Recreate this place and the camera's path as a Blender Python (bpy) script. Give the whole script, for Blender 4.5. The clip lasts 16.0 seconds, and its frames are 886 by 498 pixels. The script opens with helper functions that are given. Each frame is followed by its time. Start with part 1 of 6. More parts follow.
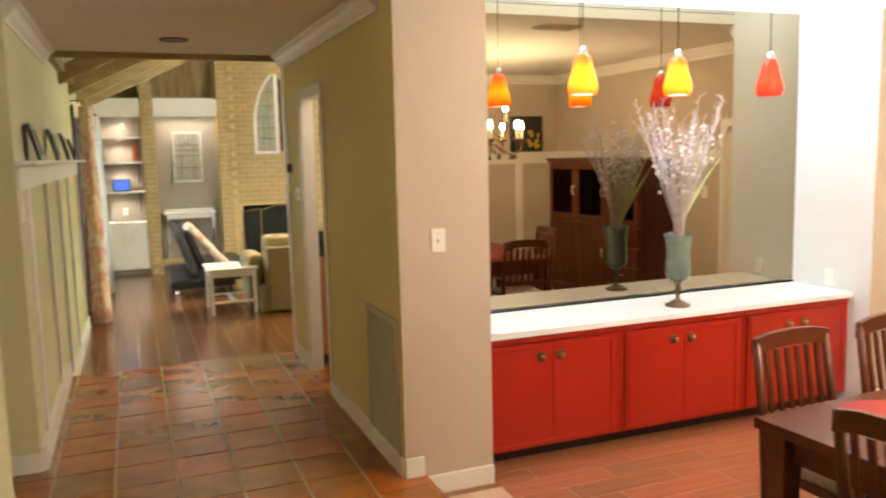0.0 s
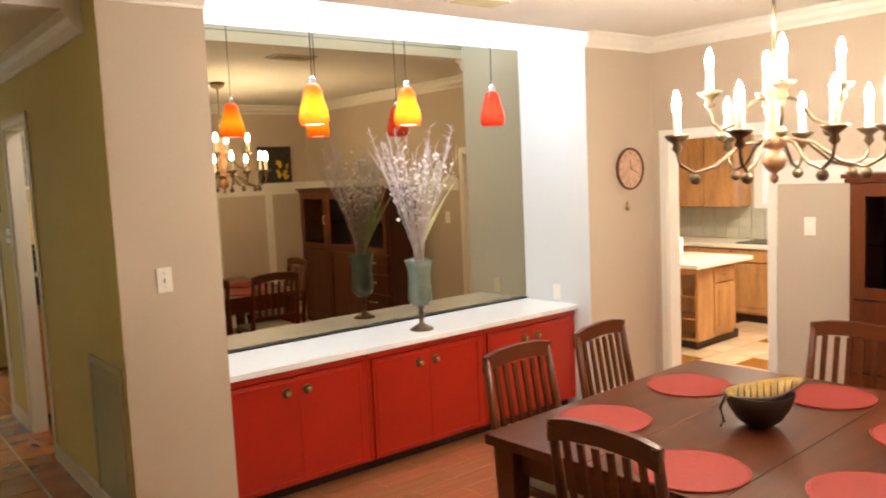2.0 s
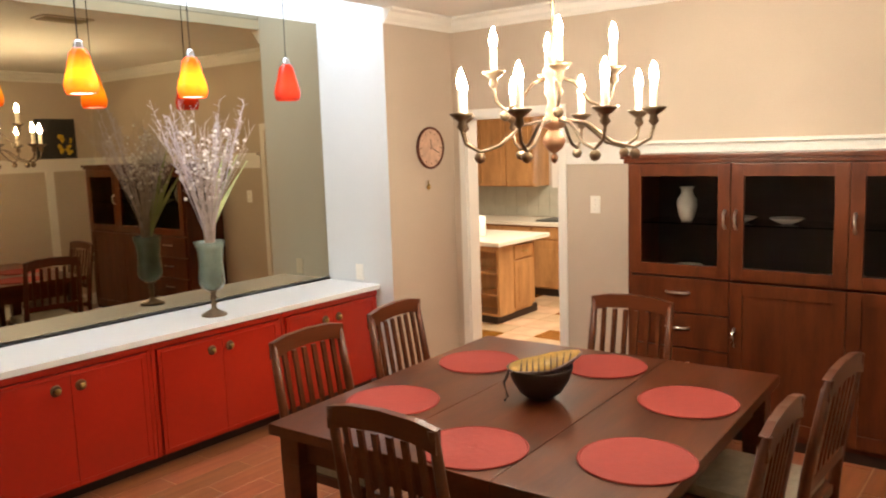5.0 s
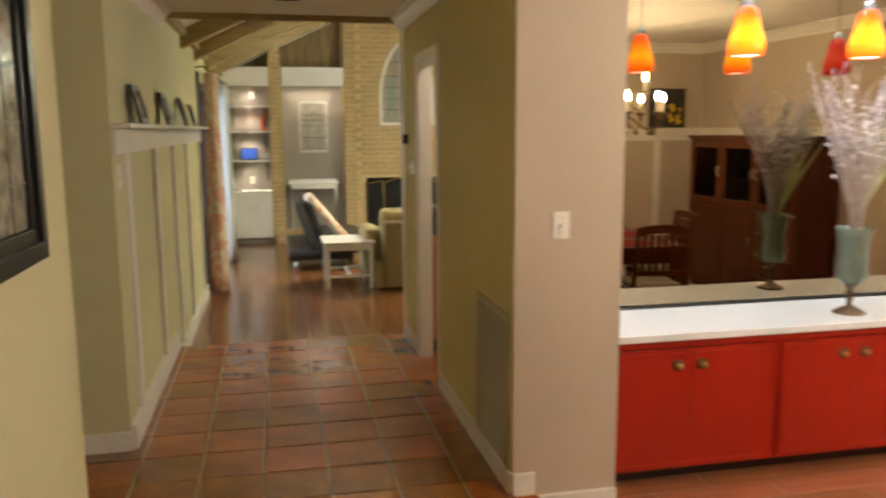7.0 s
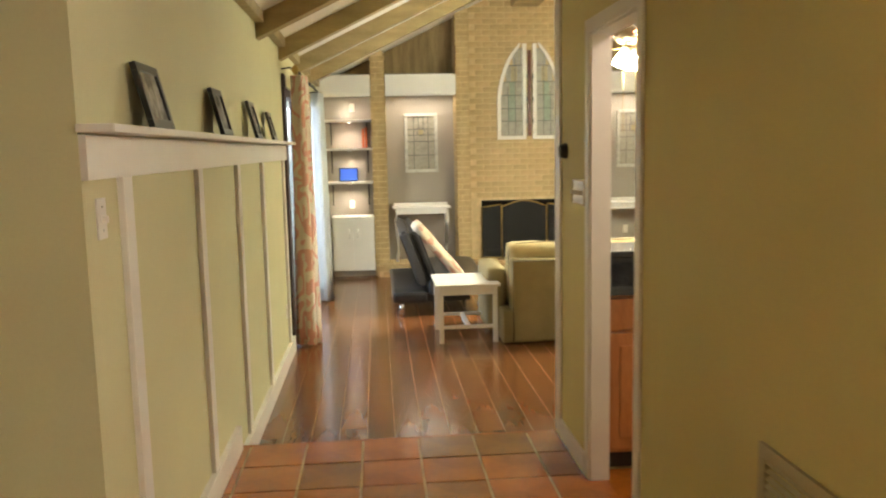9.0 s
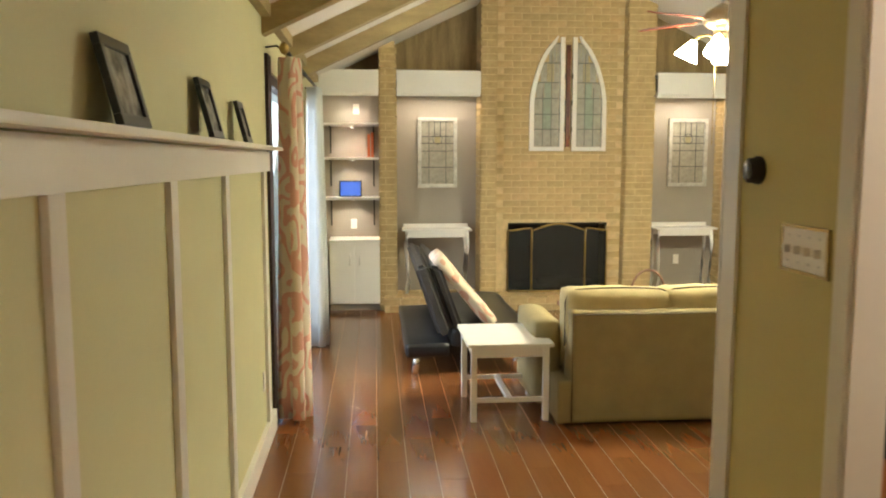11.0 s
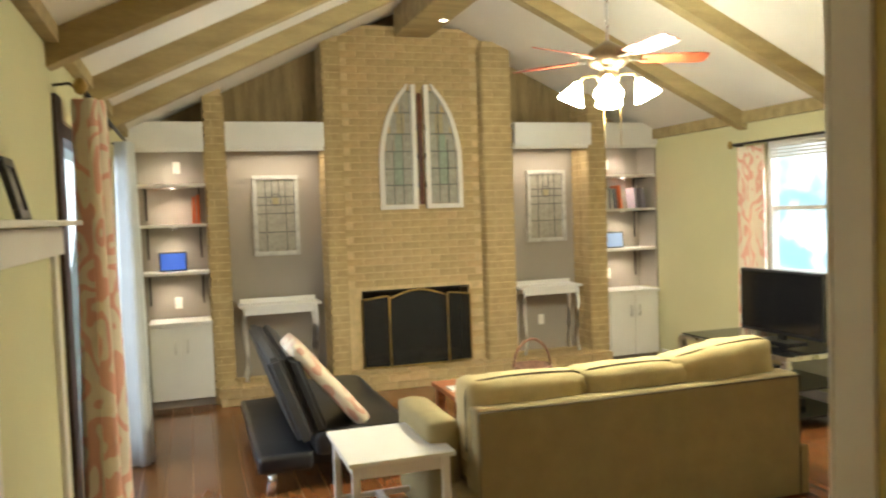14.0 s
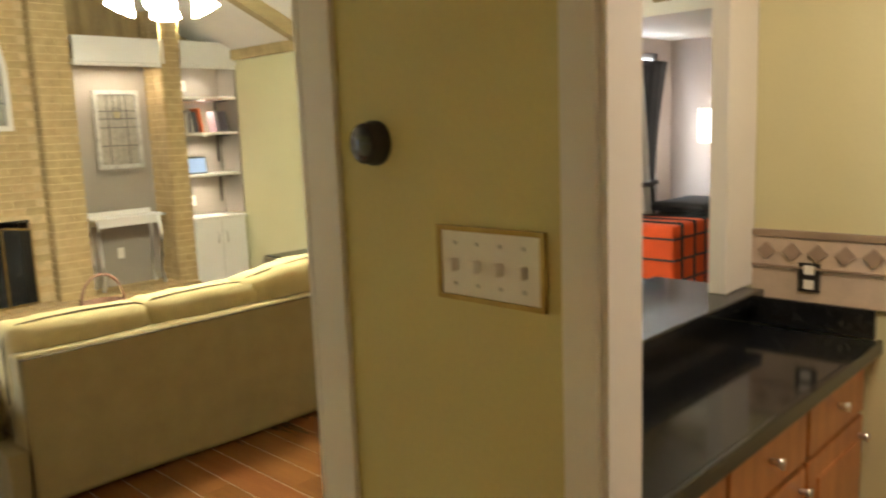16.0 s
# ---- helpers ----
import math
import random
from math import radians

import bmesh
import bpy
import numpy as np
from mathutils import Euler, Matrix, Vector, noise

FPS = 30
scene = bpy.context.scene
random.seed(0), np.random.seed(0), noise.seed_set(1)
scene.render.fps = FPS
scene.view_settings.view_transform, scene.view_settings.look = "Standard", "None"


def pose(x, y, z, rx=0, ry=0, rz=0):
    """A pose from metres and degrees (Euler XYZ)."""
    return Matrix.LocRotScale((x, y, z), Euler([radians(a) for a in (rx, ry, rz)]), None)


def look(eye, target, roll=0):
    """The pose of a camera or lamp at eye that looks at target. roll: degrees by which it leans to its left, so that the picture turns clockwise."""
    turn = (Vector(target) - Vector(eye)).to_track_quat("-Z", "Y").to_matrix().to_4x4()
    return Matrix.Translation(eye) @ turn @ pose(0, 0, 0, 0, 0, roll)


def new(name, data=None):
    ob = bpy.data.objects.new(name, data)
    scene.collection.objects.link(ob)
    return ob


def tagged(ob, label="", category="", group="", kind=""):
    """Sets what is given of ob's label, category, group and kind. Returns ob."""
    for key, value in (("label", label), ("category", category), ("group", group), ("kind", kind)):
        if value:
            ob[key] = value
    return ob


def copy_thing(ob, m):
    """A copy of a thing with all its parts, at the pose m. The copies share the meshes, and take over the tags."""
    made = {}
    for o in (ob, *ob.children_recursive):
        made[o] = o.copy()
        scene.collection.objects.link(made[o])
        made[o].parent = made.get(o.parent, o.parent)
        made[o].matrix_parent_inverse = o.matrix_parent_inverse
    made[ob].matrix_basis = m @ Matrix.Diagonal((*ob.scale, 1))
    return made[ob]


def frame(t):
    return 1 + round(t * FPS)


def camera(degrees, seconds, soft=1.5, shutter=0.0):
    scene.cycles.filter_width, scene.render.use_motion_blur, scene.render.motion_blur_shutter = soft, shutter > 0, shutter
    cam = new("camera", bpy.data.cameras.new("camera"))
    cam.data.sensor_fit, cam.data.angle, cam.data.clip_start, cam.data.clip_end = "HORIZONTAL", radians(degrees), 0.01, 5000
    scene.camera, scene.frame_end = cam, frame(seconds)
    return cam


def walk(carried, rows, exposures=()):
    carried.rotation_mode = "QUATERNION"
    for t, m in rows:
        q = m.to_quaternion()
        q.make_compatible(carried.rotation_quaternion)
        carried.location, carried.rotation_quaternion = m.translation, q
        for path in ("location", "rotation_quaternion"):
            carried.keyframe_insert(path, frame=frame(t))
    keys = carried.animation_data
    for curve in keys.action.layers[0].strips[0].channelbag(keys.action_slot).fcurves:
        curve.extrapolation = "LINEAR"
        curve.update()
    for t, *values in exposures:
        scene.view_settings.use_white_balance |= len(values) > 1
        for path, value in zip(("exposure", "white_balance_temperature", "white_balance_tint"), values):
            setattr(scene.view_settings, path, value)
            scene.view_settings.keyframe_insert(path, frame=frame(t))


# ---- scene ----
cam = camera(59.0, 16.0, soft=2.0, shutter=0.5)
PATH = [
    (0, (0.321, 1.179, 1.624), (1.048, 3.025, 1.377), -1.4),
    (0.5, (0.371, 1.186, 1.617), (1.26, 2.963, 1.388), -1.7),
    (1, (0.426, 1.186, 1.622), (1.46, 2.884, 1.401), -2.4),
    (1.5, (0.468, 1.181, 1.62), (1.624, 2.8, 1.42), -2.8),
    (2, (0.48, 1.167, 1.621), (1.723, 2.722, 1.428), -2.6),
    (2.5, (0.493, 1.145, 1.614), (1.81, 2.635, 1.405), -2.4),
    (3, (0.513, 1.136, 1.611), (1.895, 2.56, 1.36), -2.4),
    (3.5, (0.526, 1.122, 1.612), (1.98, 2.47, 1.351), -2.7),
    (3.7, (0.54, 1.11, 1.611), (2.014, 2.436, 1.348), -2.8),
    (4.7, (0.625, 1.135, 1.608), (2.205, 2.35, 1.34), -2.0),
    (5.8, (0.668, 1.26, 1.59), (1.988, 2.745, 1.343), -1.1),
    (6, (0.667, 1.315, 1.572), (1.856, 2.906, 1.325), -1.1),
    (6.5, (0.631, 1.433, 1.628), (1.415, 3.254, 1.364), -1.0),
    (7, (0.526, 1.658, 1.593), (0.943, 3.591, 1.29), -0.3),
    (7.5, (0.605, 2.123, 1.57), (0.846, 4.095, 1.338), -0.5),
    (8, (0.613, 2.542, 1.568), (0.805, 4.519, 1.332), -0.3),
    (8.5, (0.564, 3.019, 1.56), (0.755, 4.994, 1.309), -1.1),
    (9, (0.553, 3.522, 1.543), (0.716, 5.499, 1.29), -1.2),
    (9.2, (0.546, 3.679, 1.55), (0.662, 5.658, 1.279), -1.4),
    (11.3, (0.431, 5.516, 1.549), (0.608, 7.496, 1.326), 0.1),
    (11.5, (0.422, 5.63, 1.549), (0.598, 7.608, 1.311), -0.3),
    (12, (0.416, 5.969, 1.557), (0.565, 7.956, 1.376), -0.1),
    (12.5, (0.387, 6.171, 1.586), (0.6, 8.155, 1.451), 0.8),
    (13, (0.311, 6.318, 1.61), (0.663, 8.285, 1.51), -1.3),
    (13.5, (0.291, 6.379, 1.623), (0.77, 8.319, 1.542), -2.4),
    (14, (0.344, 6.408, 1.606), (0.955, 8.31, 1.513), -2.0),
    (14.5, (0.405, 6.397, 1.599), (1.203, 8.225, 1.458), -1.5),
    (15, (0.461, 6.395, 1.582), (1.469, 8.113, 1.405), -1.1),
    (15.5, (0.529, 6.382, 1.564), (1.782, 7.922, 1.319), -1.1),
    (16, (0.595, 6.36, 1.546), (2.011, 7.738, 1.237), -2.2),
]
EXPOSURES = [(0, 0.6), (1, 0.43), (2.5, 0.18), (3.7, 0.05), (5.8, -0.08), (6.5, -0.2), (7.5, 0.5), (9, 0.6), (11.3, 0.4), (13, 0.2), (14.5, 0.25), (16, 0.45)]
walk(cam, [(t, look(eye, target, roll)) for t, eye, target, roll in PATH], EXPOSURES)


# ---- light ----
world = bpy.data.worlds.new("world")
scene.world = world
world.use_nodes = True
_wn = world.node_tree.nodes
_sky = _wn.new("ShaderNodeTexSky")
_sky.sky_type, _sky.sun_disc, _sky.sun_elevation, _sky.sun_rotation = "NISHITA", False, radians(38), radians(110)
_wn["Background"].inputs[1].default_value = 0.12
world.node_tree.links.new(_sky.outputs[0], _wn["Background"].inputs[0])
sun_data = bpy.data.lights.new("sun", "SUN")
sun_data.energy, sun_data.angle, sun_data.color = 2.0, radians(3), (1.0, 0.95, 0.88)
sun = new("sun", sun_data)
sun.matrix_basis = look((20, 3, 16), (0, 10, 0))


def area_lamp(name, m, sx, sy, watts, colour):
    d = bpy.data.lights.new(name, "AREA")
    d.shape, d.size, d.size_y, d.energy, d.color = "RECTANGLE", sx, sy, watts, colour
    ob = new(name, d)
    ob.matrix_basis = m
    return ob


def point_lamp(name, at, radius, watts, colour):
    d = bpy.data.lights.new(name, "POINT")
    d.shadow_soft_size, d.energy, d.color = radius, watts, colour
    ob = new(name, d)
    ob.matrix_basis = Matrix.Translation(at)
    return ob


def spot_lamp(name, at, to, watts, angle, colour):
    d = bpy.data.lights.new(name, "SPOT")
    d.shadow_soft_size, d.energy, d.color, d.spot_size, d.spot_blend = 0.025, watts, colour, radians(angle), 0.7
    ob = new(name, d)
    ob.matrix_basis = look(at, to)
    return ob


WARM, SOFT, DAY = (1.0, 0.74, 0.47), (1.0, 0.86, 0.68), (0.80, 0.90, 1.0)
area_lamp("skylight_lamp", look((3.34, 5.08, 3.22), (3.34, 5.081, 0)), 2.4, 0.5, 27, DAY)
area_lamp("niche_lamp_west", look((1.18, 14.38, 2.26), (1.18, 14.45, 0)), 0.8, 0.08, 4.5, SOFT)
area_lamp("niche_lamp_east", look((4.14, 14.38, 2.26), (4.14, 14.45, 0)), 0.7, 0.08, 4.5, SOFT)
area_lamp("slider_daylight", look((-0.55, 11.7, 1.1), (3, 11.7, 0.6)), 2.3, 1.9, 32, DAY)
area_lamp("window_daylight", look((6.6, 11.7, 2.9), (4.6, 11.7, 1.0)), 1.6, 1.6, 90, DAY)
area_lamp("kitchen_ceiling_lamp", look((6.9, 4.4, 2.38), (6.9, 4.401, 0)), 1.2, 1.2, 110, SOFT)
area_lamp("bar_ceiling_lamp", look((2.2, 6.5, 2.38), (2.2, 6.501, 0)), 0.5, 0.5, 12, (1.0, 0.80, 0.64))
spot_lamp("fan_lamp", (2.97, 10.95, 2.25), (2.97, 10.951, 0), 140, 168, (1.0, 0.93, 0.68)).data.shadow_soft_size = 0.15
area_lamp("nook_window_daylight", look((6.6, 10.15, 1.3), (6.5, 7, 1.0)), 0.9, 1.8, 48, DAY)


# ---- materials ----
def mat(name, col, rough=0.6, var=0.12, scale=6.0, bump=0.05, fine=60.0, metal=0.0, spec=0.5, stretch=(1, 1, 1), rnd=0.0, coat=0.0, second=None):
    m = bpy.data.materials.new(name)
    m.use_nodes = True
    nt = m.node_tree
    N, L = nt.nodes, nt.links
    b = N["Principled BSDF"]
    tc, mp = N.new("ShaderNodeTexCoord"), N.new("ShaderNodeMapping")
    mp.inputs["Scale"].default_value = stretch
    L.new(tc.outputs["Object"], mp.inputs[0])
    n1, n2 = N.new("ShaderNodeTexNoise"), N.new("ShaderNodeTexNoise")
    n1.inputs["Scale"].default_value, n2.inputs["Scale"].default_value = scale, fine
    n1.inputs["Detail"].default_value, n2.inputs["Detail"].default_value = 4, 3
    L.new(mp.outputs[0], n1.inputs[0]), L.new(mp.outputs[0], n2.inputs[0])
    mixn = N.new("ShaderNodeMath")
    mixn.operation = "MULTIPLY_ADD"
    mixn.inputs[1].default_value = 0.35
    L.new(n2.outputs[0], mixn.inputs[0]), L.new(n1.outputs[0], mixn.inputs[2])
    ramp = N.new("ShaderNodeValToRGB")
    c2 = second or tuple(max(0, c * (1 + var)) for c in col)
    c1 = tuple(max(0, c * (1 - var)) for c in col)
    ramp.color_ramp.elements[0].position, ramp.color_ramp.elements[1].position = 0.45, 0.9
    ramp.color_ramp.elements[0].color, ramp.color_ramp.elements[1].color = (*c1, 1), (*c2, 1)
    L.new(mixn.outputs[0], ramp.inputs[0])
    out = ramp.outputs[0]
    if rnd:
        oi, hs, mr = N.new("ShaderNodeObjectInfo"), N.new("ShaderNodeHueSaturation"), N.new("ShaderNodeMapRange")
        mr.inputs[3].default_value, mr.inputs[4].default_value = 1 - rnd, 1 + rnd
        L.new(oi.outputs["Random"], mr.inputs[0]), L.new(mr.outputs[0], hs.inputs["Value"]), L.new(out, hs.inputs["Color"])
        mh = N.new("ShaderNodeMapRange")
        mh.inputs[3].default_value, mh.inputs[4].default_value = 0.5 + rnd * 0.05, 0.5 - rnd * 0.05
        L.new(oi.outputs["Random"], mh.inputs[0]), L.new(mh.outputs[0], hs.inputs["Hue"])
        out = hs.outputs[0]
    L.new(out, b.inputs["Base Color"])
    b.inputs["Metallic"].default_value, b.inputs["Specular IOR Level"].default_value = metal, spec
    b.inputs["Coat Weight"].default_value = coat
    b.inputs["Coat Roughness"].default_value = 0.15
    rr = N.new("ShaderNodeMapRange")
    rr.inputs[3].default_value, rr.inputs[4].default_value = max(0.02, rough - 0.03), min(1, rough + 0.03)
    L.new(n1.outputs[0], rr.inputs[0]), L.new(rr.outputs[0], b.inputs["Roughness"])
    if bump:
        bp = N.new("ShaderNodeBump")
        bp.inputs["Strength"].default_value, bp.inputs["Distance"].default_value = bump, 0.01
        L.new(mixn.outputs[0], bp.inputs["Height"]), L.new(bp.outputs[0], b.inputs["Normal"])
    return m


def glow(name, col, strength):
    m = bpy.data.materials.new(name)
    m.use_nodes = True
    b = m.node_tree.nodes["Principled BSDF"]
    b.inputs["Base Color"].default_value = (*col, 1)
    b.inputs["Emission Color"].default_value, b.inputs["Emission Strength"].default_value = (*col, 1), strength
    b.inputs["Roughness"].default_value = 0.3
    return m


def glass(name, col=(1, 1, 1), rough=0.0, thin=True):
    m = bpy.data.materials.new(name)
    m.use_nodes = True
    nt = m.node_tree
    b = nt.nodes["Principled BSDF"]
    b.inputs["Base Color"].default_value, b.inputs["Roughness"].default_value = (*col, 1), rough
    b.inputs["Transmission Weight"].default_value, b.inputs["IOR"].default_value = 1.0, 1.06 if thin else 1.45
    return m


M = {
    "wall_green": mat("wall_green", (0.66, 0.62, 0.37), 0.75, 0.04, 1.5, 0.06, 90),
    "wall_khaki": mat("wall_khaki", (0.64, 0.56, 0.25), 0.7, 0.05, 1.5, 0.08, 90),
    "wall_taupe": mat("wall_taupe", (0.52, 0.42, 0.33), 0.75, 0.04, 1.5, 0.06, 90),
    "wall_grey": mat("wall_grey", (0.36, 0.32, 0.27), 0.8, 0.05, 1.5, 0.06, 90),
    "wall_mauve": mat("wall_mauve", (0.48, 0.41, 0.38), 0.8, 0.04, 1.5, 0.05, 90),
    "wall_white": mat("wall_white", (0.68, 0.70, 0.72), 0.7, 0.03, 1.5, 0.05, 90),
    "ceiling": mat("ceiling_paint", (0.78, 0.74, 0.68), 0.85, 0.04, 2.0, 0.25, 160),
    "trim": mat("trim_white", (0.80, 0.76, 0.70), 0.4, 0.03, 3.0, 0.02, 40),
    "white": mat("white_lacquer", (0.82, 0.80, 0.76), 0.35, 0.03, 3.0, 0.02, 40),
    "plate": mat("switch_plastic", (0.86, 0.82, 0.76), 0.3, 0.02, 3.0, 0.0, 40),
    "tile": mat("terracotta_tile", (0.30, 0.092, 0.011), 0.22, 0.25, 4.0, 0.010, 25, rnd=0.24, coat=0.35, second=(0.39, 0.13, 0.016)),
    "grout": mat("tile_grout", (0.38, 0.25, 0.08), 0.7, 0.15, 9.0, 0.15, 80),
    "plank": mat("dark_wood_plank", (0.175, 0.062, 0.018), 0.19, 0.08, 1.6, 0.03, 16, stretch=(5, 0.5, 1), rnd=0.10, coat=0.3, second=(0.215, 0.080, 0.024)),
    "plank_gap": mat("plank_joint", (0.36, 0.25, 0.16), 0.6, 0.1, 5.0, 0.0, 50),
    "dplank": mat("wood_look_tile", (0.29, 0.088, 0.032), 0.3, 0.2, 2.4, 0.02, 22, stretch=(0.8, 9, 1), rnd=0.16, coat=0.15, second=(0.36, 0.125, 0.05)),
    "dgrout": mat("pale_grout", (0.52, 0.33, 0.22), 0.8, 0.1, 8.0, 0.05, 70),
    "red": mat("red_paint", (0.37, 0.013, 0.003), 0.38, 0.10, 2.0, 0.03, 30, coat=0.15),
    "counter": mat("white_laminate", (0.84, 0.84, 0.84), 0.22, 0.02, 2.0, 0.0, 40),
    "wood_dark": mat("mahogany_wood", (0.088, 0.022, 0.008), 0.30, 0.2, 1.6, 0.006, 12, spec=0.28, stretch=(0.8, 6, 6), coat=0.05, second=(0.135, 0.036, 0.013)),
    "wood_cab": mat("cherry_cabinet_wood", (0.070, 0.015, 0.005), 0.3, 0.18, 2.0, 0.006, 14, spec=0.3, stretch=(6, 6, 1), coat=0.08, second=(0.12, 0.030, 0.010)),
    # near-black: painted shade on plinths and cabinet interior, own colour on bowl and frames
    "wood_black_and_shaded": mat("black_and_shaded_wood", (0.03, 0.012, 0.007), 0.5, 0.2, 3.0, 0.03, 20),
    "seat": mat("seat_fabric", (0.42, 0.37, 0.29), 0.9, 0.12, 30.0, 0.3, 220),
    "mat_red": mat("woven_red", (0.36, 0.045, 0.034), 0.8, 0.05, 30.0, 0.15, 200),
    "bronze": mat("aged_bronze", (0.17, 0.115, 0.07), 0.32, 0.3, 12.0, 0.1, 60, metal=0.75),
    "copper": mat("copper_turned", (0.34, 0.17, 0.09), 0.4, 0.2, 12.0, 0.05, 60, metal=0.6),
    "candle": mat("candle_sleeve", (0.86, 0.78, 0.62), 0.5, 0.04, 10.0, 0.02, 40),
    "gloss_black": mat("gloss_black_glass", (0.012, 0.012, 0.014), 0.1, 0.1, 8.0, 0.0, 60, coat=0.6),
    "piping": mat("dark_piping_cord", (0.10, 0.07, 0.035), 0.85, 0.15, 30.0, 0.2, 200),
    "wire_mesh": mat("blackened_wire_mesh", (0.02, 0.018, 0.014), 0.7, 0.2, 40.0, 0.1, 200),
    "kfloor": mat("tan_floor_tile", (0.52, 0.33, 0.18), 0.35, 0.2, 5.0, 0.03, 40, rnd=0.22, second=(0.62, 0.44, 0.28)),
    "old_paint": mat("weathered_frame_paint", (0.50, 0.49, 0.45), 0.7, 0.22, 18.0, 0.15, 90),
    "nickel": mat("brushed_nickel", (0.62, 0.60, 0.57), 0.28, 0.08, 20.0, 0.02, 90, metal=1.0),
    "chrome": mat("chrome", (0.75, 0.77, 0.8), 0.12, 0.04, 20.0, 0.0, 90, metal=1.0),
    "brass": mat("antique_brass", (0.42, 0.29, 0.10), 0.38, 0.2, 14.0, 0.05, 60, metal=0.9),
    "iron": mat("dark_iron", (0.035, 0.032, 0.03), 0.5, 0.2, 14.0, 0.1, 60, metal=0.5),
    "beam": mat("stained_beam", (0.36, 0.27, 0.12), 0.65, 0.2, 2.0, 0.15, 20, stretch=(1, 5, 5), second=(0.46, 0.35, 0.17)),
    "panel": mat("wood_panelling", (0.29, 0.205, 0.095), 0.7, 0.3, 2.0, 0.12, 20, stretch=(7, 7, 1), second=(0.39, 0.285, 0.14)),
    "brick": mat("tan_brick", (0.50, 0.355, 0.165), 0.85, 0.16, 10.0, 0.25, 90, rnd=0.10, second=(0.58, 0.43, 0.22)),
    "mortar": mat("brick_mortar", (0.62, 0.48, 0.26), 0.9, 0.15, 12.0, 0.4, 90),
    "soot": mat("sooty_firebrick", (0.03, 0.027, 0.022), 0.95, 0.3, 8.0, 0.2, 60, spec=0.05),
    "log": mat("charred_log", (0.06, 0.045, 0.035), 0.9, 0.3, 10.0, 0.5, 50),
    # sofa cloth in two tones: shaded for body, lit for cushions
    "sofa": mat("shaded_khaki_slipcover", (0.29, 0.23, 0.11), 0.92, 0.10, 7.0, 0.4, 260),
    "sofa_cush_lit": mat("lit_cushion_cloth", (0.50, 0.40, 0.20), 0.9, 0.14, 6.0, 0.3, 240),
    "leather": mat("black_leatherette", (0.016, 0.016, 0.018), 0.32, 0.3, 8.0, 0.15, 120),
    "grey_vinyl": mat("grey_vinyl_back", (0.05, 0.05, 0.052), 0.5, 0.15, 8.0, 0.15, 120),
    "black": mat("black_plastic", (0.012, 0.012, 0.013), 0.3, 0.2, 8.0, 0.02, 60),
    "screen": mat("screen_glass", (0.008, 0.008, 0.010), 0.1, 0.1, 3.0, 0.0, 60),
    "granite": mat("black_granite", (0.012, 0.013, 0.014), 0.1, 0.6, 60.0, 0.0, 240, spec=0.6),
    "oak": mat("honey_oak", (0.46, 0.22, 0.075), 0.35, 0.25, 2.5, 0.05, 20, stretch=(6, 6, 1), coat=0.15, second=(0.55, 0.29, 0.11)),
    "oak_red": mat("orange_oak", (0.46, 0.17, 0.055), 0.35, 0.25, 2.5, 0.05, 20, stretch=(6, 6, 1), coat=0.15, second=(0.55, 0.23, 0.08)),
    "ktop": mat("cream_worktop", (0.80, 0.72, 0.58), 0.3, 0.05, 5.0, 0.0, 60),
    "splash": mat("beige_tile", (0.60, 0.48, 0.37), 0.35, 0.12, 10.0, 0.05, 60, rnd=0.06),
    "splash_dark": mat("taupe_tile", (0.36, 0.26, 0.19), 0.4, 0.12, 10.0, 0.05, 60, rnd=0.08),
    "ksplash": mat("sage_tile", (0.47, 0.46, 0.37), 0.35, 0.06, 10.0, 0.03, 60, rnd=0.04),
    "curtain_white": mat("lining_cloth", (0.66, 0.68, 0.68), 0.95, 0.05, 6.0, 0.1, 160),
    "curtain_dark": mat("dark_curtain_cloth", (0.05, 0.05, 0.055), 0.95, 0.1, 6.0, 0.1, 160),
    "orange_cloth": mat("orange_tablecloth", (0.72, 0.09, 0.02), 0.85, 0.1, 6.0, 0.1, 160),
    "photo": mat("photo_print", (0.26, 0.26, 0.25), 0.25, 0.9, 9.0, 0.0, 30, second=(0.62, 0.61, 0.58)),
    "paint_dark": mat("dark_canvas", (0.02, 0.017, 0.014), 0.5, 0.2, 8.0, 0.1, 80),
    "yellow": mat("yellow_petals", (0.62, 0.40, 0.02), 0.6, 0.3, 30.0, 0.1, 80),
    "blade_red": mat("reddish_fan_blade", (0.36, 0.07, 0.03), 0.35, 0.2, 3.0, 0.02, 20, coat=0.2),
    "blade_pale": mat("pale_maple_blade", (0.62, 0.42, 0.26), 0.35, 0.15, 3.0, 0.02, 20, coat=0.2),
    "branch": mat("dried_stem", (0.50, 0.42, 0.38), 0.8, 0.2, 20.0, 0.1, 80),
    "lilac": mat("pale_lilac_plume", (0.60, 0.55, 0.62), 0.9, 0.2, 20.0, 0.2, 90),
    "leaf": mat("pale_green_blade", (0.44, 0.50, 0.24), 0.7, 0.2, 10.0, 0.1, 60),
    "pearl": mat("pearl_bead", (0.86, 0.82, 0.80), 0.15, 0.05, 20.0, 0.0, 60),
    "ceramic": mat("white_ceramic", (0.80, 0.78, 0.72), 0.25, 0.05, 20.0, 0.1, 60),
    "clay": mat("clock_dial", (0.60, 0.38, 0.27), 0.6, 0.18, 18.0, 0.02, 60),
    "gold": mat("bowl_inlay", (0.50, 0.30, 0.06), 0.3, 0.3, 20.0, 0.05, 60),
    "purple": mat("bowl_lip", (0.35, 0.27, 0.25), 0.4, 0.3, 20.0, 0.05, 60),
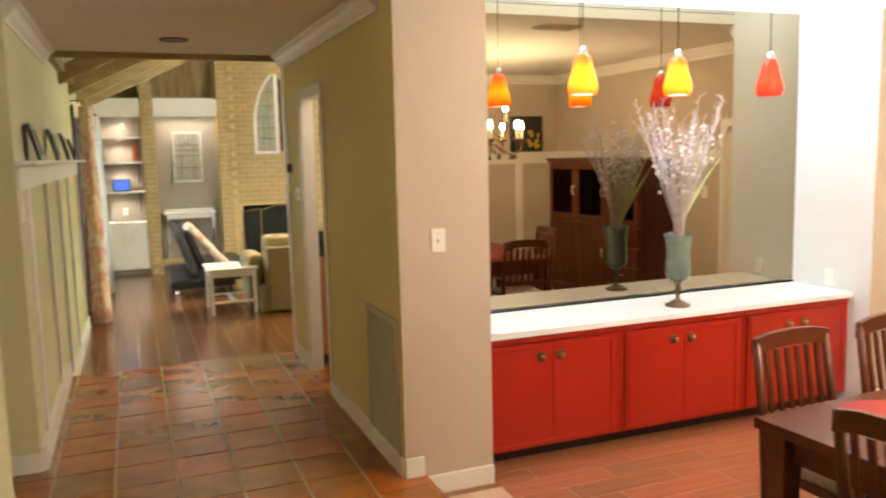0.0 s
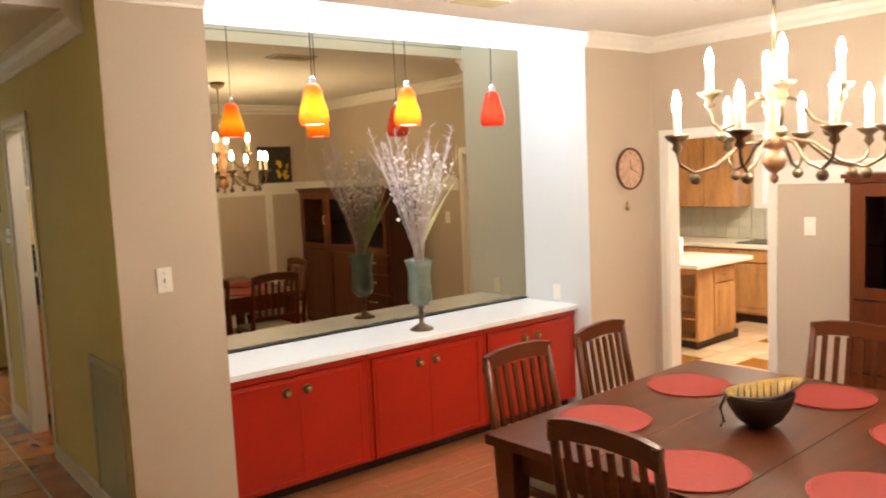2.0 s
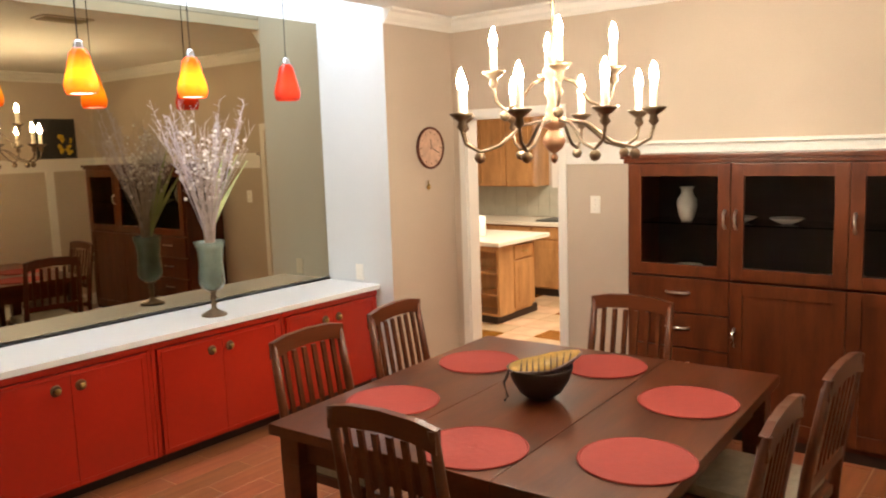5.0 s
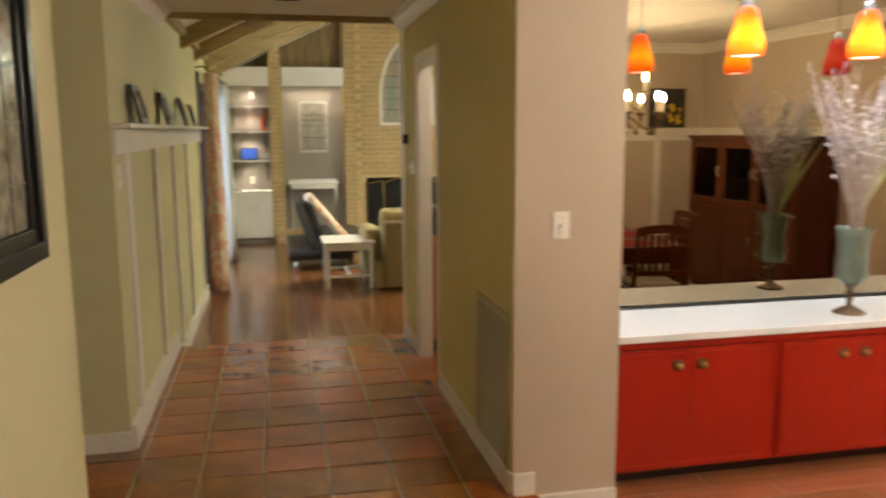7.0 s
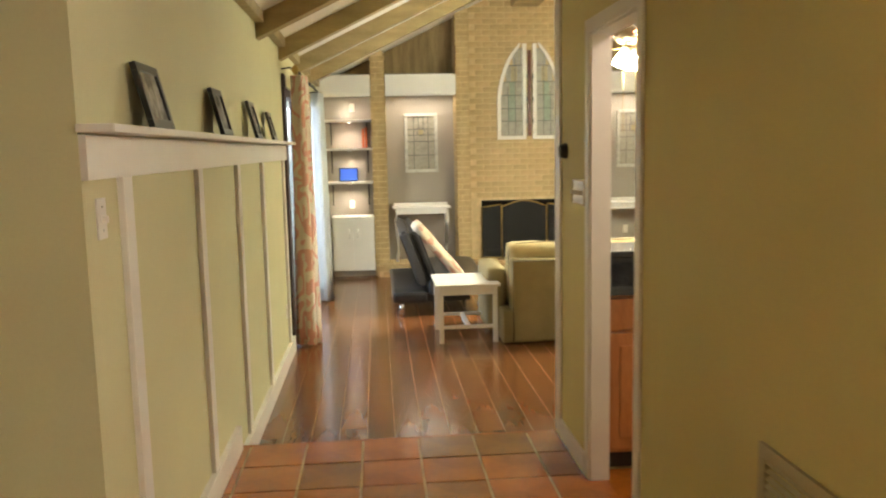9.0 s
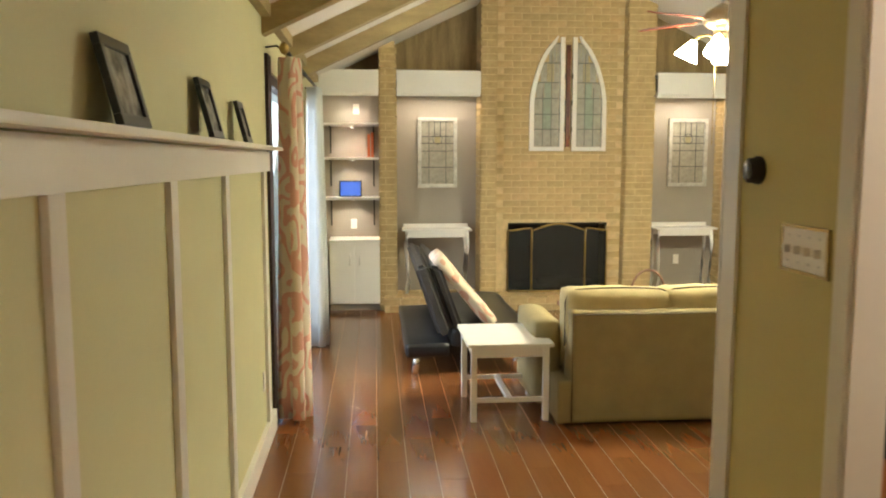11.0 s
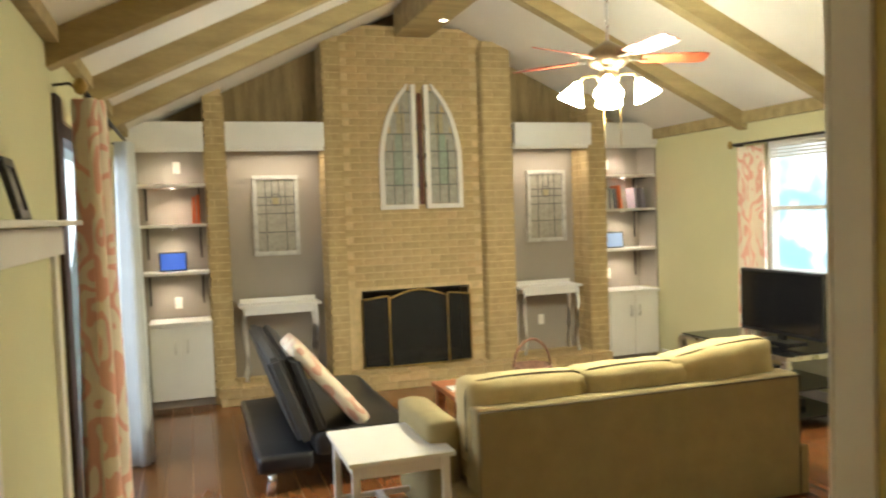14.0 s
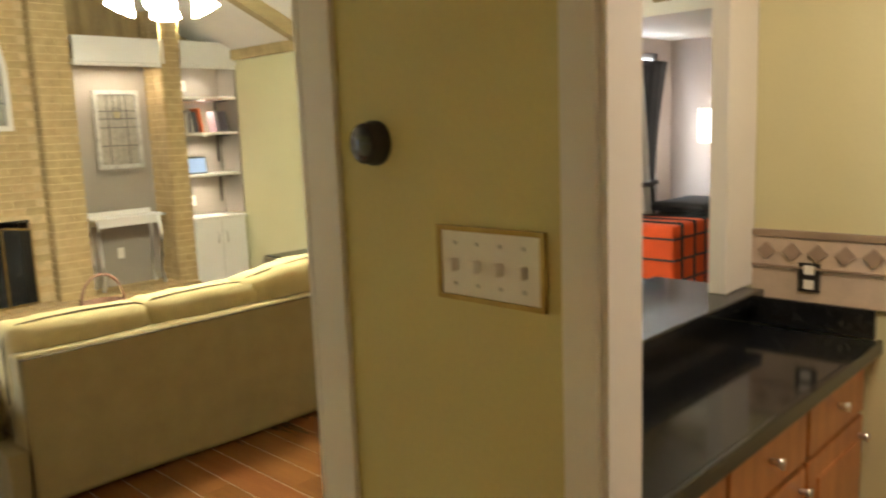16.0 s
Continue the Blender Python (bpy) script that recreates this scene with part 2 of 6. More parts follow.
    "vent": mat("vent_enamel", (0.42, 0.37, 0.235), 0.5, 0.05, 6.0, 0.02, 60),
    "orange_book": mat("orange_book_cloth", (0.68, 0.15, 0.05), 0.6, 0.1, 10.0, 0.05, 80),
    "book": mat("book_covers", (0.22, 0.20, 0.24), 0.6, 0.1, 10.0, 0.05, 80, rnd=0.7),
    "wicker": mat("brown_wicker", (0.20, 0.10, 0.06), 0.7, 0.3, 30.0, 0.4, 120),
    "coffee": mat("reddish_coffee_table", (0.36, 0.12, 0.05), 0.35, 0.25, 3.0, 0.04, 20, stretch=(1, 8, 8)),
    "leadline": mat("lead_came", (0.10, 0.10, 0.10), 0.45, 0.2, 20.0, 0.05, 60, metal=0.6),
    "pane_grey": mat("frosted_pane", (0.34, 0.315, 0.255), 0.55, 0.2, 22.0, 0.15, 60),
    "bevel_glass": mat("textured_bevel_glass", (0.26, 0.25, 0.20), 0.10, 0.5, 14.0, 0.5, 40, spec=0.8),
    "pane_green": mat("sea_green_pane", (0.25, 0.30, 0.225), 0.5, 0.2, 22.0, 0.15, 60),
    "pane_amber": mat("amber_pane", (0.36, 0.30, 0.17), 0.5, 0.2, 22.0, 0.15, 60),
    "grass": mat("lawn", (0.06, 0.10, 0.03), 0.9, 0.4, 3.0, 0.3, 40),
    "garden": glow("garden_daylight", (0.80, 0.90, 1.0), 2.2),
    "frost": glow("sky_pane", (0.85, 0.93, 1.0), 2.5),
    "bulb": glow("lit_bulb", (1.0, 0.90, 0.72), 690.0),
    "fan_shade": glow("lit_fan_shade", (0.97, 0.98, 0.72), 150.0),
    "puck": glow("puck_light", (1.0, 0.93, 0.82), 30.0),
    "lampshade": glow("lit_lampshade", (1.0, 0.93, 0.80), 4.0),
    "clear": glass("clear_glass"),
    "cab_glass": glass("cabinet_glass", (0.9, 0.9, 0.9)),
    "vase_glass": mat("sea_green_glass", (0.30, 0.37, 0.30), 0.12, 0.2, 6.0, 0.0, 60, spec=0.8),
    "photo_blue": glow("digital_photo", (0.05, 0.13, 0.55), 0.5),
    "photo_pale": glow("digital_photo_pale", (0.30, 0.42, 0.62), 0.5),
}
# blurred garden light: white sky with blue-green foliage patches
_nt = M["garden"].node_tree
_n, _r = _nt.nodes.new("ShaderNodeTexNoise"), _nt.nodes.new("ShaderNodeValToRGB")
_n.inputs["Scale"].default_value, _n.inputs["Detail"].default_value = 1.1, 5
_r.color_ramp.elements[0].position, _r.color_ramp.elements[1].position = 0.42, 0.60
_r.color_ramp.elements[0].color, _r.color_ramp.elements[1].color = (0.16, 0.30, 0.34, 1), (0.85, 0.95, 1.0, 1)
_tc = _nt.nodes.new("ShaderNodeTexCoord")
_nt.links.new(_tc.outputs["Object"], _n.inputs[0])
_nt.links.new(_n.outputs[0], _r.inputs[0])
_nt.links.new(_r.outputs[0], _nt.nodes["Principled BSDF"].inputs["Emission Color"])
M["vase_glass"].node_tree.nodes["Principled BSDF"].inputs["Transmission Weight"].default_value = 0.55

# see-through wire mesh
_n = M["wire_mesh"].node_tree
_t, _x = _n.nodes.new("ShaderNodeBsdfTransparent"), _n.nodes.new("ShaderNodeMixShader")
_x.inputs[0].default_value = 0.55
_n.links.new(_t.outputs[0], _x.inputs[1]), _n.links.new(_n.nodes["Principled BSDF"].outputs[0], _x.inputs[2])
_n.links.new(_x.outputs[0], _n.nodes["Material Output"].inputs["Surface"])

# tinted mirror
M["mirror"] = bpy.data.materials.new("bronze_mirror")
M["mirror"].use_nodes = True
_b = M["mirror"].node_tree.nodes["Principled BSDF"]
_b.inputs["Base Color"].default_value, _b.inputs["Metallic"].default_value, _b.inputs["Roughness"].default_value = (0.395, 0.33, 0.22, 1), 1.0, 0.015

# coral damask curtain: pale leaf scrolls on coral
def damask(name, a, b):
    m = mat(name, a, 0.95, 0.06, 5.0, 0.15, 160)
    nt = m.node_tree
    N, L = nt.nodes, nt.links
    tc, v, r, mx = N.new("ShaderNodeTexCoord"), N.new("ShaderNodeTexNoise"), N.new("ShaderNodeValToRGB"), N.new("ShaderNodeMix")
    sn, mp2 = N.new("ShaderNodeMath"), N.new("ShaderNodeMapping")
    mu = N.new("ShaderNodeMath")
    mu.operation, mu.inputs[1].default_value, sn.operation = "MULTIPLY", 34.0, "SINE"
    mp2.inputs["Scale"].default_value = (0.8, 1.6, 0.42)
    v.inputs["Scale"].default_value, v.inputs["Detail"].default_value = 9.0, 1.0
    r.color_ramp.elements[0].position, r.color_ramp.elements[1].position = 0.0, 0.3
    ad = N.new("ShaderNodeMath")
    ad.inputs[1].default_value = 0.45
    mx.data_type = "RGBA"
    mx.inputs[6].default_value, mx.inputs[7].default_value = (*a, 1), (*b, 1)
    L.new(tc.outputs["Object"], mp2.inputs[0]), L.new(mp2.outputs[0], v.inputs["Vector"]), L.new(v.outputs[0], mu.inputs[0])
    L.new(mu.outputs[0], sn.inputs[0]), L.new(sn.outputs[0], ad.inputs[0]), L.new(ad.outputs[0], r.inputs[0]), L.new(r.outputs[0], mx.inputs[0])
    L.new(mx.outputs[2], N["Principled BSDF"].inputs["Base Color"])
    return m


M["coral"] = damask("coral_damask", (0.80, 0.44, 0.34), (0.88, 0.77, 0.63))
M["coral_pillow"] = damask("striped_pillow", (0.62, 0.36, 0.26), (0.72, 0.62, 0.47))


# pendant glass: yellow middle to red ends, lit from inside
def pendant_glass(name, hot, rim, strength):
    m = bpy.data.materials.new(name)
    m.use_nodes = True
    N, L = m.node_tree.nodes, m.node_tree.links
    b = N["Principled BSDF"]
    tc, sx, r = N.new("ShaderNodeTexCoord"), N.new("ShaderNodeSeparateXYZ"), N.new("ShaderNodeValToRGB")
    no = N.new("ShaderNodeTexNoise")
    no.inputs["Scale"].default_value = 14
    ad = N.new("ShaderNodeMath")
    ad.operation, ad.inputs[1].default_value = "MULTIPLY_ADD", 0.25
    L.new(tc.outputs["Generated"], sx.inputs[0]), L.new(tc.outputs["Object"], no.inputs[0])
    L.new(no.outputs[0], ad.inputs[0]), L.new(sx.outputs[2], ad.inputs[2])
    e = r.color_ramp.elements
    e[0].position, e[1].position = 0.12, 1.05
    e[0].color, e[1].color = (*rim, 1), (*rim, 1)
    k = e.new(0.55)
    k.color = (*hot, 1)
    L.new(ad.outputs[0], r.inputs[0]), L.new(r.outputs[0], b.inputs["Emission Color"]), L.new(r.outputs[0], b.inputs["Base Color"])
    b.inputs["Emission Strength"].default_value, b.inputs["Roughness"].default_value = strength, 0.1
    return m


M["pend_hot"] = pendant_glass("amber_pendant_glass", (1.0, 0.42, 0.01), (0.90, 0.09, 0.005), 1.9)
M["pend_red"] = pendant_glass("red_pendant_glass", (0.75, 0.05, 0.015), (0.60, 0.03, 0.01), 0.55)


# ---- building helpers ----
def box(bm, x0, y0, z0, x1, y1, z1, bev=0.0):
    r = bmesh.ops.create_cube(bm, size=1.0, matrix=Matrix.Translation(((x0 + x1) / 2, (y0 + y1) / 2, (z0 + z1) / 2)) @ Matrix.Diagonal((abs(x1 - x0), abs(y1 - y0), abs(z1 - z0), 1)))
    if bev:
        es = list({e for v in r["verts"] for e in v.link_edges})
        bmesh.ops.bevel(bm, geom=es, offset=bev, segments=2, affect="EDGES", profile=0.7)
    return bm


def lathe(bm, prof, n=20, at=(0, 0, 0), close=False):
    rings = []
    for r, z in prof:
        rings.append([bm.verts.new((at[0] + r * math.cos(2 * math.pi * k / n), at[1] + r * math.sin(2 * math.pi * k / n), at[2] + z)) for k in range(n)])
    for a, b in zip(rings, rings[1:]):
        for k in range(n):
            f = bm.faces.new((a[k], a[(k + 1) % n], b[(k + 1) % n], b[k]))
            f.smooth = True
    if close:
        bm.faces.new(rings[0][::-1]), bm.faces.new(rings[-1])
    return bm


def tube(bm, pts, r, n=8, caps=True):
    pts = [Vector(p) for p in pts]
    rad = r if isinstance(r, (list, tuple)) else [r] * len(pts)
    rings = []
    for i, p in enumerate(pts):
        d = (pts[min(i + 1, len(pts) - 1)] - pts[max(i - 1, 0)]).normalized()
        u = d.cross(Vector((0, 0, 1)))
        if u.length < 1e-3:
            u = d.cross(Vector((1, 0, 0)))
        u.normalize()
        w = d.cross(u).normalized()
        rings.append([bm.verts.new(p + rad[i] * (u * math.cos(2 * math.pi * k / n) + w * math.sin(2 * math.pi * k / n))) for k in range(n)])
    for a, b in zip(rings, rings[1:]):
        for k in range(n):
            f = bm.faces.new((a[k], a[(k + 1) % n], b[(k + 1) % n], b[k]))
            f.smooth = True
    if caps:
        bm.faces.new(rings[0][::-1]), bm.faces.new(rings[-1])
    return bm


def prism(bm, poly, axis, a, b):
    def P(u, v, w):
        return {"x": (w, u, v), "y": (u, w, v), "z": (u, v, w)}[axis]
    lo, hi = [bm.verts.new(P(u, v, a)) for u, v in poly], [bm.verts.new(P(u, v, b)) for u, v in poly]
    n = len(poly)
    bm.faces.new(lo), bm.faces.new(hi[::-1])
    for k in range(n):
        bm.faces.new((lo[k], hi[k], hi[(k + 1) % n], lo[(k + 1) % n]))
    return bm


def link(name, bm, material, parent=None):
    bmesh.ops.recalc_face_normals(bm, faces=bm.faces)
    me = bpy.data.meshes.new(name)
    bm.to_mesh(me)
    bm.free()
    me.materials.append(M[material])
    ob = new(name, me)
    ob.parent = parent
    return ob


def part(name, bm, material, parent, label=""):
    return tagged(link(name, bm, material, parent), label)


def B(*boxes, bev=0.0):
    bm = bmesh.new()
    for b in boxes:
        box(bm, *b, bev=bev)
    return bm


def thing(name, label, category, m=None, group="", kind=""):
    e = new(name)
    e.empty_display_size = 0.1
    e.matrix_basis = m if m is not None else Matrix()
    return tagged(e, label, category, group, kind)


def structure(name, bm, material, label="", category=""):
    return tagged(link(name, bm, material), label, category, kind="structure")


def shared(name, me, parent, m):
    ob = new(name, me)
    ob.parent = parent
    ob.matrix_basis = m
    return ob


def piece_mesh(name, bm, material):
    bmesh.ops.recalc_face_normals(bm, faces=bm.faces)
    me = bpy.data.meshes.new(name)
    bm.to_mesh(me)
    bm.free()
    me.materials.append(M[material])
    return me


# ---- structure ----
XL, XR = -0.22, 1.50           # hall walls
YD = 4.76                      # dining niche wall face
XD = 5.40                      # dining east wall face
ZC = 2.53                      # flat ceiling
ZD, ZV = -0.11, -0.17          # dining and living floor levels
YT = 7.60                      # end of the tiled hall
YB = 14.62                     # living room back wall
XE = 5.47                      # living room east wall
RX, RZ, EZ = 2.63, 3.80, 2.44  # ridge and eaves

structure("floor_subbase", B((-2.0, -1.6, -0.5, 9.2, 15.2, -0.2)), "grout", "plain screed under the floor finishes", "floor")
structure("floor_hall", B((-1.9, -1.2, -0.2, 1.58, 7.59, -0.004), (1.58, 5.5, -0.2, 3.3, 7.45, -0.004)), "grout", "olive-brown grout bed of the tiled hall", "floor")
structure("floor_dining", B((1.58, -1.2, -0.2, 5.6, 5.5, -0.1125)), "dgrout", "pale grout bed of the dining room", "floor")
structure("floor_kitchen", B((5.6, 2.0, -0.2, 9.0, 7.4, -0.118)), "dgrout", "pale grout bed of the kitchen", "floor")
structure("floor_living", B((-0.4, 7.6, -0.3, 5.7, 14.8, -0.1716), (5.7, 7.4, -0.3, 7.5, 10.0, -0.17)), "plank_gap", "dark joint bed under the living room planks", "floor")

structure("wall_west_foyer", B((XL - 0.12, -1.2, -0.2, XL, 4.74, ZC)), "wall_green", "yellow-green painted foyer wall", "wall")
structure("wall_passage_south", B((-1.8, 4.62, -0.2, XL - 0.12, 4.74, ZC)), "wall_green", "green side passage wall", "wall")
structure("wall_passage_north", B((-1.8, 5.655, -0.2, XL - 0.12, 5.775, ZC)), "wall_green", "green side passage wall", "wall")
structure("wall_passage_end", B((-1.92, 4.62, -0.2, -1.8, 5.775, ZC)), "wall_green", "green side passage end wall", "wall")
structure("wall_west_hall", B((XL - 0.12, 5.655, -0.2, XL, 10.30, 2.62)), "wall_green", "yellow-green painted hall wall above wainscot", "wall")
structure("wall_west_living", B((XL - 0.12, 10.30, 2.12, XL, 13.15, 2.62), (XL - 0.12, 13.15, -0.2, XL, 14.9, 2.62)), "wall_green", "yellow-green living room wall round the glass door", "wall")

structure("wall_east_hall", B((XR, YD + 0.004, -0.2, XR + 0.085, 6.305, ZC), (XR, 6.305, 2.03, XR + 0.085, 6.94, ZC), (XR, 6.94, -0.2, XR + 0.085, YT - 0.02, 2.64)), "wall_khaki", "khaki painted hall wall", "wall")
structure("wall_pillar", B((XR + 0.003, YD, -0.2, 1.985, YD + 0.09, ZC), (XR + 0.085, YD + 0.09, -0.2, 1.9, 5.62, ZC)), "wall_taupe", "taupe pillar wall beside the dining niche", "wall")
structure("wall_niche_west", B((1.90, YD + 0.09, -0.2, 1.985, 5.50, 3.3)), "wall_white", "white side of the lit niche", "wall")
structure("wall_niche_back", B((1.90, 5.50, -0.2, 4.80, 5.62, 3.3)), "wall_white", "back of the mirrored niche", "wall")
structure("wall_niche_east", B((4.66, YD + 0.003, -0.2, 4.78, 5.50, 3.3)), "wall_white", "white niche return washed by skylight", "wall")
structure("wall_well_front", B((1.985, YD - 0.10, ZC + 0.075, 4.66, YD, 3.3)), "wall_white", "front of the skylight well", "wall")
structure("wall_clock", B((4.66, YD, -0.2, XD + 0.12, YD + 0.10, ZC)), "wall_taupe", "taupe wall that carries the round clock", "wall")
structure("wall_dining_east", B((XD, 0.68, -0.2, XD + 0.12, 3.852, ZC), (XD, 3.852, 1.80, XD + 0.12, 4.64, ZC), (XD, 4.64, -0.2, XD + 0.12, YD, ZC)), "wall_taupe", "taupe dining room wall with doorway", "wall")
structure("wall_dining_south", B((1.95, 0.68, -0.2, XD, 0.80, ZC)), "wall_taupe", "taupe dining wall with white battens", "wall")
structure("wall_foyer_east", B((1.83, -1.2, -0.2, 1.95, 0.80, ZC)), "wall_taupe", "plain foyer wall", "wall")
structure("wall_foyer_south", B((XL - 0.12, -1.32, -0.2, 1.95, -1.2, ZC)), "wall_green", "plain wall behind the entrance", "wall")

structure("wall_bar", B((1.585, 7.36, -0.2, 3.0, 7.48, 0.985), (1.585, 7.362, 2.15, 3.0, 7.48, 2.64)), "wall_green", "cream pass-through wall over the bar", "wall")
structure("wall_bar_end", B((3.0, 5.62, -0.2, 3.12, 7.48, 2.64)), "wall_green", "green kitchenette end wall", "wall")
structure("wall_living_south", B((3.12, 7.36, -0.2, 5.47, 7.48, 2.64)), "wall_green", "plain living room south wall", "wall")
prism_bm = bmesh.new()
prism(prism_bm, [(-0.34, 2.64), (5.6, 2.64), (RX, RZ + 0.05)], "y", 7.49, 7.60)
structure("wall_living_gable", prism_bm, "wall_green", "gable above the hall opening", "wall")
structure("wall_living_east", B((XE, 9.85, -0.3, XE + 0.13, 10.95, 2.6), (XE, 10.95, -0.3, XE + 0.13, 12.45, 0.92), (XE, 10.95, 2.16, XE + 0.13, 12.45, 2.6), (XE, 12.45, -0.3, XE + 0.13, 14.9, 2.6)), "wall_green", "pale yellow living room wall with window", "wall")
structure("wall_living_north", B((-0.34, YB, -0.3, 5.6, YB + 0.12, 2.6)), "wall_grey", "grey-taupe back wall of the alcoves", "wall")
gb = bmesh.new()
prism(gb, [(-0.34, 2.6), (5.6, 2.6), (RX, RZ + 0.05)], "y", YB, YB + 0.12)
structure("wall_living_north_gable", gb, "panel", "brown boarded gable wall", "wall")

structure("wall_nook", B((7.2, 7.2, -0.3, 7.32, 10.0, 2.5), (5.6, 7.13, -0.3, 7.32, 7.25, 2.5), (XE + 0.13, 9.85, -0.3, 6.2, 9.97, 2.5), (6.2, 9.85, -0.3, 6.95, 9.97, 0.2), (6.2, 9.85, 2.1, 6.95, 9.97, 2.5), (6.95, 9.85, -0.3, 7.2, 9.97, 2.5)), "wall_mauve", "mauve-grey breakfast nook walls", "wall")
structure("ceiling_nook", B((XE, 7.25, 2.22, 7.32, 10.0, 2.5)), "ceiling", "white nook ceiling", "ceiling")
structure("wall_kitchen", B((8.72, 2.0, -0.2, 8.84, 4.78, 2.6), (8.72, 4.78, -0.2, 8.84, 5.76, 1.10), (8.72, 4.78, 2.0, 8.84, 5.76, 2.6), (8.72, 5.76, -0.2, 8.84, 7.4, 2.6), (5.52, 7.0, -0.2, 8.84, 7.12, 2.6), (5.52, 2.0, -0.2, 8.84, 2.12, 2.6), (5.42, 4.88, -0.2, 5.54, 7.1, 2.6)), "wall_taupe", "beige kitchen walls", "wall")
structure("ceiling_kitchen", B((5.52, 2.0, 2.45, 8.84, 7.1, 2.53)), "ceiling", "white kitchen ceiling", "ceiling")

ZH = 2.418                    # lower ceiling over the hall
structure("ceiling_hall", B((-1.9, -1.3, ZC, 1.985, 7.62, ZC + 0.07), (-1.8, 4.95, ZH, XR, 7.62, ZC - 0.002), (1.985, -1.3, ZC, 5.52, YD, ZC + 0.07), (4.66, YD, ZC, 5.52, 4.9, ZC + 0.07), (1.985, 5.62, ZC + 0.1, 3.3, 7.4, ZC + 0.17)), "ceiling", "off-white textured flat ceiling", "ceiling")
structure("ceiling_skylight", B((1.9, 4.66, 3.30, 4.8, 5.62, 3.36)), "wall_white", "white top of the skylight well", "ceiling")
structure("window_skylight", B((2.1, 4.84, 3.285, 4.58, 5.42, 3.297)), "frost", "frosted skylight pane over the niche", "window")
cb = bmesh.new()
for s in (-1, 1):
    xa = -0.36 if s < 0 else 5.62
    prism(cb, [(xa, EZ - 0.06), (RX, RZ), (RX, RZ + 0.1), (xa, EZ + 0.04)], "y", 7.3, 14.8)
structure("ceiling_living", cb, "ceiling", "white vaulted ceiling between beams", "ceiling")

slope = math.atan2(RZ - EZ + 0.06, RX + 0.36)
for y in (9.0, 10.25, 11.5, 12.75):
    for s in (-1, 1):
        bm = bmesh.new()
        xa = XL + 0.002 if s < 0 else XE - 0.002
        za = EZ - 0.06 + (RX + 0.36 - abs(RX - xa)) * math.tan(slope)
        prism(bm, [(xa, za - 0.15), (RX + s * 0.1, RZ - 0.19), (RX + s * 0.1, RZ - 0.05), (xa, za + 0.01)], "y", y - 0.06, y + 0.06)
        tagged(link("roof_beam", bm, "beam"), "stained wooden rafter beam under the white vault", "beam", "rafters", "structure")
structure("ridge_beam", B((RX - 0.20, 7.45, RZ - 0.37, RX + 0.17, 14.3, RZ - 0.03), bev=0.012), "beam", "thick stained ridge beam", "beam")
rl = thing("recessed_light", "small lit round downlight in the ridge beam", "downlight", pose(2.72, 13.55, RZ - 0.371))
part("trim_ring", lathe(bmesh.new(), [(0.05, 0.0), (0.05, -0.005), (0.038, -0.007), (0.036, -0.001)], 20), "white", rl)
part("lens", lathe(bmesh.new(), [(0.036, -0.002), (0.001, -0.003)], 20), "puck", rl)
structure("wall_plate_east", B((XE - 0.07, 7.4, 2.36, XE, 14.6, 2.47), bev=0.006), "beam", "wooden wall plate along the eaves", "beam")
structure("wall_plate_west", B((XL, 7.66, 2.40, XL + 0.06, 14.6, 2.51), bev=0.006), "beam", "wooden wall plate along the eaves", "beam")
structure("trim_hall_header", B((XL, 7.622, ZH - 0.044, XR, 7.67, ZC + 0.12), bev=0.004), "beam", "brown board along the end of the hall ceiling", "trim")


# crown moulding, baseboards, casings
def crown(name, x0, y0, x1, y1, nx, ny, z=ZC):
    bm = bmesh.new()
    prof = [(0, 0), (0.085, 0), (0.085, -0.015), (0.06, -0.03), (0.045, -0.06), (0.018, -0.085), (0.014, -0.1), (0, -0.1)]
    a = [bm.verts.new((x0 + nx * u, y0 + ny * u, z - 0.002 + v)) for u, v in prof]
    b = [bm.verts.new((x1 + nx * u, y1 + ny * u, z - 0.002 + v)) for u, v in prof]
    for k in range(len(prof)):
        j = (k + 1) % len(prof)
        bm.faces.new((a[k], a[j], b[j], b[k]))
    bm.faces.new(a), bm.faces.new(b[::-1])
    structure(name, bm, "trim", "white crown moulding", "trim")


crown("trim_crown_hall_west", XL, 5.655, XL, 7.60, 1, 0, ZH)
crown("trim_crown_foyer_west", XL, -1.2, XL, 4.74, 1, 0)
crown("trim_crown_hall_east", XR, 4.95, XR, 7.60, -1, 0, ZH)
crown("trim_crown_pillar", XR - 0.08, YD, 1.985, YD, 0, -1)
crown("trim_crown_clock", 4.66, YD, XD, YD, 0, -1)
crown("trim_crown_dining_east", XD, 0.8, XD, YD, -1, 0)
crown("trim_crown_dining_south", 1.95, 0.8, XD, 0.8, 0, 1)


def skirting(name, x0, y0, x1, y1, z, h=0.10):
    structure(name, B((x0, y0, z, x1, y1, z + h), bev=0.003), "trim", "white baseboard", "baseboard")


skirting("baseboard_hall_east_a", XR - 0.016, YD + 0.01, XR, 6.246, 0)
skirting("baseboard_hall_east_b", XR - 0.016, 6.999, XR, 7.489, 0)
skirting("baseboard_hall_west", XL, 5.655, XL + 0.03, 7.55, 0, 0.13)
skirting("baseboard_hall_west_low", XL, 7.60, XL + 0.03, 10.28, ZV, 0.13)
skirting("baseboard_passage", -1.8, 5.64, XL, 5.655, 0)
skirting("baseboard_foyer_west", XL, -1.2, XL + 0.016, 4.74, 0)
skirting("baseboard_pillar_tile", XR, YD - 0.016, 1.60, YD, 0)
skirting("baseboard_pillar_dining", 1.60, YD - 0.017, 1.985, YD, ZD)
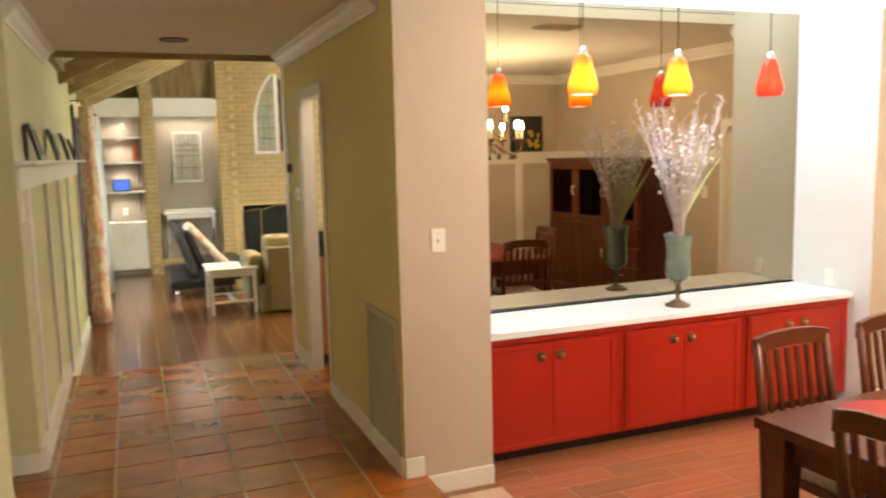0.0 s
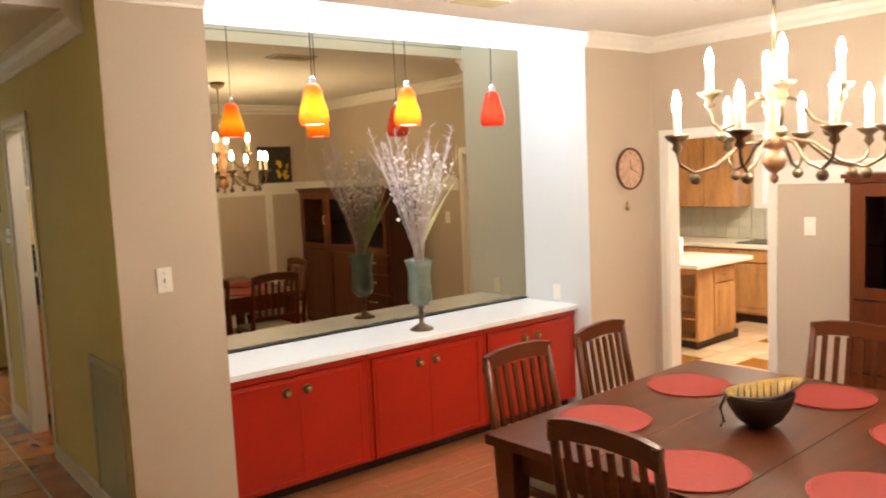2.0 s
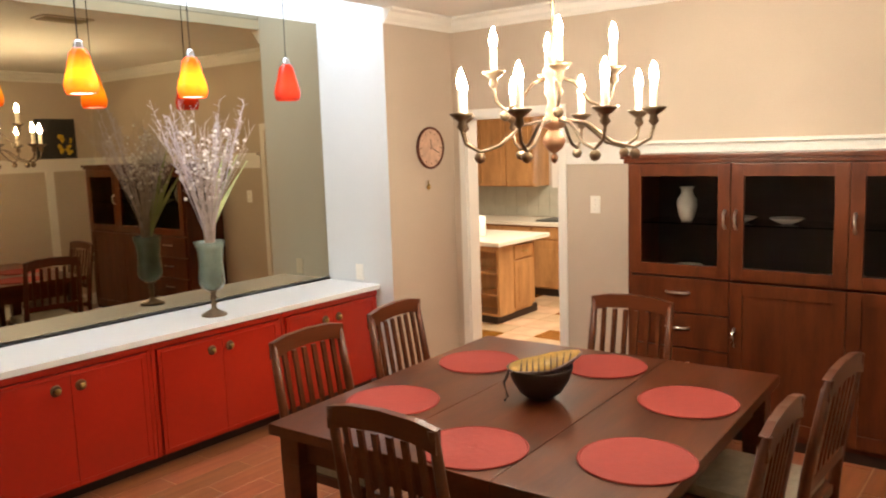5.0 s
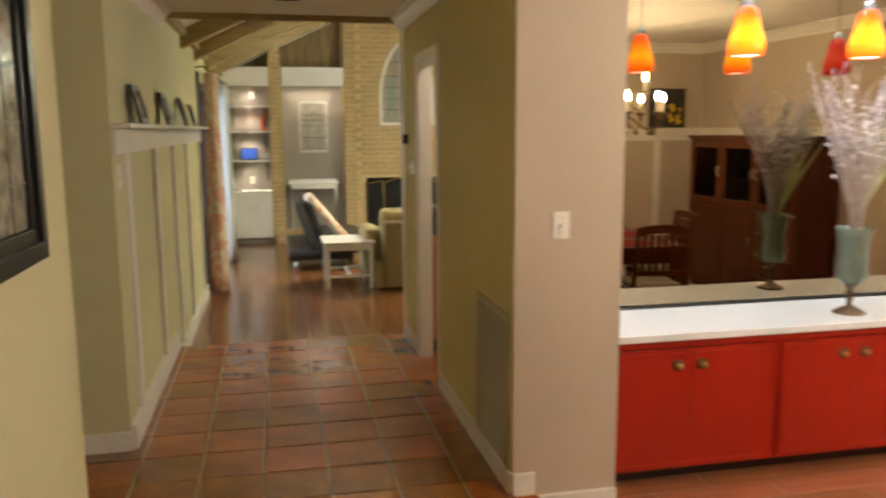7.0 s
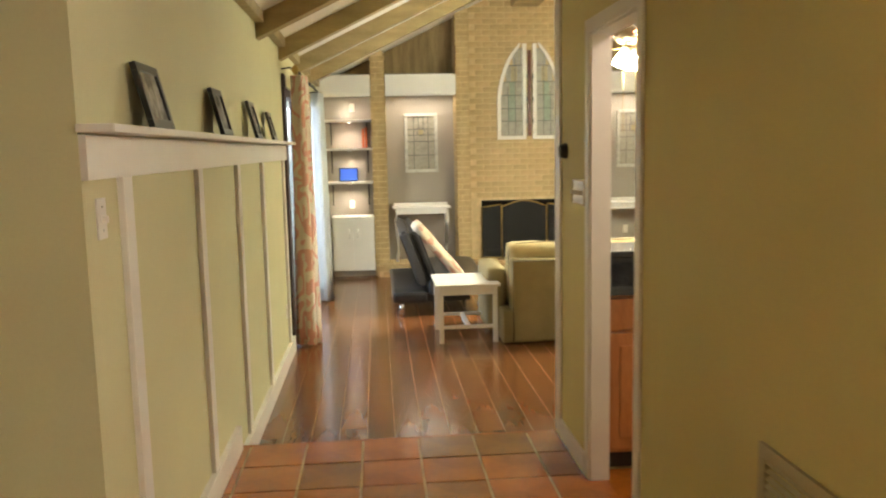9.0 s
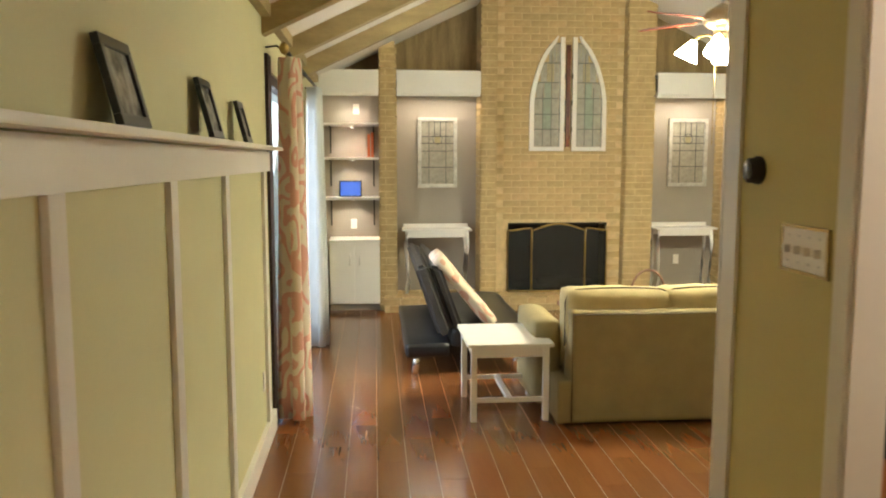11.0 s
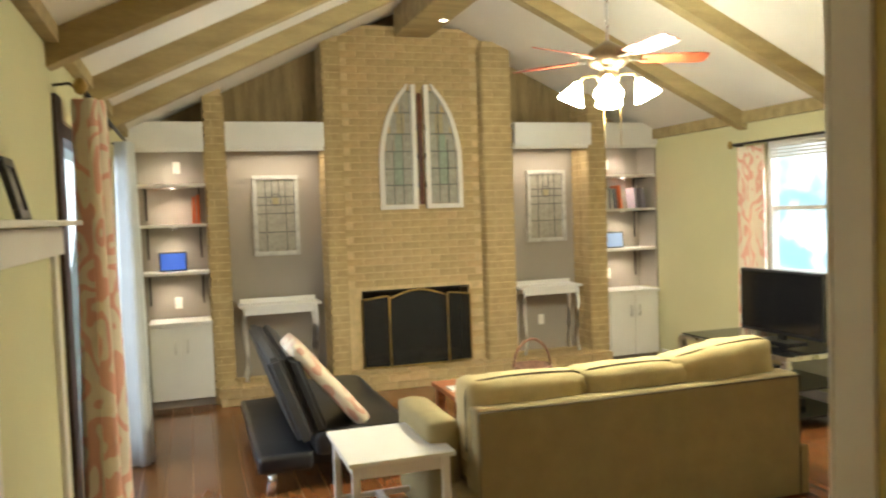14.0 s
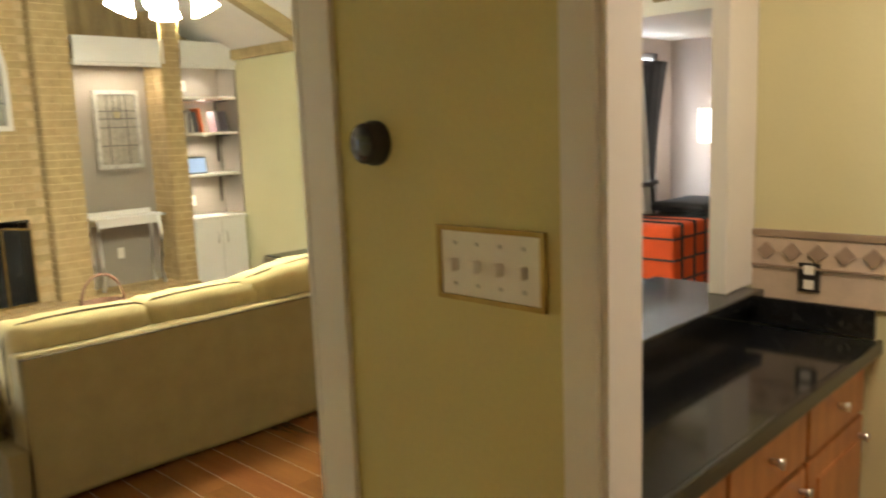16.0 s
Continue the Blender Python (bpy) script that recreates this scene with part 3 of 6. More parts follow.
skirting("baseboard_clock", 4.70, YD - 0.016, XD, YD, ZD, 0.13)
skirting("baseboard_dining_east", XD - 0.016, 0.8, XD, 3.80, ZD, 0.13)
skirting("baseboard_dining_south", 1.95, 0.8, XD, 0.816, ZD, 0.13)
skirting("baseboard_living_east", XE - 0.018, 9.85, XE, 14.2, ZV, 0.12)

for nm, x, ya, yb, z0, zt, dp in (("hall", XR, 6.305, 6.94, 0.0, 2.03, 0.088), ("kitchen", XD, 3.852, 4.64, ZD, 1.80, 0.124)):
    w = 0.058
    structure("door_%s_casing" % nm, B((x - 0.013, ya - w, z0, x, ya, zt + w), (x - 0.013, yb, z0, x, yb + w, zt + w), (x - 0.014, ya - w, zt, x, yb + w, zt + w), bev=0.004), "trim", "white painted door casing", "doorway")
    structure("door_%s_jamb" % nm, B((x - 0.002, ya, z0, x + dp, ya + 0.012, zt), (x - 0.002, yb - 0.012, z0, x + dp, yb, zt), (x - 0.002, ya, zt - 0.012, x + dp, yb, zt)), "trim", "white painted door lining", "doorway")
structure("trim_hall_end", B((XR - 0.012, 7.49, 0.0, XR, 7.581, 2.60), (XR - 0.013, 7.582, ZV, XR + 0.10, 7.595, 2.60), bev=0.003), "trim", "white cased end of the hall wall", "trim")

# wainscot of the hall: battens, frieze and plate shelf
structure("trim_wainscot_frieze", B((XL, 5.655, 1.48, XL + 0.02, 10.28, 1.60), bev=0.002), "trim", "white frieze board of the wainscot", "trim")
structure("trim_plate_shelf", B((XL, 5.64, 1.605, XL + 0.10, 10.32, 1.628), bev=0.006), "trim", "white plate shelf along the hall wall", "shelf")
for y in (5.98, 6.98, 7.93, 8.86, 10.06):
    z0 = 0.10 if y < 7.5 else -0.06
    tagged(link("batten", B((XL, y - 0.045, z0, XL + 0.02, y + 0.045, 1.48), bev=0.003), "trim"), "white upright wainscot batten on the hall wall", "batten", "hall battens", "structure")
# the same frieze and battens in the dining room
structure("trim_dining_frieze_south", B((1.95, 0.80, 1.45, XD, 0.82, 1.57), (1.95, 0.80, 1.57, XD, 0.86, 1.592), bev=0.003), "trim", "white frieze and ledge on the dining wall", "trim")
structure("trim_dining_frieze_east", B((XD - 0.02, 0.82, 1.45, XD, 3.79, 1.57), (XD - 0.06, 0.86, 1.57, XD, 3.79, 1.592), bev=0.003), "trim", "white frieze and ledge on the dining wall", "trim")
for x in (2.0, 2.75, 3.5, 4.15, 4.84, 5.36):
    tagged(link("batten", B((x - 0.045, 0.80, ZD + 0.13, x + 0.045, 0.82, 1.45), bev=0.003), "trim"), "white upright batten on the dining wall", "batten", "dining battens", "structure")

# ---- openings to the outside ----
slider = thing("door_glass_slider", "dark bronze sliding glass door behind curtains", "glass door", kind="structure")
part("door_frame", B((XL - 0.10, 10.30, ZV, XL - 0.02, 10.38, 2.12), (XL - 0.10, 13.07, ZV, XL - 0.02, 13.15, 2.12), (XL - 0.10, 10.30, 2.05, XL - 0.02, 13.15, 2.12), (XL - 0.10, 10.30, ZV, XL - 0.02, 13.15, ZV + 0.05), (XL - 0.09, 11.69, ZV, XL - 0.03, 11.77, 2.1)), "wood_black_and_shaded", slider)
for y in (10.38, 11.77):
    g = part("pane", B((XL - 0.065, y, ZV + 0.05, XL - 0.057, y + 1.30, 2.05)), "clear", slider)
    g.visible_shadow = False
structure("trim_slider_casing", B((XL, 10.285, ZV, XL + 0.02, 10.45, 2.2), bev=0.003), "wood_black_and_shaded", "dark stained casing of the glass door", "trim")

win = thing("window_east", "white framed living room window in daylight", "window", kind="structure")
part("window_frame", B((XE + 0.02, 10.95, 0.92, XE + 0.10, 11.0, 2.16), (XE + 0.02, 12.40, 0.92, XE + 0.10, 12.45, 2.16), (XE + 0.02, 10.95, 2.10, XE + 0.10, 12.45, 2.16), (XE + 0.02, 10.95, 0.92, XE + 0.10, 12.45, 0.98), (XE + 0.03, 10.95, 1.52, XE + 0.09, 12.45, 1.56)), "white", win)
part("window_sill", B((XE - 0.04, 10.9, 0.89, XE + 0.12, 12.5, 0.92), bev=0.005), "white", win)
g = part("pane", B((XE + 0.058, 11.0, 0.98, XE + 0.064, 12.40, 2.10)), "clear", win)
g.visible_shadow = False
part("blind", B(*[(XE + 0.005, 10.98, 2.00 + 0.03 * k, XE + 0.03, 12.42, 2.022 + 0.03 * k) for k in range(5)]), "white", win, "white raised blind")
kw = thing("window_kitchen", "white framed kitchen window", "window", kind="structure")
part("window_frame", B((8.70, 4.73, 1.07, 8.80, 4.81, 2.03), (8.70, 5.73, 1.07, 8.80, 5.83, 2.03), (8.70, 4.81, 1.96, 8.80, 5.73, 2.03), (8.70, 4.81, 1.07, 8.80, 5.73, 1.12), (8.72, 5.25, 1.12, 8.79, 5.29, 1.96)), "white", kw)
g = part("pane", B((8.755, 4.81, 1.12, 8.76, 5.73, 1.96)), "clear", kw)
g.visible_shadow = False
nw = thing("window_nook", "white framed nook window behind drapes", "window", kind="structure")
part("window_frame", B((6.2, 9.87, 0.2, 6.24, 9.95, 2.1), (6.91, 9.87, 0.2, 6.95, 9.95, 2.1), (6.2, 9.87, 2.06, 6.95, 9.95, 2.1), (6.2, 9.87, 0.2, 6.95, 9.95, 0.24)), "white", nw)
g = part("pane", B((6.24, 9.905, 0.24, 6.91, 9.91, 2.06)), "clear", nw)
g.visible_shadow = False

structure("ground", B((-200, -200, -0.75, 200, 200, -0.55)), "grass", "lawn round the house", "ground")
structure("backdrop_garden", B((11.0, 4.0, -0.55, 11.1, 24.0, 6.0)), "garden", "bright blurred garden beyond the window", "backdrop")


# ---- dining niche ----
structure("mirror_niche", B((1.987, 5.40, 0.665, 4.658, 5.495, 2.50)), "mirror", "wall-wide bronze tinted mirror above the white worktop", "mirror")
wt = thing("worktop", "long white laminate worktop on red cabinets", "worktop")
part("slab", B((1.987, 4.893, 0.615, 4.655, 5.50, 0.645), bev=0.002), "counter", wt)
part("front_edge", B((1.987, 4.885, 0.613, 4.655, 4.8925, 0.6455), bev=0.002), "counter", wt)
structure("trim_mirror_channel", B((1.987, 5.387, 0.646, 4.655, 5.399, 0.657)), "iron", "thin metal channel under the mirror", "trim")
# recess shade under the cabinets is put into the plinth's colour
tagged(link("plinth", B((1.99, 5.00, ZD, 4.65, 5.40, 0.0)), "wood_black_and_shaded"), "recessed plinth under the red cabinets, coloured dark as in shade", "plinth")
xs = [1.989, 2.877, 3.777, 4.654]
for i in range(3):
    a, b = xs[i] + 0.002, xs[i + 1] - 0.002
    c = thing("buffet_cabinet", "bright red painted buffet cabinet with two flush doors", "cabinet", pose((a + b) / 2, 4.93, 0.0), "red buffet cabinets")
    w = (b - a) / 2
    part("carcass", B((-w, 0, -0.03, w, 0.55, 0.614)), "red", c)
    part("top_moulding", B((-w, -0.02, 0.575, w, 0, 0.612), bev=0.006), "red", c)
    for s in (-1, 1):
        part("face_stile", B((min(s * w, s * (w - 0.022)), -0.010, -0.03, max(s * w, s * (w - 0.022)), 0, 0.575)), "red", c)
    for s in (-1, 1):
        x0, x1 = (-w + 0.030, -0.0012) if s < 0 else (0.0012, w - 0.030)
        d = part("door", B((x0, -0.02, -0.025, x1, -0.002, 0.566), bev=0.002), "red", c)
        part("bead", B((x0 + (0.022 if s < 0 else 0.0), -0.0245, 0.538, x1 - (0.022 if s > 0 else 0.0), -0.019, 0.548), bev=0.002), "red", d)
        part("bead", B((x0 + (0.022 if s < 0 else 0.0), -0.0245, -0.006, x1 - (0.022 if s > 0 else 0.0), -0.019, 0.004), bev=0.002), "red", d)
        xb = x0 + 0.022 if s < 0 else x1 - 0.032
        part("bead", B((xb, -0.0243, 0.004, xb + 0.010, -0.019, 0.538), bev=0.002), "red", d)
        kn = part("knob", lathe(bmesh.new(), [(0.001, -0.030), (0.010, -0.029), (0.015, -0.024), (0.013, -0.015), (0.007, -0.010), (0.008, -0.004)], 16), "brass", d, "round brass cabinet knob")
        kn.matrix_basis = pose(s * 0.062 - 0.012, -0.02, 0.487, -90, 0, 0)
        part("backplate", lathe(bmesh.new(), [(0.008, -0.004), (0.017, -0.003), (0.022, -0.006), (0.028, -0.004), (0.029, 0.0)], 20), "bronze", kn, "ringed dark bronze backplate")

# outlets and switches
def plate(name, label, m, w=0.07, h=0.115, gangs=1, rockers=True, col="plate", frame_col=None):
    t = thing(name, label, "switch" if "switch" in name else "outlet", m)
    part("cover_plate", B((-w / 2, -0.006, -h / 2, w / 2, 0.0, h / 2), bev=0.002), col, t)
    if frame_col:
        part("plate_rim", B((-w / 2 - 0.008, -0.009, -h / 2 - 0.008, w / 2 + 0.008, -0.002, -h / 2), (-w / 2 - 0.008, -0.009, h / 2, w / 2 + 0.008, -0.002, h / 2 + 0.008), (-w / 2 - 0.008, -0.009, -h / 2, -w / 2, -0.002, h / 2), (w / 2, -0.009, -h / 2, w / 2 + 0.008, -0.002, h / 2)), frame_col, t)
    for k in range(gangs):
        x = (k - (gangs - 1) / 2) * 0.046
        if rockers:
            part("toggle", B((x - 0.005, -0.022, -0.012, x + 0.005, -0.005, 0.008), bev=0.002), "plate", t)
            for z in (-0.033, 0.033):
                part("screw", B((x - 0.003, -0.008, z - 0.003, x + 0.003, -0.005, z + 0.003)), "nickel", t)
        else:
            for z in (-0.022, 0.022):
                part("socket", B((x - 0.015, -0.009, z - 0.014, x + 0.015, -0.005, z + 0.014), bev=0.002), "plate", t)
    return t


FS, FW, FE = 0, -90, 90   # plates that face south, west, east
plate("light_switch", "white light switch plate on the taupe pillar", pose(1.707, YD, 1.19))
plate("light_switch", "white light switch plate on the taupe dining wall", pose(XD, 3.58, 1.18, 0, 0, FW))
plate("outlet", "white double outlet on the niche return", pose(4.66, 5.08, 0.72, 0, 0, FW), rockers=False)
plate("light_switch_bank", "four-gang cream switch plate with bronze rim", pose(XR, 7.138, 1.33, 0, 0, FW), 0.20, 0.104, 4, frame_col="brass")
plate("outlet", "white outlet low on the hall wainscot", pose(XL + 0.004, 9.9, 0.25, 0, 0, FE), rockers=False)
plate("light_switch", "cream switch plate on the green wainscot", pose(XL + 0.001, 5.775, 1.37, 0, 0, FE))
plate("outlet", "white outlet in the west shelf alcove", pose(0.24, YB, 2.14), rockers=False)
plate("outlet", "white outlet in the west shelf alcove", pose(0.20, YB, 0.80), rockers=False)
plate("outlet", "white outlet in the east shelf alcove", pose(5.02, YB, 2.10), rockers=False)
plate("outlet", "white outlet in the east shelf alcove", pose(5.02, YB, 0.82), rockers=False)
plate("outlet", "white outlet under the east console", pose(4.14, YB, 0.34), rockers=False)

th = thing("thermostat", "round black and steel thermostat on the hall wall", "thermostat", pose(XR, 7.392, 1.522, 0, -90, 0) @ Matrix.Scale(0.84, 4))
bm = lathe(bmesh.new(), [(0.046, 0.0), (0.046, 0.012), (0.041, 0.02), (0.041, 0.036), (0.036, 0.04)], 32, close=True)
part("steel_ring", bm, "iron", th, "gunmetal ring")
part("dial_face", lathe(bmesh.new(), [(0.0355, 0.0395), (0.034, 0.0425), (0.001, 0.043)], 32, close=True), "gloss_black", th, "glossy black dial face")
vg = thing("return_air_vent", "khaki painted return air grille low on the wall", "vent", pose(XR, 5.07, 0.42, 0, 0, FW))
part("frame", B((-0.27, -0.012, -0.38, 0.27, 0, -0.345), (-0.27, -0.012, 0.345, 0.27, 0, 0.38), (-0.27, -0.012, -0.345, -0.235, 0, 0.345), (0.235, -0.012, -0.345, 0.27, 0, 0.345), bev=0.003), "vent", vg)
part("backing", B((-0.235, -0.001, -0.345, 0.235, 0.0, 0.345)), "wall_khaki", vg)
for k in range(34):
    bm = B((-0.235, -0.001, -0.0015, 0.235, 0.012, 0.0015))
    bmesh.ops.transform(bm, matrix=pose(0, -0.010, -0.335 + 0.0203 * k, 40, 0, 0), verts=bm.verts)
    part("slat", bm, "vent", vg)
cv = thing("ceiling_vent", "white ceiling air vent above the dining room", "vent", pose(3.35, 4.35, ZC))
part("frame", B((-0.17, -0.09, -0.012, 0.17, 0.09, -0.001), bev=0.003), "trim", cv)
for k in range(7):
    part("slat", B((-0.15, -0.075 + 0.022 * k, -0.018, 0.15, -0.066 + 0.022 * k, -0.011)), "vent", cv)
rl = thing("recessed_light", "unlit dark recessed ceiling light in the hall", "ceiling light", pose(0.65, 6.87, ZH))
part("trim_ring", lathe(bmesh.new(), [(0.075, -0.001), (0.095, -0.001), (0.095, -0.008), (0.075, -0.008), (0.075, -0.001)], 28), "iron", rl)
part("lens", lathe(bmesh.new(), [(0.001, -0.004), (0.075, -0.004)], 28), "black", rl)


# pendants over the worktop
def pendant(x, material, lit):
    p = thing("pendant_light", "lit amber glass pendant over the white worktop" if lit else "red glass pendant over the white worktop", "pendant light", pose(x, 4.88, 0.0755) @ Matrix.Diagonal((0.953, 0.953, 0.953, 1)), "niche pendants")
    part("cord", tube(bmesh.new(), [(0, 0, 2.17), (0, 0, 3.34)], 0.003, 6), "iron", p)
    part("socket_cap", lathe(bmesh.new(), [(0.012, 2.19), (0.02, 2.18), (0.026, 2.15), (0.026, 2.135), (0.012, 2.13)], 16, close=True), "chrome", p)
    prof = [(0.026, 2.148), (0.044, 2.128), (0.052, 2.10), (0.060, 2.06), (0.074, 2.015), (0.083, 1.975), (0.082, 1.95), (0.072, 1.922), (0.069, 1.924), (0.079, 1.95), (0.08, 1.975), (0.056, 2.06)]
    part("glass_shade", lathe(bmesh.new(), prof, 24), material, p)
    if lit:
        part("bulb", lathe(bmesh.new(), [(0.001, 1.926), (0.06, 1.926), (0.06, 1.93), (0.001, 1.935)], 16), "lampshade", p)


pendant(2.61, "pend_hot", True)
pendant(3.23, "pend_hot", True)
pendant(3.90, "pend_red", False)

# footed vase with dried stems
vz = thing("footed_vase", "sea-green glass hurricane vase on a turned bronze foot", "vase", pose(3.40, 5.07, 0.645))
part("foot", lathe(bmesh.new(), [(0.075, 0.0), (0.075, 0.008), (0.05, 0.022), (0.018, 0.04), (0.012, 0.06), (0.02, 0.075), (0.012, 0.09), (0.022, 0.11), (0.012, 0.128), (0.025, 0.142), (0.04, 0.15)], 20, close=True), "bronze", vz)
part("glass_cup", lathe(bmesh.new(), [(0.03, 0.15), (0.062, 0.165), (0.078, 0.20), (0.076, 0.26), (0.070, 0.32), (0.076, 0.39), (0.092, 0.445), (0.088, 0.445), (0.072, 0.39), (0.066, 0.32), (0.072, 0.26), (0.073, 0.2), (0.03, 0.16)], 24), "vase_glass", vz)
part("filler", lathe(bmesh.new(), [(0.04, 0.16), (0.058, 0.2), (0.05, 0.4), (0.05, 0.43)], 14, close=True), "wicker", vz)
rng = random.Random(7)
fl = thing("dried_arrangement", "tall dried stems with pearl beads and pale plumes", "dried flowers", pose(3.40, 5.07, 1.07))
bead_bm = bmesh.new()
bmesh.ops.create_icosphere(bead_bm, subdivisions=2, radius=0.010)
bead_me = piece_mesh("bead", bead_bm, "pearl")
for k in range(64):
    a, lean, ln = rng.uniform(0, 6.28), rng.uniform(0.1, 0.62), rng.uniform(0.35, 0.78)
    ex, ey = math.cos(a) * lean * ln * 0.95, math.sin(a) * lean * ln * 0.32
    pts = [(0.02 * math.cos(a), 0.02 * math.sin(a), -0.1)] + [(ex * u * u * 0.6 + ex * u * 0.4 + rng.uniform(-0.008, 0.008), ey * u, ln * u) for u in (0.25, 0.5, 0.75, 1.0)]
    bm = tube(bmesh.new(), pts, [0.0028, 0.0024, 0.002, 0.0016, 0.001], 5)
    ends = []
    for j in range(4):
        q = Vector(pts[2 + (j > 0)]).lerp(Vector(pts[3 + (j > 0)]), rng.random())
        d = Vector((rng.uniform(-0.06, 0.06), rng.uniform(-0.04, 0.04), rng.uniform(0.03, 0.1)))
        tube(bm, [q, q + d], [0.0014, 0.0008], 4)
        if rng.random() < 0.7 and ln < 0.66:
            ends.append(q + d)
    st = part("stem", bm, "branch", fl)
    for q in ends:
        shared("bead", bead_me, st, Matrix.Translation(q) @ Matrix.Scale(rng.uniform(0.7, 1.15), 4))
for k in range(26):
    a = rng.choice((rng.uniform(2.4, 3.9), rng.uniform(-0.9, 1.2)))
    ln = rng.uniform(0.62, 0.86)
    ex, ey = math.cos(a) * ln * rng.uniform(0.15, 0.42), math.sin(a) * ln * 0.12
    bm = tube(bmesh.new(), [(ex * u, ey * u, ln * u) for u in (0.0, 0.5, 1.0)], [0.002, 0.0016, 0.0008], 4)
    for j in range(26):
        u = 0.5 + 0.5 * j / 26
        c = Vector((ex * u, ey * u, ln * u))
        d = Vector((rng.uniform(-0.03, 0.03), rng.uniform(-0.03, 0.03), rng.uniform(0.0, 0.04)))
        tube(bm, [c, c + d], [0.0022, 0.0008], 3, False)
    part("plume", bm, "lilac", fl, "pale lilac feathery plume")
for j, (dx, ln) in enumerate(((0.20, 0.62), (0.26, 0.52), (0.33, 0.48))):
    bm = bmesh.new()
    pv = None
    for i in range(9):
        u = i / 8
        c, w = Vector((dx * u ** 1.3, 0.02, ln * u)), 0.018 * math.sin(math.pi * min(0.98, u + 0.12)) + 0.002
        r = [bm.verts.new(c + Vector((-w, 0.004, 0))), bm.verts.new(c + Vector((0, -0.004, 0))), bm.verts.new(c + Vector((w, 0.004, 0)))]
        if pv:
            bm.faces.new((pv[0], pv[1], r[1], r[0])), bm.faces.new((pv[1], pv[2], r[2], r[1]))
        pv = r
    part("blade_leaf", bm, "leaf", fl, "long pale green blade leaf")

# wall clock with a small pendulum bob
ck = thing("wall_clock", "round brown wall clock with terracotta dial", "clock", pose(5.11, YD, 1.59, 90, 0, 0))
part("rim", lathe(bmesh.new(), [(0.136, 0.0), (0.15, 0.0), (0.153, 0.012), (0.148, 0.022), (0.139, 0.021), (0.136, 0.012)], 40), "wood_dark", ck)
part("dial", lathe(bmesh.new(), [(0.001, 0.012), (0.137, 0.012)], 40), "clay", ck)
for k in range(12):
    a = k * math.pi / 6
    bm = B((-0.0022, 0.105, 0.0125, 0.0022, 0.122, 0.014))
    bmesh.ops.transform(bm, matrix=Matrix.Rotation(a, 4, "Z"), verts=bm.verts)
    part("hour_mark", bm, "wood_dark", ck)
part("hour_hand", B((-0.0022, -0.01, 0.017, 0.0022, 0.06, 0.019)), "iron", ck)
bm = B((-0.0018, -0.01, 0.020, 0.0018, 0.09, 0.022))
bmesh.ops.transform(bm, matrix=Matrix.Rotation(-2.0, 4, "Z"), verts=bm.verts)
part("minute_hand", bm, "iron", ck)
bob = thing("clock_bob", "small brass hook under the clock", "hook", pose(5.08, YD, 1.31, 90, 0, 0))
part("disc", lathe(bmesh.new(), [(0.001, 0.016), (0.018, 0.014), (0.021, 0.006), (0.012, 0.0)], 18), "brass", bob)
part("stalk", B((-0.004, 0.012, 0.0, 0.004, 0.045, 0.008), bev=0.002), "brass", bob)

# ---- dining furniture ----
TB = pose(3.13, 2.66, ZD, 0, 0, 2.5)
tb = thing("dining_table", "dark mahogany square dining table set with red mats", "table", TB)
for a, b in ((-0.70, -0.235), (-0.2335, 0.2335), (0.235, 0.70)):
    part("table_leaf", B((-0.735, a, 0.71, 0.735, b, 0.75), bev=0.004), "wood_dark", tb)
part("apron", B((-0.66, -0.63, 0.60, 0.66, -0.605, 0.71), (-0.66, 0.605, 0.60, 0.66, 0.63, 0.71), (-0.66, -0.605, 0.60, -0.635, 0.605, 0.71), (0.635, -0.605, 0.60, 0.66, 0.605, 0.71)), "wood_dark", tb)
for sx in (-1, 1):
    for sy in (-1, 1):
        bm = bmesh.new()
        box(bm, sx * 0.66 - 0.045, sy * 0.63 - 0.045, 0.60, sx * 0.66 + 0.045, sy * 0.63 + 0.045, 0.71, bev=0.004)
        r = bmesh.ops.create_cone(bm, cap_ends=True, segments=4, radius1=0.042, radius2=0.062, depth=0.6, matrix=pose(sx * 0.66, sy * 0.63, 0.30, 0, 0, 45))
        part("leg", bm, "wood_dark", tb)


def chair(m):
    c = thing("dining_chair", "dark mahogany slat-back dining chair with beige pad", "chair", m, "chairs round the table")
    part("seat_frame", B((-0.215, -0.20, 0.41, 0.215, 0.21, 0.445), bev=0.006), "wood_dark", c)
    part("seat_pad", B((-0.20, -0.17, 0.44, 0.20, 0.205, 0.485), bev=0.018), "seat", c, "beige upholstered seat pad")
    for s in (-1, 1):
        part("back_post", tube(bmesh.new(), [(s * 0.20, -0.205, 0.0), (s * 0.20, -0.195, 0.42), (s * 0.197, -0.215, 0.62), (s * 0.192, -0.27, 0.945)], [0.017, 0.022, 0.02, 0.016], 8), "wood_dark", c)
        part("front_leg", B((s * 0.19 - 0.02, 0.165, 0, s * 0.19 + 0.02, 0.205, 0.41), bev=0.004), "wood_dark", c)
        part("side_stretcher", B((s * 0.197 - 0.01, -0.19, 0.17, s * 0.197 + 0.01, 0.18, 0.195)), "wood_dark", c)
    bm = bmesh.new()
    pr = [(-0.205, 0.875), (-0.12, 0.895), (0, 0.903), (0.12, 0.895), (0.205, 0.875), (0.205, 0.945), (0.12, 0.962), (0, 0.968), (-0.12, 0.962), (-0.205, 0.945)]
    prism(bm, pr, "y", -0.278, -0.252)
    part("top_rail", bm, "wood_dark", c)
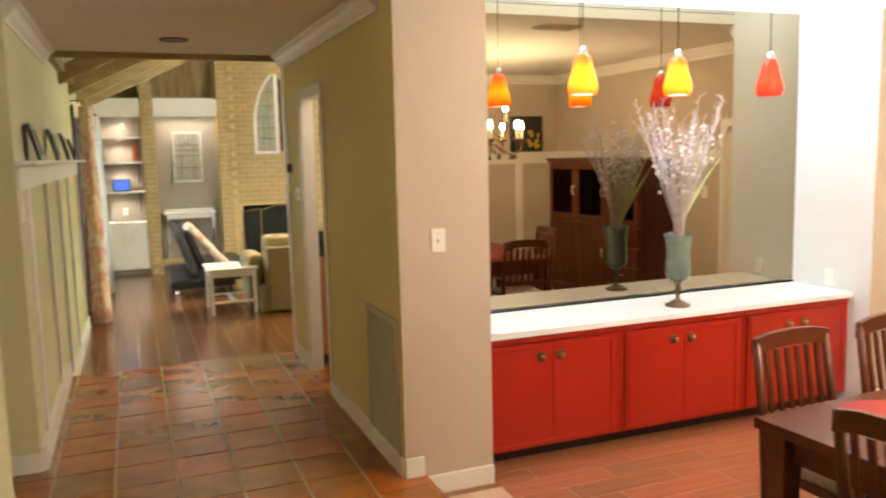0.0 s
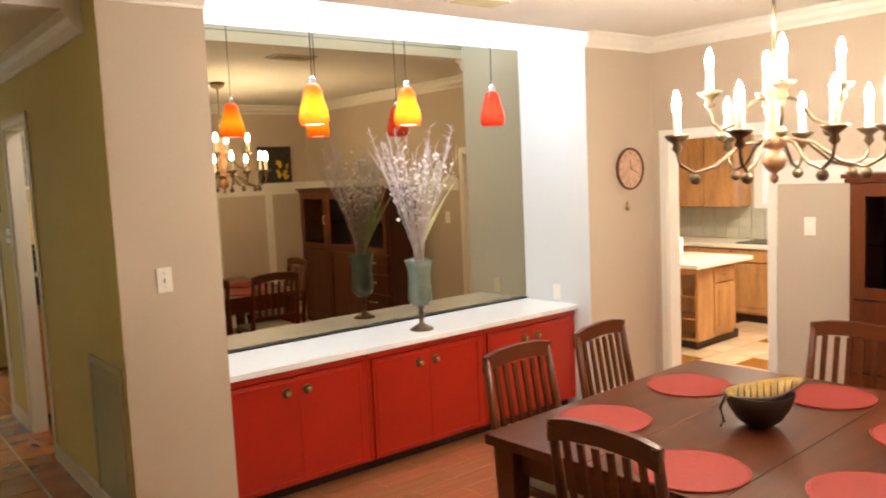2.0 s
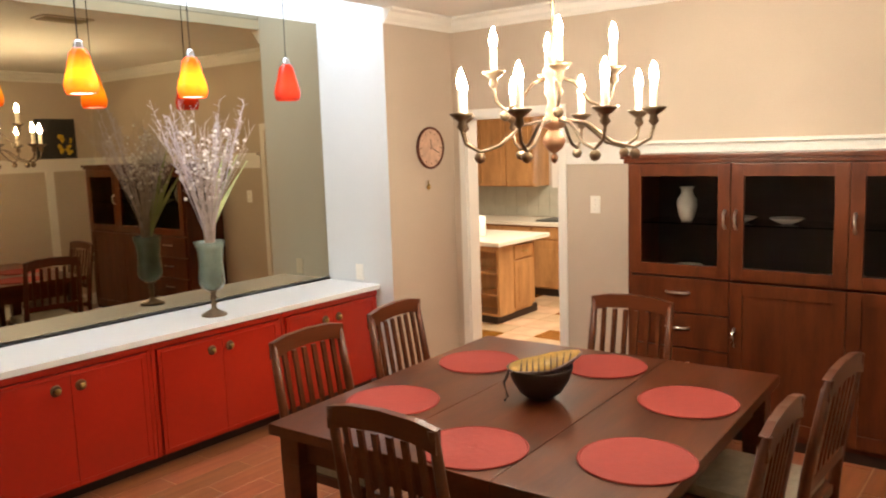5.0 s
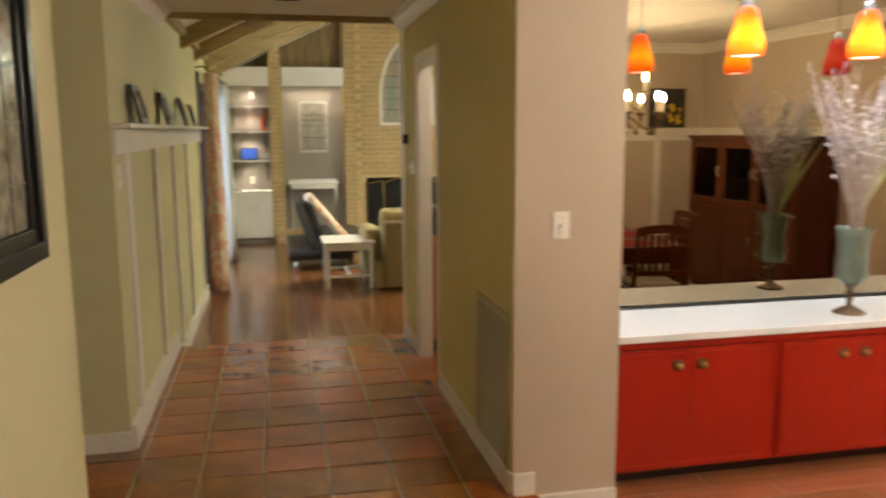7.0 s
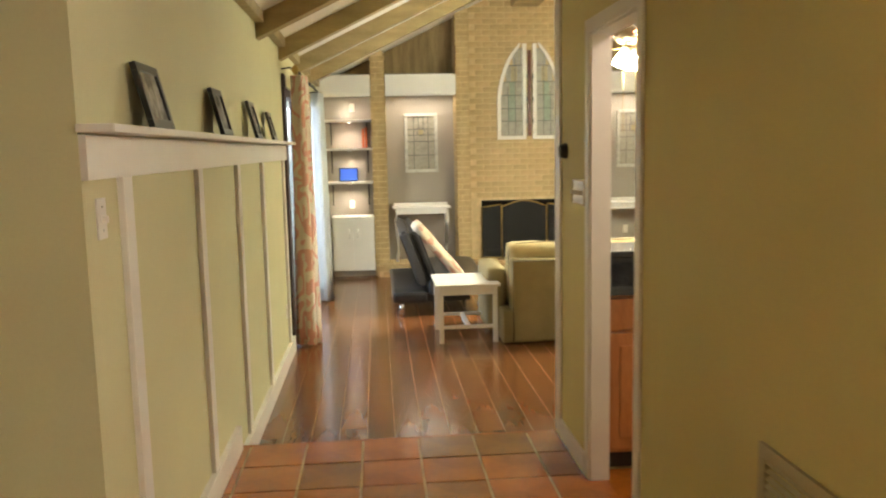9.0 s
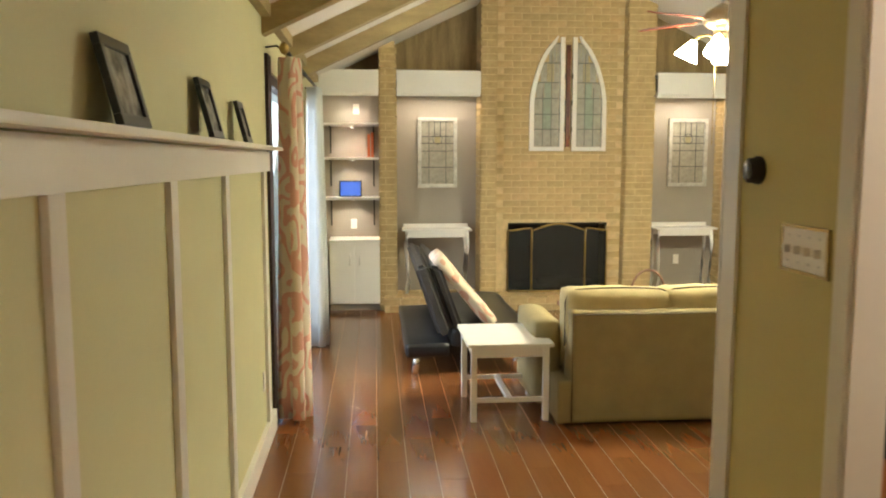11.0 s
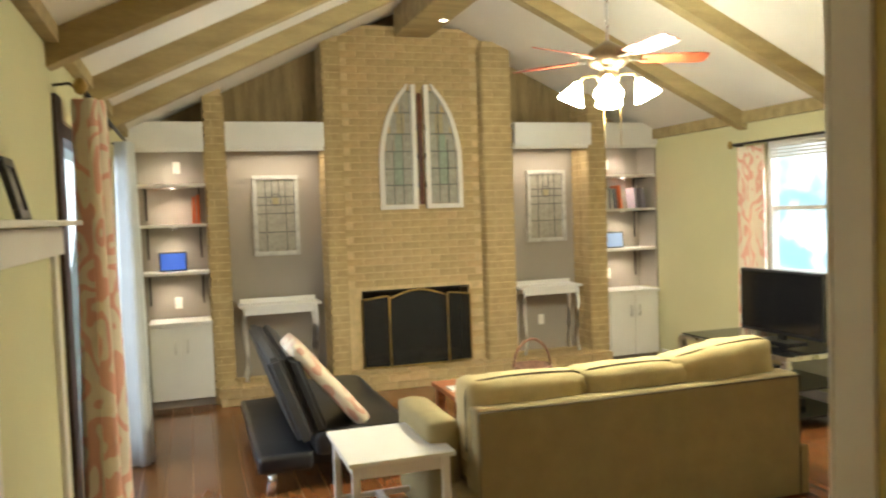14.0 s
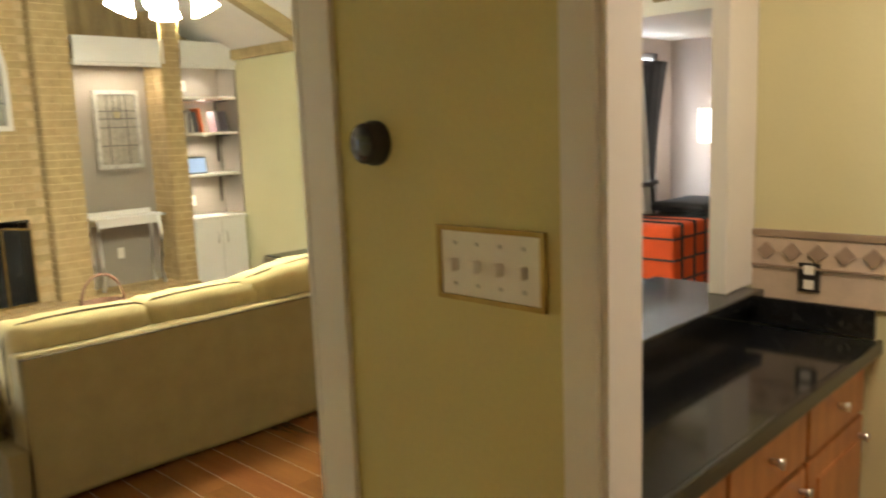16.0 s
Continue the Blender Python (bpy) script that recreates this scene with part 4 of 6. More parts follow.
    part("lower_rail", B((-0.185, -0.228, 0.56, 0.185, -0.206, 0.60)), "wood_dark", c)
    for k in range(6):
        x = -0.14 + 0.056 * k
        bm = bmesh.new()
        prism(bm, [(-0.222, 0.59), (-0.210, 0.59), (-0.258, 0.89), (-0.270, 0.89)], "x", x - 0.011, x + 0.011)
        part("back_slat", bm, "wood_dark", c)
    return c


ch = chair(pose(2.85, 3.36, ZD, 0, 0, 182))
for x, y, r in ((3.47, 3.40, 186), (3.88, 2.74, 92), (2.50, 2.66, -88), (2.86, 1.98, 2), (3.47, 1.94, -3)):
    copy_thing(ch, pose(x, y, ZD, 0, 0, r))

pm = thing("placemat", "round woven red placemat on the table", "placemat", pose(2.795, 3.11, 0.641), "table mats")
part("weave", lathe(bmesh.new(), [(0.001, 0.004)] + [(0.012 * k + j * 0.006, 0.0035 + 0.0015 * j) for k in range(1, 15) for j in (0, 1)] + [(0.172, 0.004), (0.173, 0.0)], 40), "mat_red", pm)
part("braided_rim", lathe(bmesh.new(), [(0.171, 0.001), (0.173, 0.0055), (0.178, 0.006), (0.181, 0.003), (0.180, 0.0)], 48), "mat_red", pm)
for x, y in ((3.41, 3.14), (3.635, 2.64), (3.375, 2.175), (2.775, 2.105), (2.585, 2.58)):
    copy_thing(pm, pose(x, y, 0.641))
bw = thing("leaf_bowl", "dark lacquer leaf-shaped bowl with gold inside", "bowl", pose(3.13, 2.655, 0.641, 0, 0, -46) @ Matrix.Diagonal((0.88, 0.86, 1.08, 1)))
part("bowl", lathe(bmesh.new(), [(0.001, 0.002), (0.05, 0.0), (0.09, 0.025), (0.125, 0.07), (0.142, 0.115), (0.138, 0.116), (0.12, 0.073), (0.085, 0.031), (0.001, 0.014)], 32), "wood_black_and_shaded", bw)
for side, material, lab in ((1, "gold", "golden striped leaf half"), (-1, "purple", "mauve zigzag leaf half")):
    bm = bmesh.new()
    top, mid = [], []
    for k in range(13):
        u = k / 12
        x = -0.14 + 0.32 * u
        zc = 0.095 - 0.03 * math.sin(math.pi * u) + 0.10 * max(0, u - 0.45) ** 1.2
        w = 0.118 * math.sin(math.pi * min(1, 0.08 + 0.9 * u)) ** 0.7
        mid.append(bm.verts.new((x, 0, zc)))
        top.append(bm.verts.new((x, side * w, zc + 0.04 * math.sin(math.pi * u) + 0.015)))
    for k in range(12):
        f = bm.faces.new((mid[k], mid[k + 1], top[k + 1], top[k]))
        f.smooth = True
    rib = [(Vector(mid[k].co), Vector(top[min(12, k + 1)].co)) for k in range(2, 11)]
    lf = part("leaf_half", bm, material, bw, lab)
    for m0, t0 in rib:
        part("vein", tube(bmesh.new(), [m0 + Vector((0, 0, 0.004)), m0.lerp(t0, 0.5) + Vector((0, 0, 0.005)), t0 + Vector((0, 0, 0.003))], [0.0045, 0.004, 0.002], 5), "wood_black_and_shaded", lf)
    sd = lf.modifiers.new("thick", "SOLIDIFY")
    sd.thickness = 0.005
part("stem_tail", tube(bmesh.new(), [(-0.14, -0.02, 0.11), (-0.165, -0.03, 0.07), (-0.15, -0.03, 0.02), (-0.165, -0.03, 0.005)], 0.006, 8), "wood_black_and_shaded", bw)

# china cabinet
cc = thing("china_cabinet", "reddish cherry china cabinet with glazed doors and drawers", "china cabinet", pose(4.98, 3.15, ZD, 0, 0, -90))
W, D, H = 1.80, 0.41, 1.625
part("carcass", B((0, 0.0, 0.06, 0.025, D, H - 0.05), (W - 0.025, 0.0, 0.06, W, D, H - 0.05), (0.025, D - 0.02, 0.06, W - 0.025, D, H - 0.05), (0.025, 0.02, 0.06, W - 0.025, D - 0.02, 0.085), (0.025, 0.0, 0.925, W - 0.025, D - 0.02, 0.935)), "wood_cab", cc)
part("plinth", B((0.02, 0.03, 0, W - 0.02, D, 0.06)), "wood_black_and_shaded", cc)
part("cornice", B((-0.02, -0.025, H - 0.05, W + 0.02, D, H - 0.025), (-0.035, -0.04, H - 0.025, W + 0.035, D, H), bev=0.005), "wood_cab", cc)
# back panel blackened to stand for the shade behind the glazed doors
part("interior_back", B((0.03, D - 0.028, 0.936, W - 0.03, D - 0.022, H - 0.06)), "wood_black_and_shaded", cc)
part("glass_shelf", B((0.03, 0.04, 1.222, W - 0.03, D - 0.03, 1.230)), "cab_glass", cc)
for k in range(3):
    a = 0.02 + k * (W - 0.04) / 3
    b = a + (W - 0.04) / 3
    d = part("door", B((a + 0.002, -0.022, 0.93, a + 0.07, 0, H - 0.055), bev=0.003), "wood_cab", cc)
    part("stile", B((b - 0.07, -0.022, 0.93, b - 0.002, 0, H - 0.055), bev=0.003), "wood_cab", d)
    part("rail", B((a + 0.07, -0.0215, 0.93, b - 0.07, 0, 0.996), bev=0.003), "wood_cab", d)
    part("rail", B((a + 0.07, -0.0215, H - 0.125, b - 0.07, 0, H - 0.055), bev=0.003), "wood_cab", d)
    part("pane", B((a + 0.07, -0.012, 0.996, b - 0.07, -0.008, H - 0.125)), "cab_glass", d)
    hx = b - 0.03 if k == 0 else a + 0.03
    part("handle", tube(bmesh.new(), [(hx, -0.022, 1.215), (hx, -0.045, 1.235), (hx, -0.05, 1.265), (hx, -0.045, 1.295), (hx, -0.022, 1.315)], 0.008, 8), "nickel", d)
a, b = 0.02, 0.02 + (W - 0.04) / 3
for k in range(4):
    z = 0.105 + 0.205 * k
    dr = part("drawer", B((a + 0.01, -0.02, z, b - 0.002, 0.2, z + 0.198), bev=0.004), "wood_cab", cc)
    xm = (a + b) / 2
    part("handle", tube(bmesh.new(), [(xm - 0.07, -0.02, z + 0.115), (xm - 0.05, -0.042, z + 0.115), (xm + 0.05, -0.042, z + 0.115), (xm + 0.07, -0.02, z + 0.115)], 0.007, 8), "nickel", dr)
for k in (1, 2):
    a = 0.02 + k * (W - 0.04) / 3
    b = a + (W - 0.04) / 3
    d = part("door", B((a + 0.002, -0.012, 0.10, b - 0.002, 0, 0.915), bev=0.002), "wood_cab", cc)
    part("stile", B((a + 0.002, -0.022, 0.10, a + 0.07, -0.0125, 0.915), bev=0.002), "wood_cab", d)
    part("stile", B((b - 0.07, -0.022, 0.10, b - 0.002, -0.0125, 0.915), bev=0.002), "wood_cab", d)
    part("rail", B((a + 0.07, -0.022, 0.10, b - 0.07, -0.0125, 0.17), bev=0.002), "wood_cab", d)
    part("rail", B((a + 0.07, -0.022, 0.845, b - 0.07, -0.0125, 0.915), bev=0.002), "wood_cab", d)
    hx = a + 0.03 if k == 1 else b - 0.03
    part("handle", tube(bmesh.new(), [(hx, -0.022, 0.56), (hx, -0.045, 0.58), (hx, -0.05, 0.61), (hx, -0.045, 0.64), (hx, -0.022, 0.66)], 0.008, 8), "nickel", d)
uv = thing("white_vase", "small white ceramic vase on the glass shelf", "vase", pose(5.13, 2.85, ZD + 1.231))
part("body", lathe(bmesh.new(), [(0.03, 0), (0.045, 0.03), (0.058, 0.09), (0.055, 0.13), (0.034, 0.16), (0.032, 0.185), (0.046, 0.20), (0.04, 0.2), (0.026, 0.185)], 24, close=True), "ceramic", uv)
for y in (2.55, 2.30, 2.0, 2.85):
    dsh = thing("glass_dish", "clear glass dish inside the china cabinet", "dish", pose(5.15, y, ZD + (0.936 if y > 2.6 or y < 2.1 else 1.231)))
    part("rim", lathe(bmesh.new(), [(0.03, 0.0), (0.06, 0.012), (0.09, 0.03), (0.087, 0.032), (0.05, 0.016), (0.001, 0.006)], 24), "ceramic", dsh)

# chandelier
CX, CY = 3.44, 2.76
cd = thing("chandelier", "two-tier bronze chandelier with lit candle bulbs", "chandelier", pose(CX, CY, -0.21) @ Matrix.Diagonal((1.13, 1.13, 1.13, 1)))
part("stem", tube(bmesh.new(), [(0, 0, 1.98), (0, 0, 2.39)], 0.006, 8), "bronze", cd)
part("canopy", lathe(bmesh.new(), [(0.012, 2.37), (0.05, 2.385), (0.062, 2.418), (0.001, 2.424)], 24), "bronze", cd)
part("column", lathe(bmesh.new(), [(0.001, 1.53), (0.012, 1.54), (0.014, 1.555), (0.006, 1.565), (0.03, 1.585), (0.042, 1.61), (0.03, 1.64), (0.016, 1.65), (0.04, 1.66), (0.045, 1.69), (0.022, 1.70), (0.03, 1.72), (0.016, 1.75), (0.034, 1.78), (0.02, 1.81), (0.035, 1.84), (0.04, 1.86), (0.018, 1.88), (0.024, 1.92), (0.014, 1.96), (0.006, 1.99)], 20), "copper", cd)
def candle_arm(a, r, zc, z0, hgt):
    c, s = math.cos(a), math.sin(a)
    P = lambda q, z: (c * q, s * q, z)
    arm = part("arm", tube(bmesh.new(), [P(0.03, z0), P(r * 0.35, z0 - 0.015), P(r * 0.6, z0 - 0.085), P(r * 0.82, z0 - 0.105), P(r * 0.97, z0 - 0.075), P(r, zc - 0.06), P(r, zc - 0.02)], 0.0062, 8), "bronze", cd)
    part("cup", lathe(bmesh.new(), [(0.004, -0.06), (0.018, -0.045), (0.012, -0.025), (0.03, -0.012), (0.043, 0.0), (0.04, 0.004), (0.012, 0.004)], 16, at=P(r, zc)), "bronze", arm)
    part("drop_ball", lathe(bmesh.new(), [(0.001, -0.02), (0.014, -0.014), (0.02, 0), (0.014, 0.014), (0.001, 0.02)], 12, at=P(r * 0.82, z0 - 0.125)), "bronze", arm)
    part("candle", lathe(bmesh.new(), [(0.013, 0.0), (0.013, hgt), (0.001, hgt)], 12, at=P(r, zc)), "candle", arm)
    part("bulb", lathe(bmesh.new(), [(0.008, 0.0), (0.0125, 0.015), (0.0135, 0.028), (0.009, 0.048), (0.001, 0.07)], 12, at=P(r, zc + hgt)), "bulb", arm)


for k in range(8):
    candle_arm(math.radians(12 + 45 * k), 0.35, 1.71, 1.685, 0.085)
for k in range(4):
    candle_arm(math.radians(35 + 90 * k), 0.21, 1.86, 1.83, 0.085)

pt = thing("framed_painting", "dark still-life canvas with yellow flowers", "painting", pose(4.93, 0.83, 1.593, 0, 0, 180))
part("canvas", B((-0.22, -0.03, 0.0, 0.22, 0.0, 0.44), bev=0.004), "paint_dark", pt)
bm = bmesh.new()
for k in range(26):
    bmesh.ops.create_icosphere(bm, subdivisions=1, radius=rng.uniform(0.012, 0.03), matrix=Matrix.Translation((rng.uniform(-0.17, -0.02), -0.033, rng.uniform(0.06, 0.27))) @ Matrix.Diagonal((1, 0.15, 1, 1)))
part("painted_flowers", bm, "yellow", pt, "yellow painted blossoms")

# ---- foyer and hall things ----
pw = thing("hung_leaded_window", "large black-framed bevelled glass panel on the foyer wall", "framed panel", pose(XL, 3.85, 1.20, 0, 0, 90))
for a, b, lab in ((0.0, 0.055, "frame"), (0.055, 0.10, "inner_lip")):
    d = -0.045 if a == 0 else -0.03
    part(lab, B((-0.47 + a, d, a, 0.47 - a, 0, b), (-0.47 + a, d, 1.0 - b, 0.47 - a, 0, 1.0 - a), (-0.47 + a, d, b, -0.47 + b, 0, 1.0 - b), (0.47 - b, d, b, 0.47 - a, 0, 1.0 - b), bev=0.006), "black", pw)
xs, zs = [-0.37, -0.24, -0.08, 0.08, 0.24, 0.37], [0.10, 0.24, 0.42, 0.58, 0.76, 0.90]
for i in range(5):
    for j in range(5):
        part("pane", B((xs[i] + 0.003, -0.018, zs[j] + 0.003, xs[i + 1] - 0.003, -0.010, zs[j + 1] - 0.003), bev=0.003), "bevel_glass", pw)
for q in xs[1:-1]:
    part("lead_came", B((q - 0.004, -0.02, 0.10, q + 0.004, -0.008, 0.90)), "leadline", pw)
for q in zs[1:-1]:
    part("lead_came", B((-0.37, -0.0195, q - 0.004, 0.37, -0.0085, q + 0.004)), "leadline", pw)


def photo_frame(y, w, h, lab):
    m = pose(XL + 0.075, y, 1.629, 0, 0, 90) @ pose(0, 0, 0, -14, 0, 0)
    p = thing("photo_frame", lab, "photo frame", m, "frames on the plate shelf")
    t = 0.028
    part("frame", B((-w / 2, -0.012, 0, w / 2, 0.008, t), (-w / 2, -0.012, h - t, w / 2, 0.008, h), (-w / 2, -0.012, t, -w / 2 + t, 0.008, h - t), (w / 2 - t, -0.012, t, w / 2, 0.008, h - t), bev=0.003), "black", p)
    part("print", B((-w / 2 + t, -0.004, t, w / 2 - t, 0.002, h - t)), "photo", p, "grey landscape photograph")
    part("easel_back", B((-w / 2 + 0.01, 0.003, 0.01, w / 2 - 0.01, 0.009, h - 0.01)), "black", p)


photo_frame(6.20, 0.25, 0.21, "large black photo frame leaning on the plate shelf")
photo_frame(7.34, 0.235, 0.22, "black photo frame leaning on the plate shelf")
photo_frame(8.37, 0.205, 0.225, "black photo frame standing on the plate shelf")
photo_frame(9.11, 0.16, 0.195, "small black photo frame on the plate shelf")


# ---- living room ----
YF = 14.20                     # front plane of cabinets and pilasters
# valances over the alcoves
for nm, a, b in (("west_shelf", XL + 0.005, 0.50), ("west_niche", 0.70, 1.65), ("east_niche", 3.70, 4.62), ("east_shelf", 4.80, XE - 0.005)):
    v = thing("valance", "white valance board over a lit alcove", "valance", group="alcove valances")
    part("board", B((a, YF + 0.004, 2.30, b, YF + 0.03, 2.545), bev=0.003), "white", v)
    part("soffit", B((a, YF + 0.03, 2.30, b, YB, 2.325), (a, YF + 0.03, 2.52, b, YB, 2.54)), "white", v)
    part("under_moulding", B((a + 0.003, YF + 0.03, 2.265, b - 0.003, YF + 0.06, 2.30)), "white", v)


def puck(x, y, z):
    p = thing("puck_light", "small lit puck light under a shelf", "puck light", pose(x, y, z), "shelf puck lights")
    part("housing", lathe(bmesh.new(), [(0.03, 0.0), (0.03, -0.012), (0.026, -0.014)], 16), "white", p)
    part("lens", lathe(bmesh.new(), [(0.026, -0.013), (0.001, -0.015)], 16), "puck", p)
    spot_lamp("puck_lamp", (x, y, z - 0.02), (x, y + 0.06, z - 0.5), 9, 130, SOFT)


def base_cabinet(x0, x1):
    c = thing("base_cabinet", "white painted two-door base cabinet under shelves", "cabinet", pose((x0 + x1) / 2, YF, ZV), "alcove cabinets")
    w = (x1 - x0) / 2
    part("carcass", B((-w, 0.02, 0.08, w, YB - YF - 0.004, 0.79)), "white", c)
    part("plinth", B((-w, 0.06, 0, w, 0.3, 0.08)), "wall_grey", c)
    part("top", B((-w - 0.004, -0.012, 0.79, w + 0.004, YB - YF - 0.004, 0.82), bev=0.004), "white", c)
    for s in (-1, 1):
        a, b = (-w + 0.01, -0.002) if s < 0 else (0.002, w - 0.01)
        d = part("door", B((a, 0.0, 0.085, b, 0.019, 0.785), bev=0.003), "white", c)
        part("handle", tube(bmesh.new(), [(s * 0.055, 0.0, 0.53), (s * 0.055, -0.022, 0.54), (s * 0.055, -0.025, 0.59), (s * 0.055, -0.022, 0.64), (s * 0.055, 0.0, 0.65)], 0.006, 8), "nickel", d)


base_cabinet(XL + 0.15, 0.50)
base_cabinet(4.80, XE - 0.03)
for a, b, side in ((XL + 0.10, 0.50, 0), (4.80, XE - 0.02, 1)):
    for z in (1.125, 1.58, 1.965):
        s = thing("wall_shelf", "white alcove shelf with a puck light", "shelf", group="alcove shelves")
        part("board", B((a, YF + 0.06, z - 0.028, b, YB - 0.002, z), bev=0.003), "white", s)
        puck((a + b) / 2, YF + 0.22, z - 0.029)
        for x in (a + 0.06, b - 0.06):
            part("bracket", B((x - 0.006, YB - 0.25, z - 0.045, x + 0.006, YB - 0.003, z - 0.029), (x - 0.008, YB - 0.014, z - 0.34, x + 0.008, YB - 0.003, z - 0.03)), "iron", s)
    puck((a + b) / 2, YF + 0.22, 2.298)
tagged(link("alcove_lining", B((XE - 0.019, YF + 0.05, 0.66, XE - 0.001, YB, 2.29)), "wall_grey"), "taupe lining board at the alcove side", "panel", kind="structure")


def digital_frame(x, z, lab, material):
    d = thing("photo_frame", lab, "photo frame", pose(x, YF + 0.22, z, -8, 0, 0))
    part("frame", B((-0.13, 0, 0, 0.13, 0.02, 0.19), bev=0.004), "black", d)
    part("screen", B((-0.115, -0.004, 0.015, 0.115, 0.0, 0.175)), material, d)
    part("foot", B((-0.04, 0.01, 0, 0.04, 0.09, 0.008)), "black", d)


digital_frame(0.17, 1.126, "digital photo frame with a deep blue picture", "photo_blue")
digital_frame(5.0, 1.126, "digital photo frame with a pale blue picture", "photo_pale")


def book(x, z, w, h, lean, material, lab):
    b = thing("book", lab, "book", pose(x, YF + 0.15, z, 0, lean, 0), "books on the alcove shelves")
    part("cover", B((0, 0, 0, 0.004, 0.17, h), (w - 0.004, 0, 0, w, 0.17, h), (0.004, 0, 0, w - 0.004, 0.004, h)), material, b)
    part("pages", B((0.004, 0.005, 0.004, w - 0.004, 0.165, h - 0.004)), "white", b)


book(0.37, 1.581, 0.03, 0.26, 0, "orange_book", "thin orange book at the end of a shelf")
book(0.41, 1.581, 0.03, 0.28, 0, "orange_book", "orange-red book at the end of a shelf")
x = 4.84
for k in range(9):
    w = rng.uniform(0.022, 0.042)
    if k == 6:
        x = 5.25
    book(x, 1.581, w, rng.uniform(0.2, 0.27), -7 if k > 2 else 0, "orange_book" if k == 5 else ("white" if k in (1, 3) else "book"), "upright book among a half-full shelf")
    x += w + 0.006 + (0.02 if k > 2 else 0)


# leaded glass panels
def leaded(x0, z0, x1, z1):
    w, h = x1 - x0, z1 - z0
    p = thing("leaded_panel", "old cream-framed leaded glass window hung in an alcove", "leaded window", pose((x0 + x1) / 2, YB - 0.003, z0), "hung leaded windows")
    t = 0.042
    part("frame", B((-w / 2, -0.035, 0, w / 2, 0, t), (-w / 2, -0.035, h - t, w / 2, 0, h), (-w / 2, -0.035, t, -w / 2 + t, 0, h - t), (w / 2 - t, -0.035, t, w / 2, 0, h - t), bev=0.004), "old_paint", p)
    xs = [-w / 2 + t, -0.10, -0.035, 0.035, 0.10, w / 2 - t]
    zs = [t, 0.24, 0.43, 0.52, 0.60, h - t]
    for i in range(5):
        for j in range(5):
            part("pane", B((xs[i] + 0.003, -0.016, zs[j] + 0.003, xs[i + 1] - 0.003, -0.010, zs[j + 1] - 0.003)), "pane_amber" if (i == 2 and j == 3) else "pane_grey", p)
    for q in xs[1:-1]:
        part("lead_came", B((q - 0.004, -0.02, zs[-2] if abs(q) < 0.05 else t, q + 0.004, -0.006, h - t)), "leadline", p)
    for q in zs[1:-1]:
        part("lead_came", B((-w / 2 + t, -0.0195, q - 0.004, w / 2 - t, -0.0065, q + 0.004)), "leadline", p)
    bm = bmesh.new()
    tube(bm, [(0.055 * math.cos(q), -0.02, 0.57 + 0.06 * math.sin(q)) for q in [2 * math.pi * k / 20 for k in range(21)]], 0.004, 6)
    part("lead_ring", bm, "leadline", p)


leaded(0.957, 1.225, 1.422, 2.045)
leaded(3.995, 1.235, 4.480, 2.048)


# console tables in the alcoves
def console(x0, x1):
    w = x1 - x0
    c = thing("console_table", "white wooden console table with curved legs", "table", pose((x0 + x1) / 2, 14.22, 0.015), "alcove consoles")
    part("top", B((-w / 2, 0, 0.72, w / 2, 0.30, 0.745), bev=0.005), "white", c)
    part("gallery", B((-w / 2 + 0.02, 0.285, 0.745, w / 2 - 0.02, 0.30, 0.79), bev=0.003), "white", c)
    part("apron", B((-w / 2 + 0.06, 0.03, 0.65, w / 2 - 0.06, 0.05, 0.72), (-w / 2 + 0.06, 0.25, 0.65, w / 2 - 0.06, 0.27, 0.72)), "white", c)
    for s in (-1, 1):
        for y in (0.04, 0.26):
            part("leg", tube(bmesh.new(), [(s * (w / 2 - 0.06), y, 0.72), (s * (w / 2 - 0.045), y, 0.55), (s * (w / 2 - 0.06), y, 0.28), (s * (w / 2 - 0.07), y, 0.12), (s * (w / 2 - 0.045), y, 0.0)], [0.024, 0.022, 0.016, 0.014, 0.018], 8), "white", c)


console(0.76, 1.56)
console(3.73, 4.48)

# chimney core, pilasters and hearth behind the bricks
structure("wall_chimney_core", B((1.80, 14.3605, 0.0, 2.02, YB, 3.55), (3.16, 14.3605, 0.0, 3.40, YB, 3.55), (2.02, 14.3605, 0.80, 3.16, YB, 3.55), (1.67, 14.22, 0.0, 1.822, YB - 0.01, 3.40), (3.358, 14.22, 0.0, 3.66, YB - 0.01, 3.40), (0.52, 14.22, -0.17, 0.68, YB, 2.86), (4.60, 14.22, -0.17, 4.78, YB, 2.9)), "mortar", "mortar core of the brick chimney", "chimney")
structure("hearth_core", B((0.55, 14.07, ZV, 4.75, YB, -0.005)), "mortar", "mortar bed of the raised hearth", "hearth")
structure("firebox", B((2.0, 14.60, 0.0, 3.18, 14.62, 0.82), (2.0, 14.36, 0.0, 2.02, 14.6, 0.82), (3.16, 14.36, 0.0, 3.18, 14.6, 0.82), (2.0, 14.36, 0.80, 3.18, 14.6, 0.82), (2.02, 14.30, 0.001, 3.16, 14.60, 0.006)), "soot", "sooty black firebox", "fireplace")
for k in range(3):
    lg = thing("fire_log", "charred log lying in the firebox", "log", pose(2.3 + 0.28 * k, 14.47, 0.07 + 0.05 * (k % 2), 0, 0, 10 * k))
    part("log", tube(bmesh.new(), [(-0.22, 0, 0), (0, 0.01, 0.01), (0.22, 0, 0)], [0.05, 0.055, 0.048], 10), "log", lg)
fs = thing("fire_screen", "three-fold brass fire screen with dark mesh", "fire screen", pose(2.585, 14.30, 0.012))
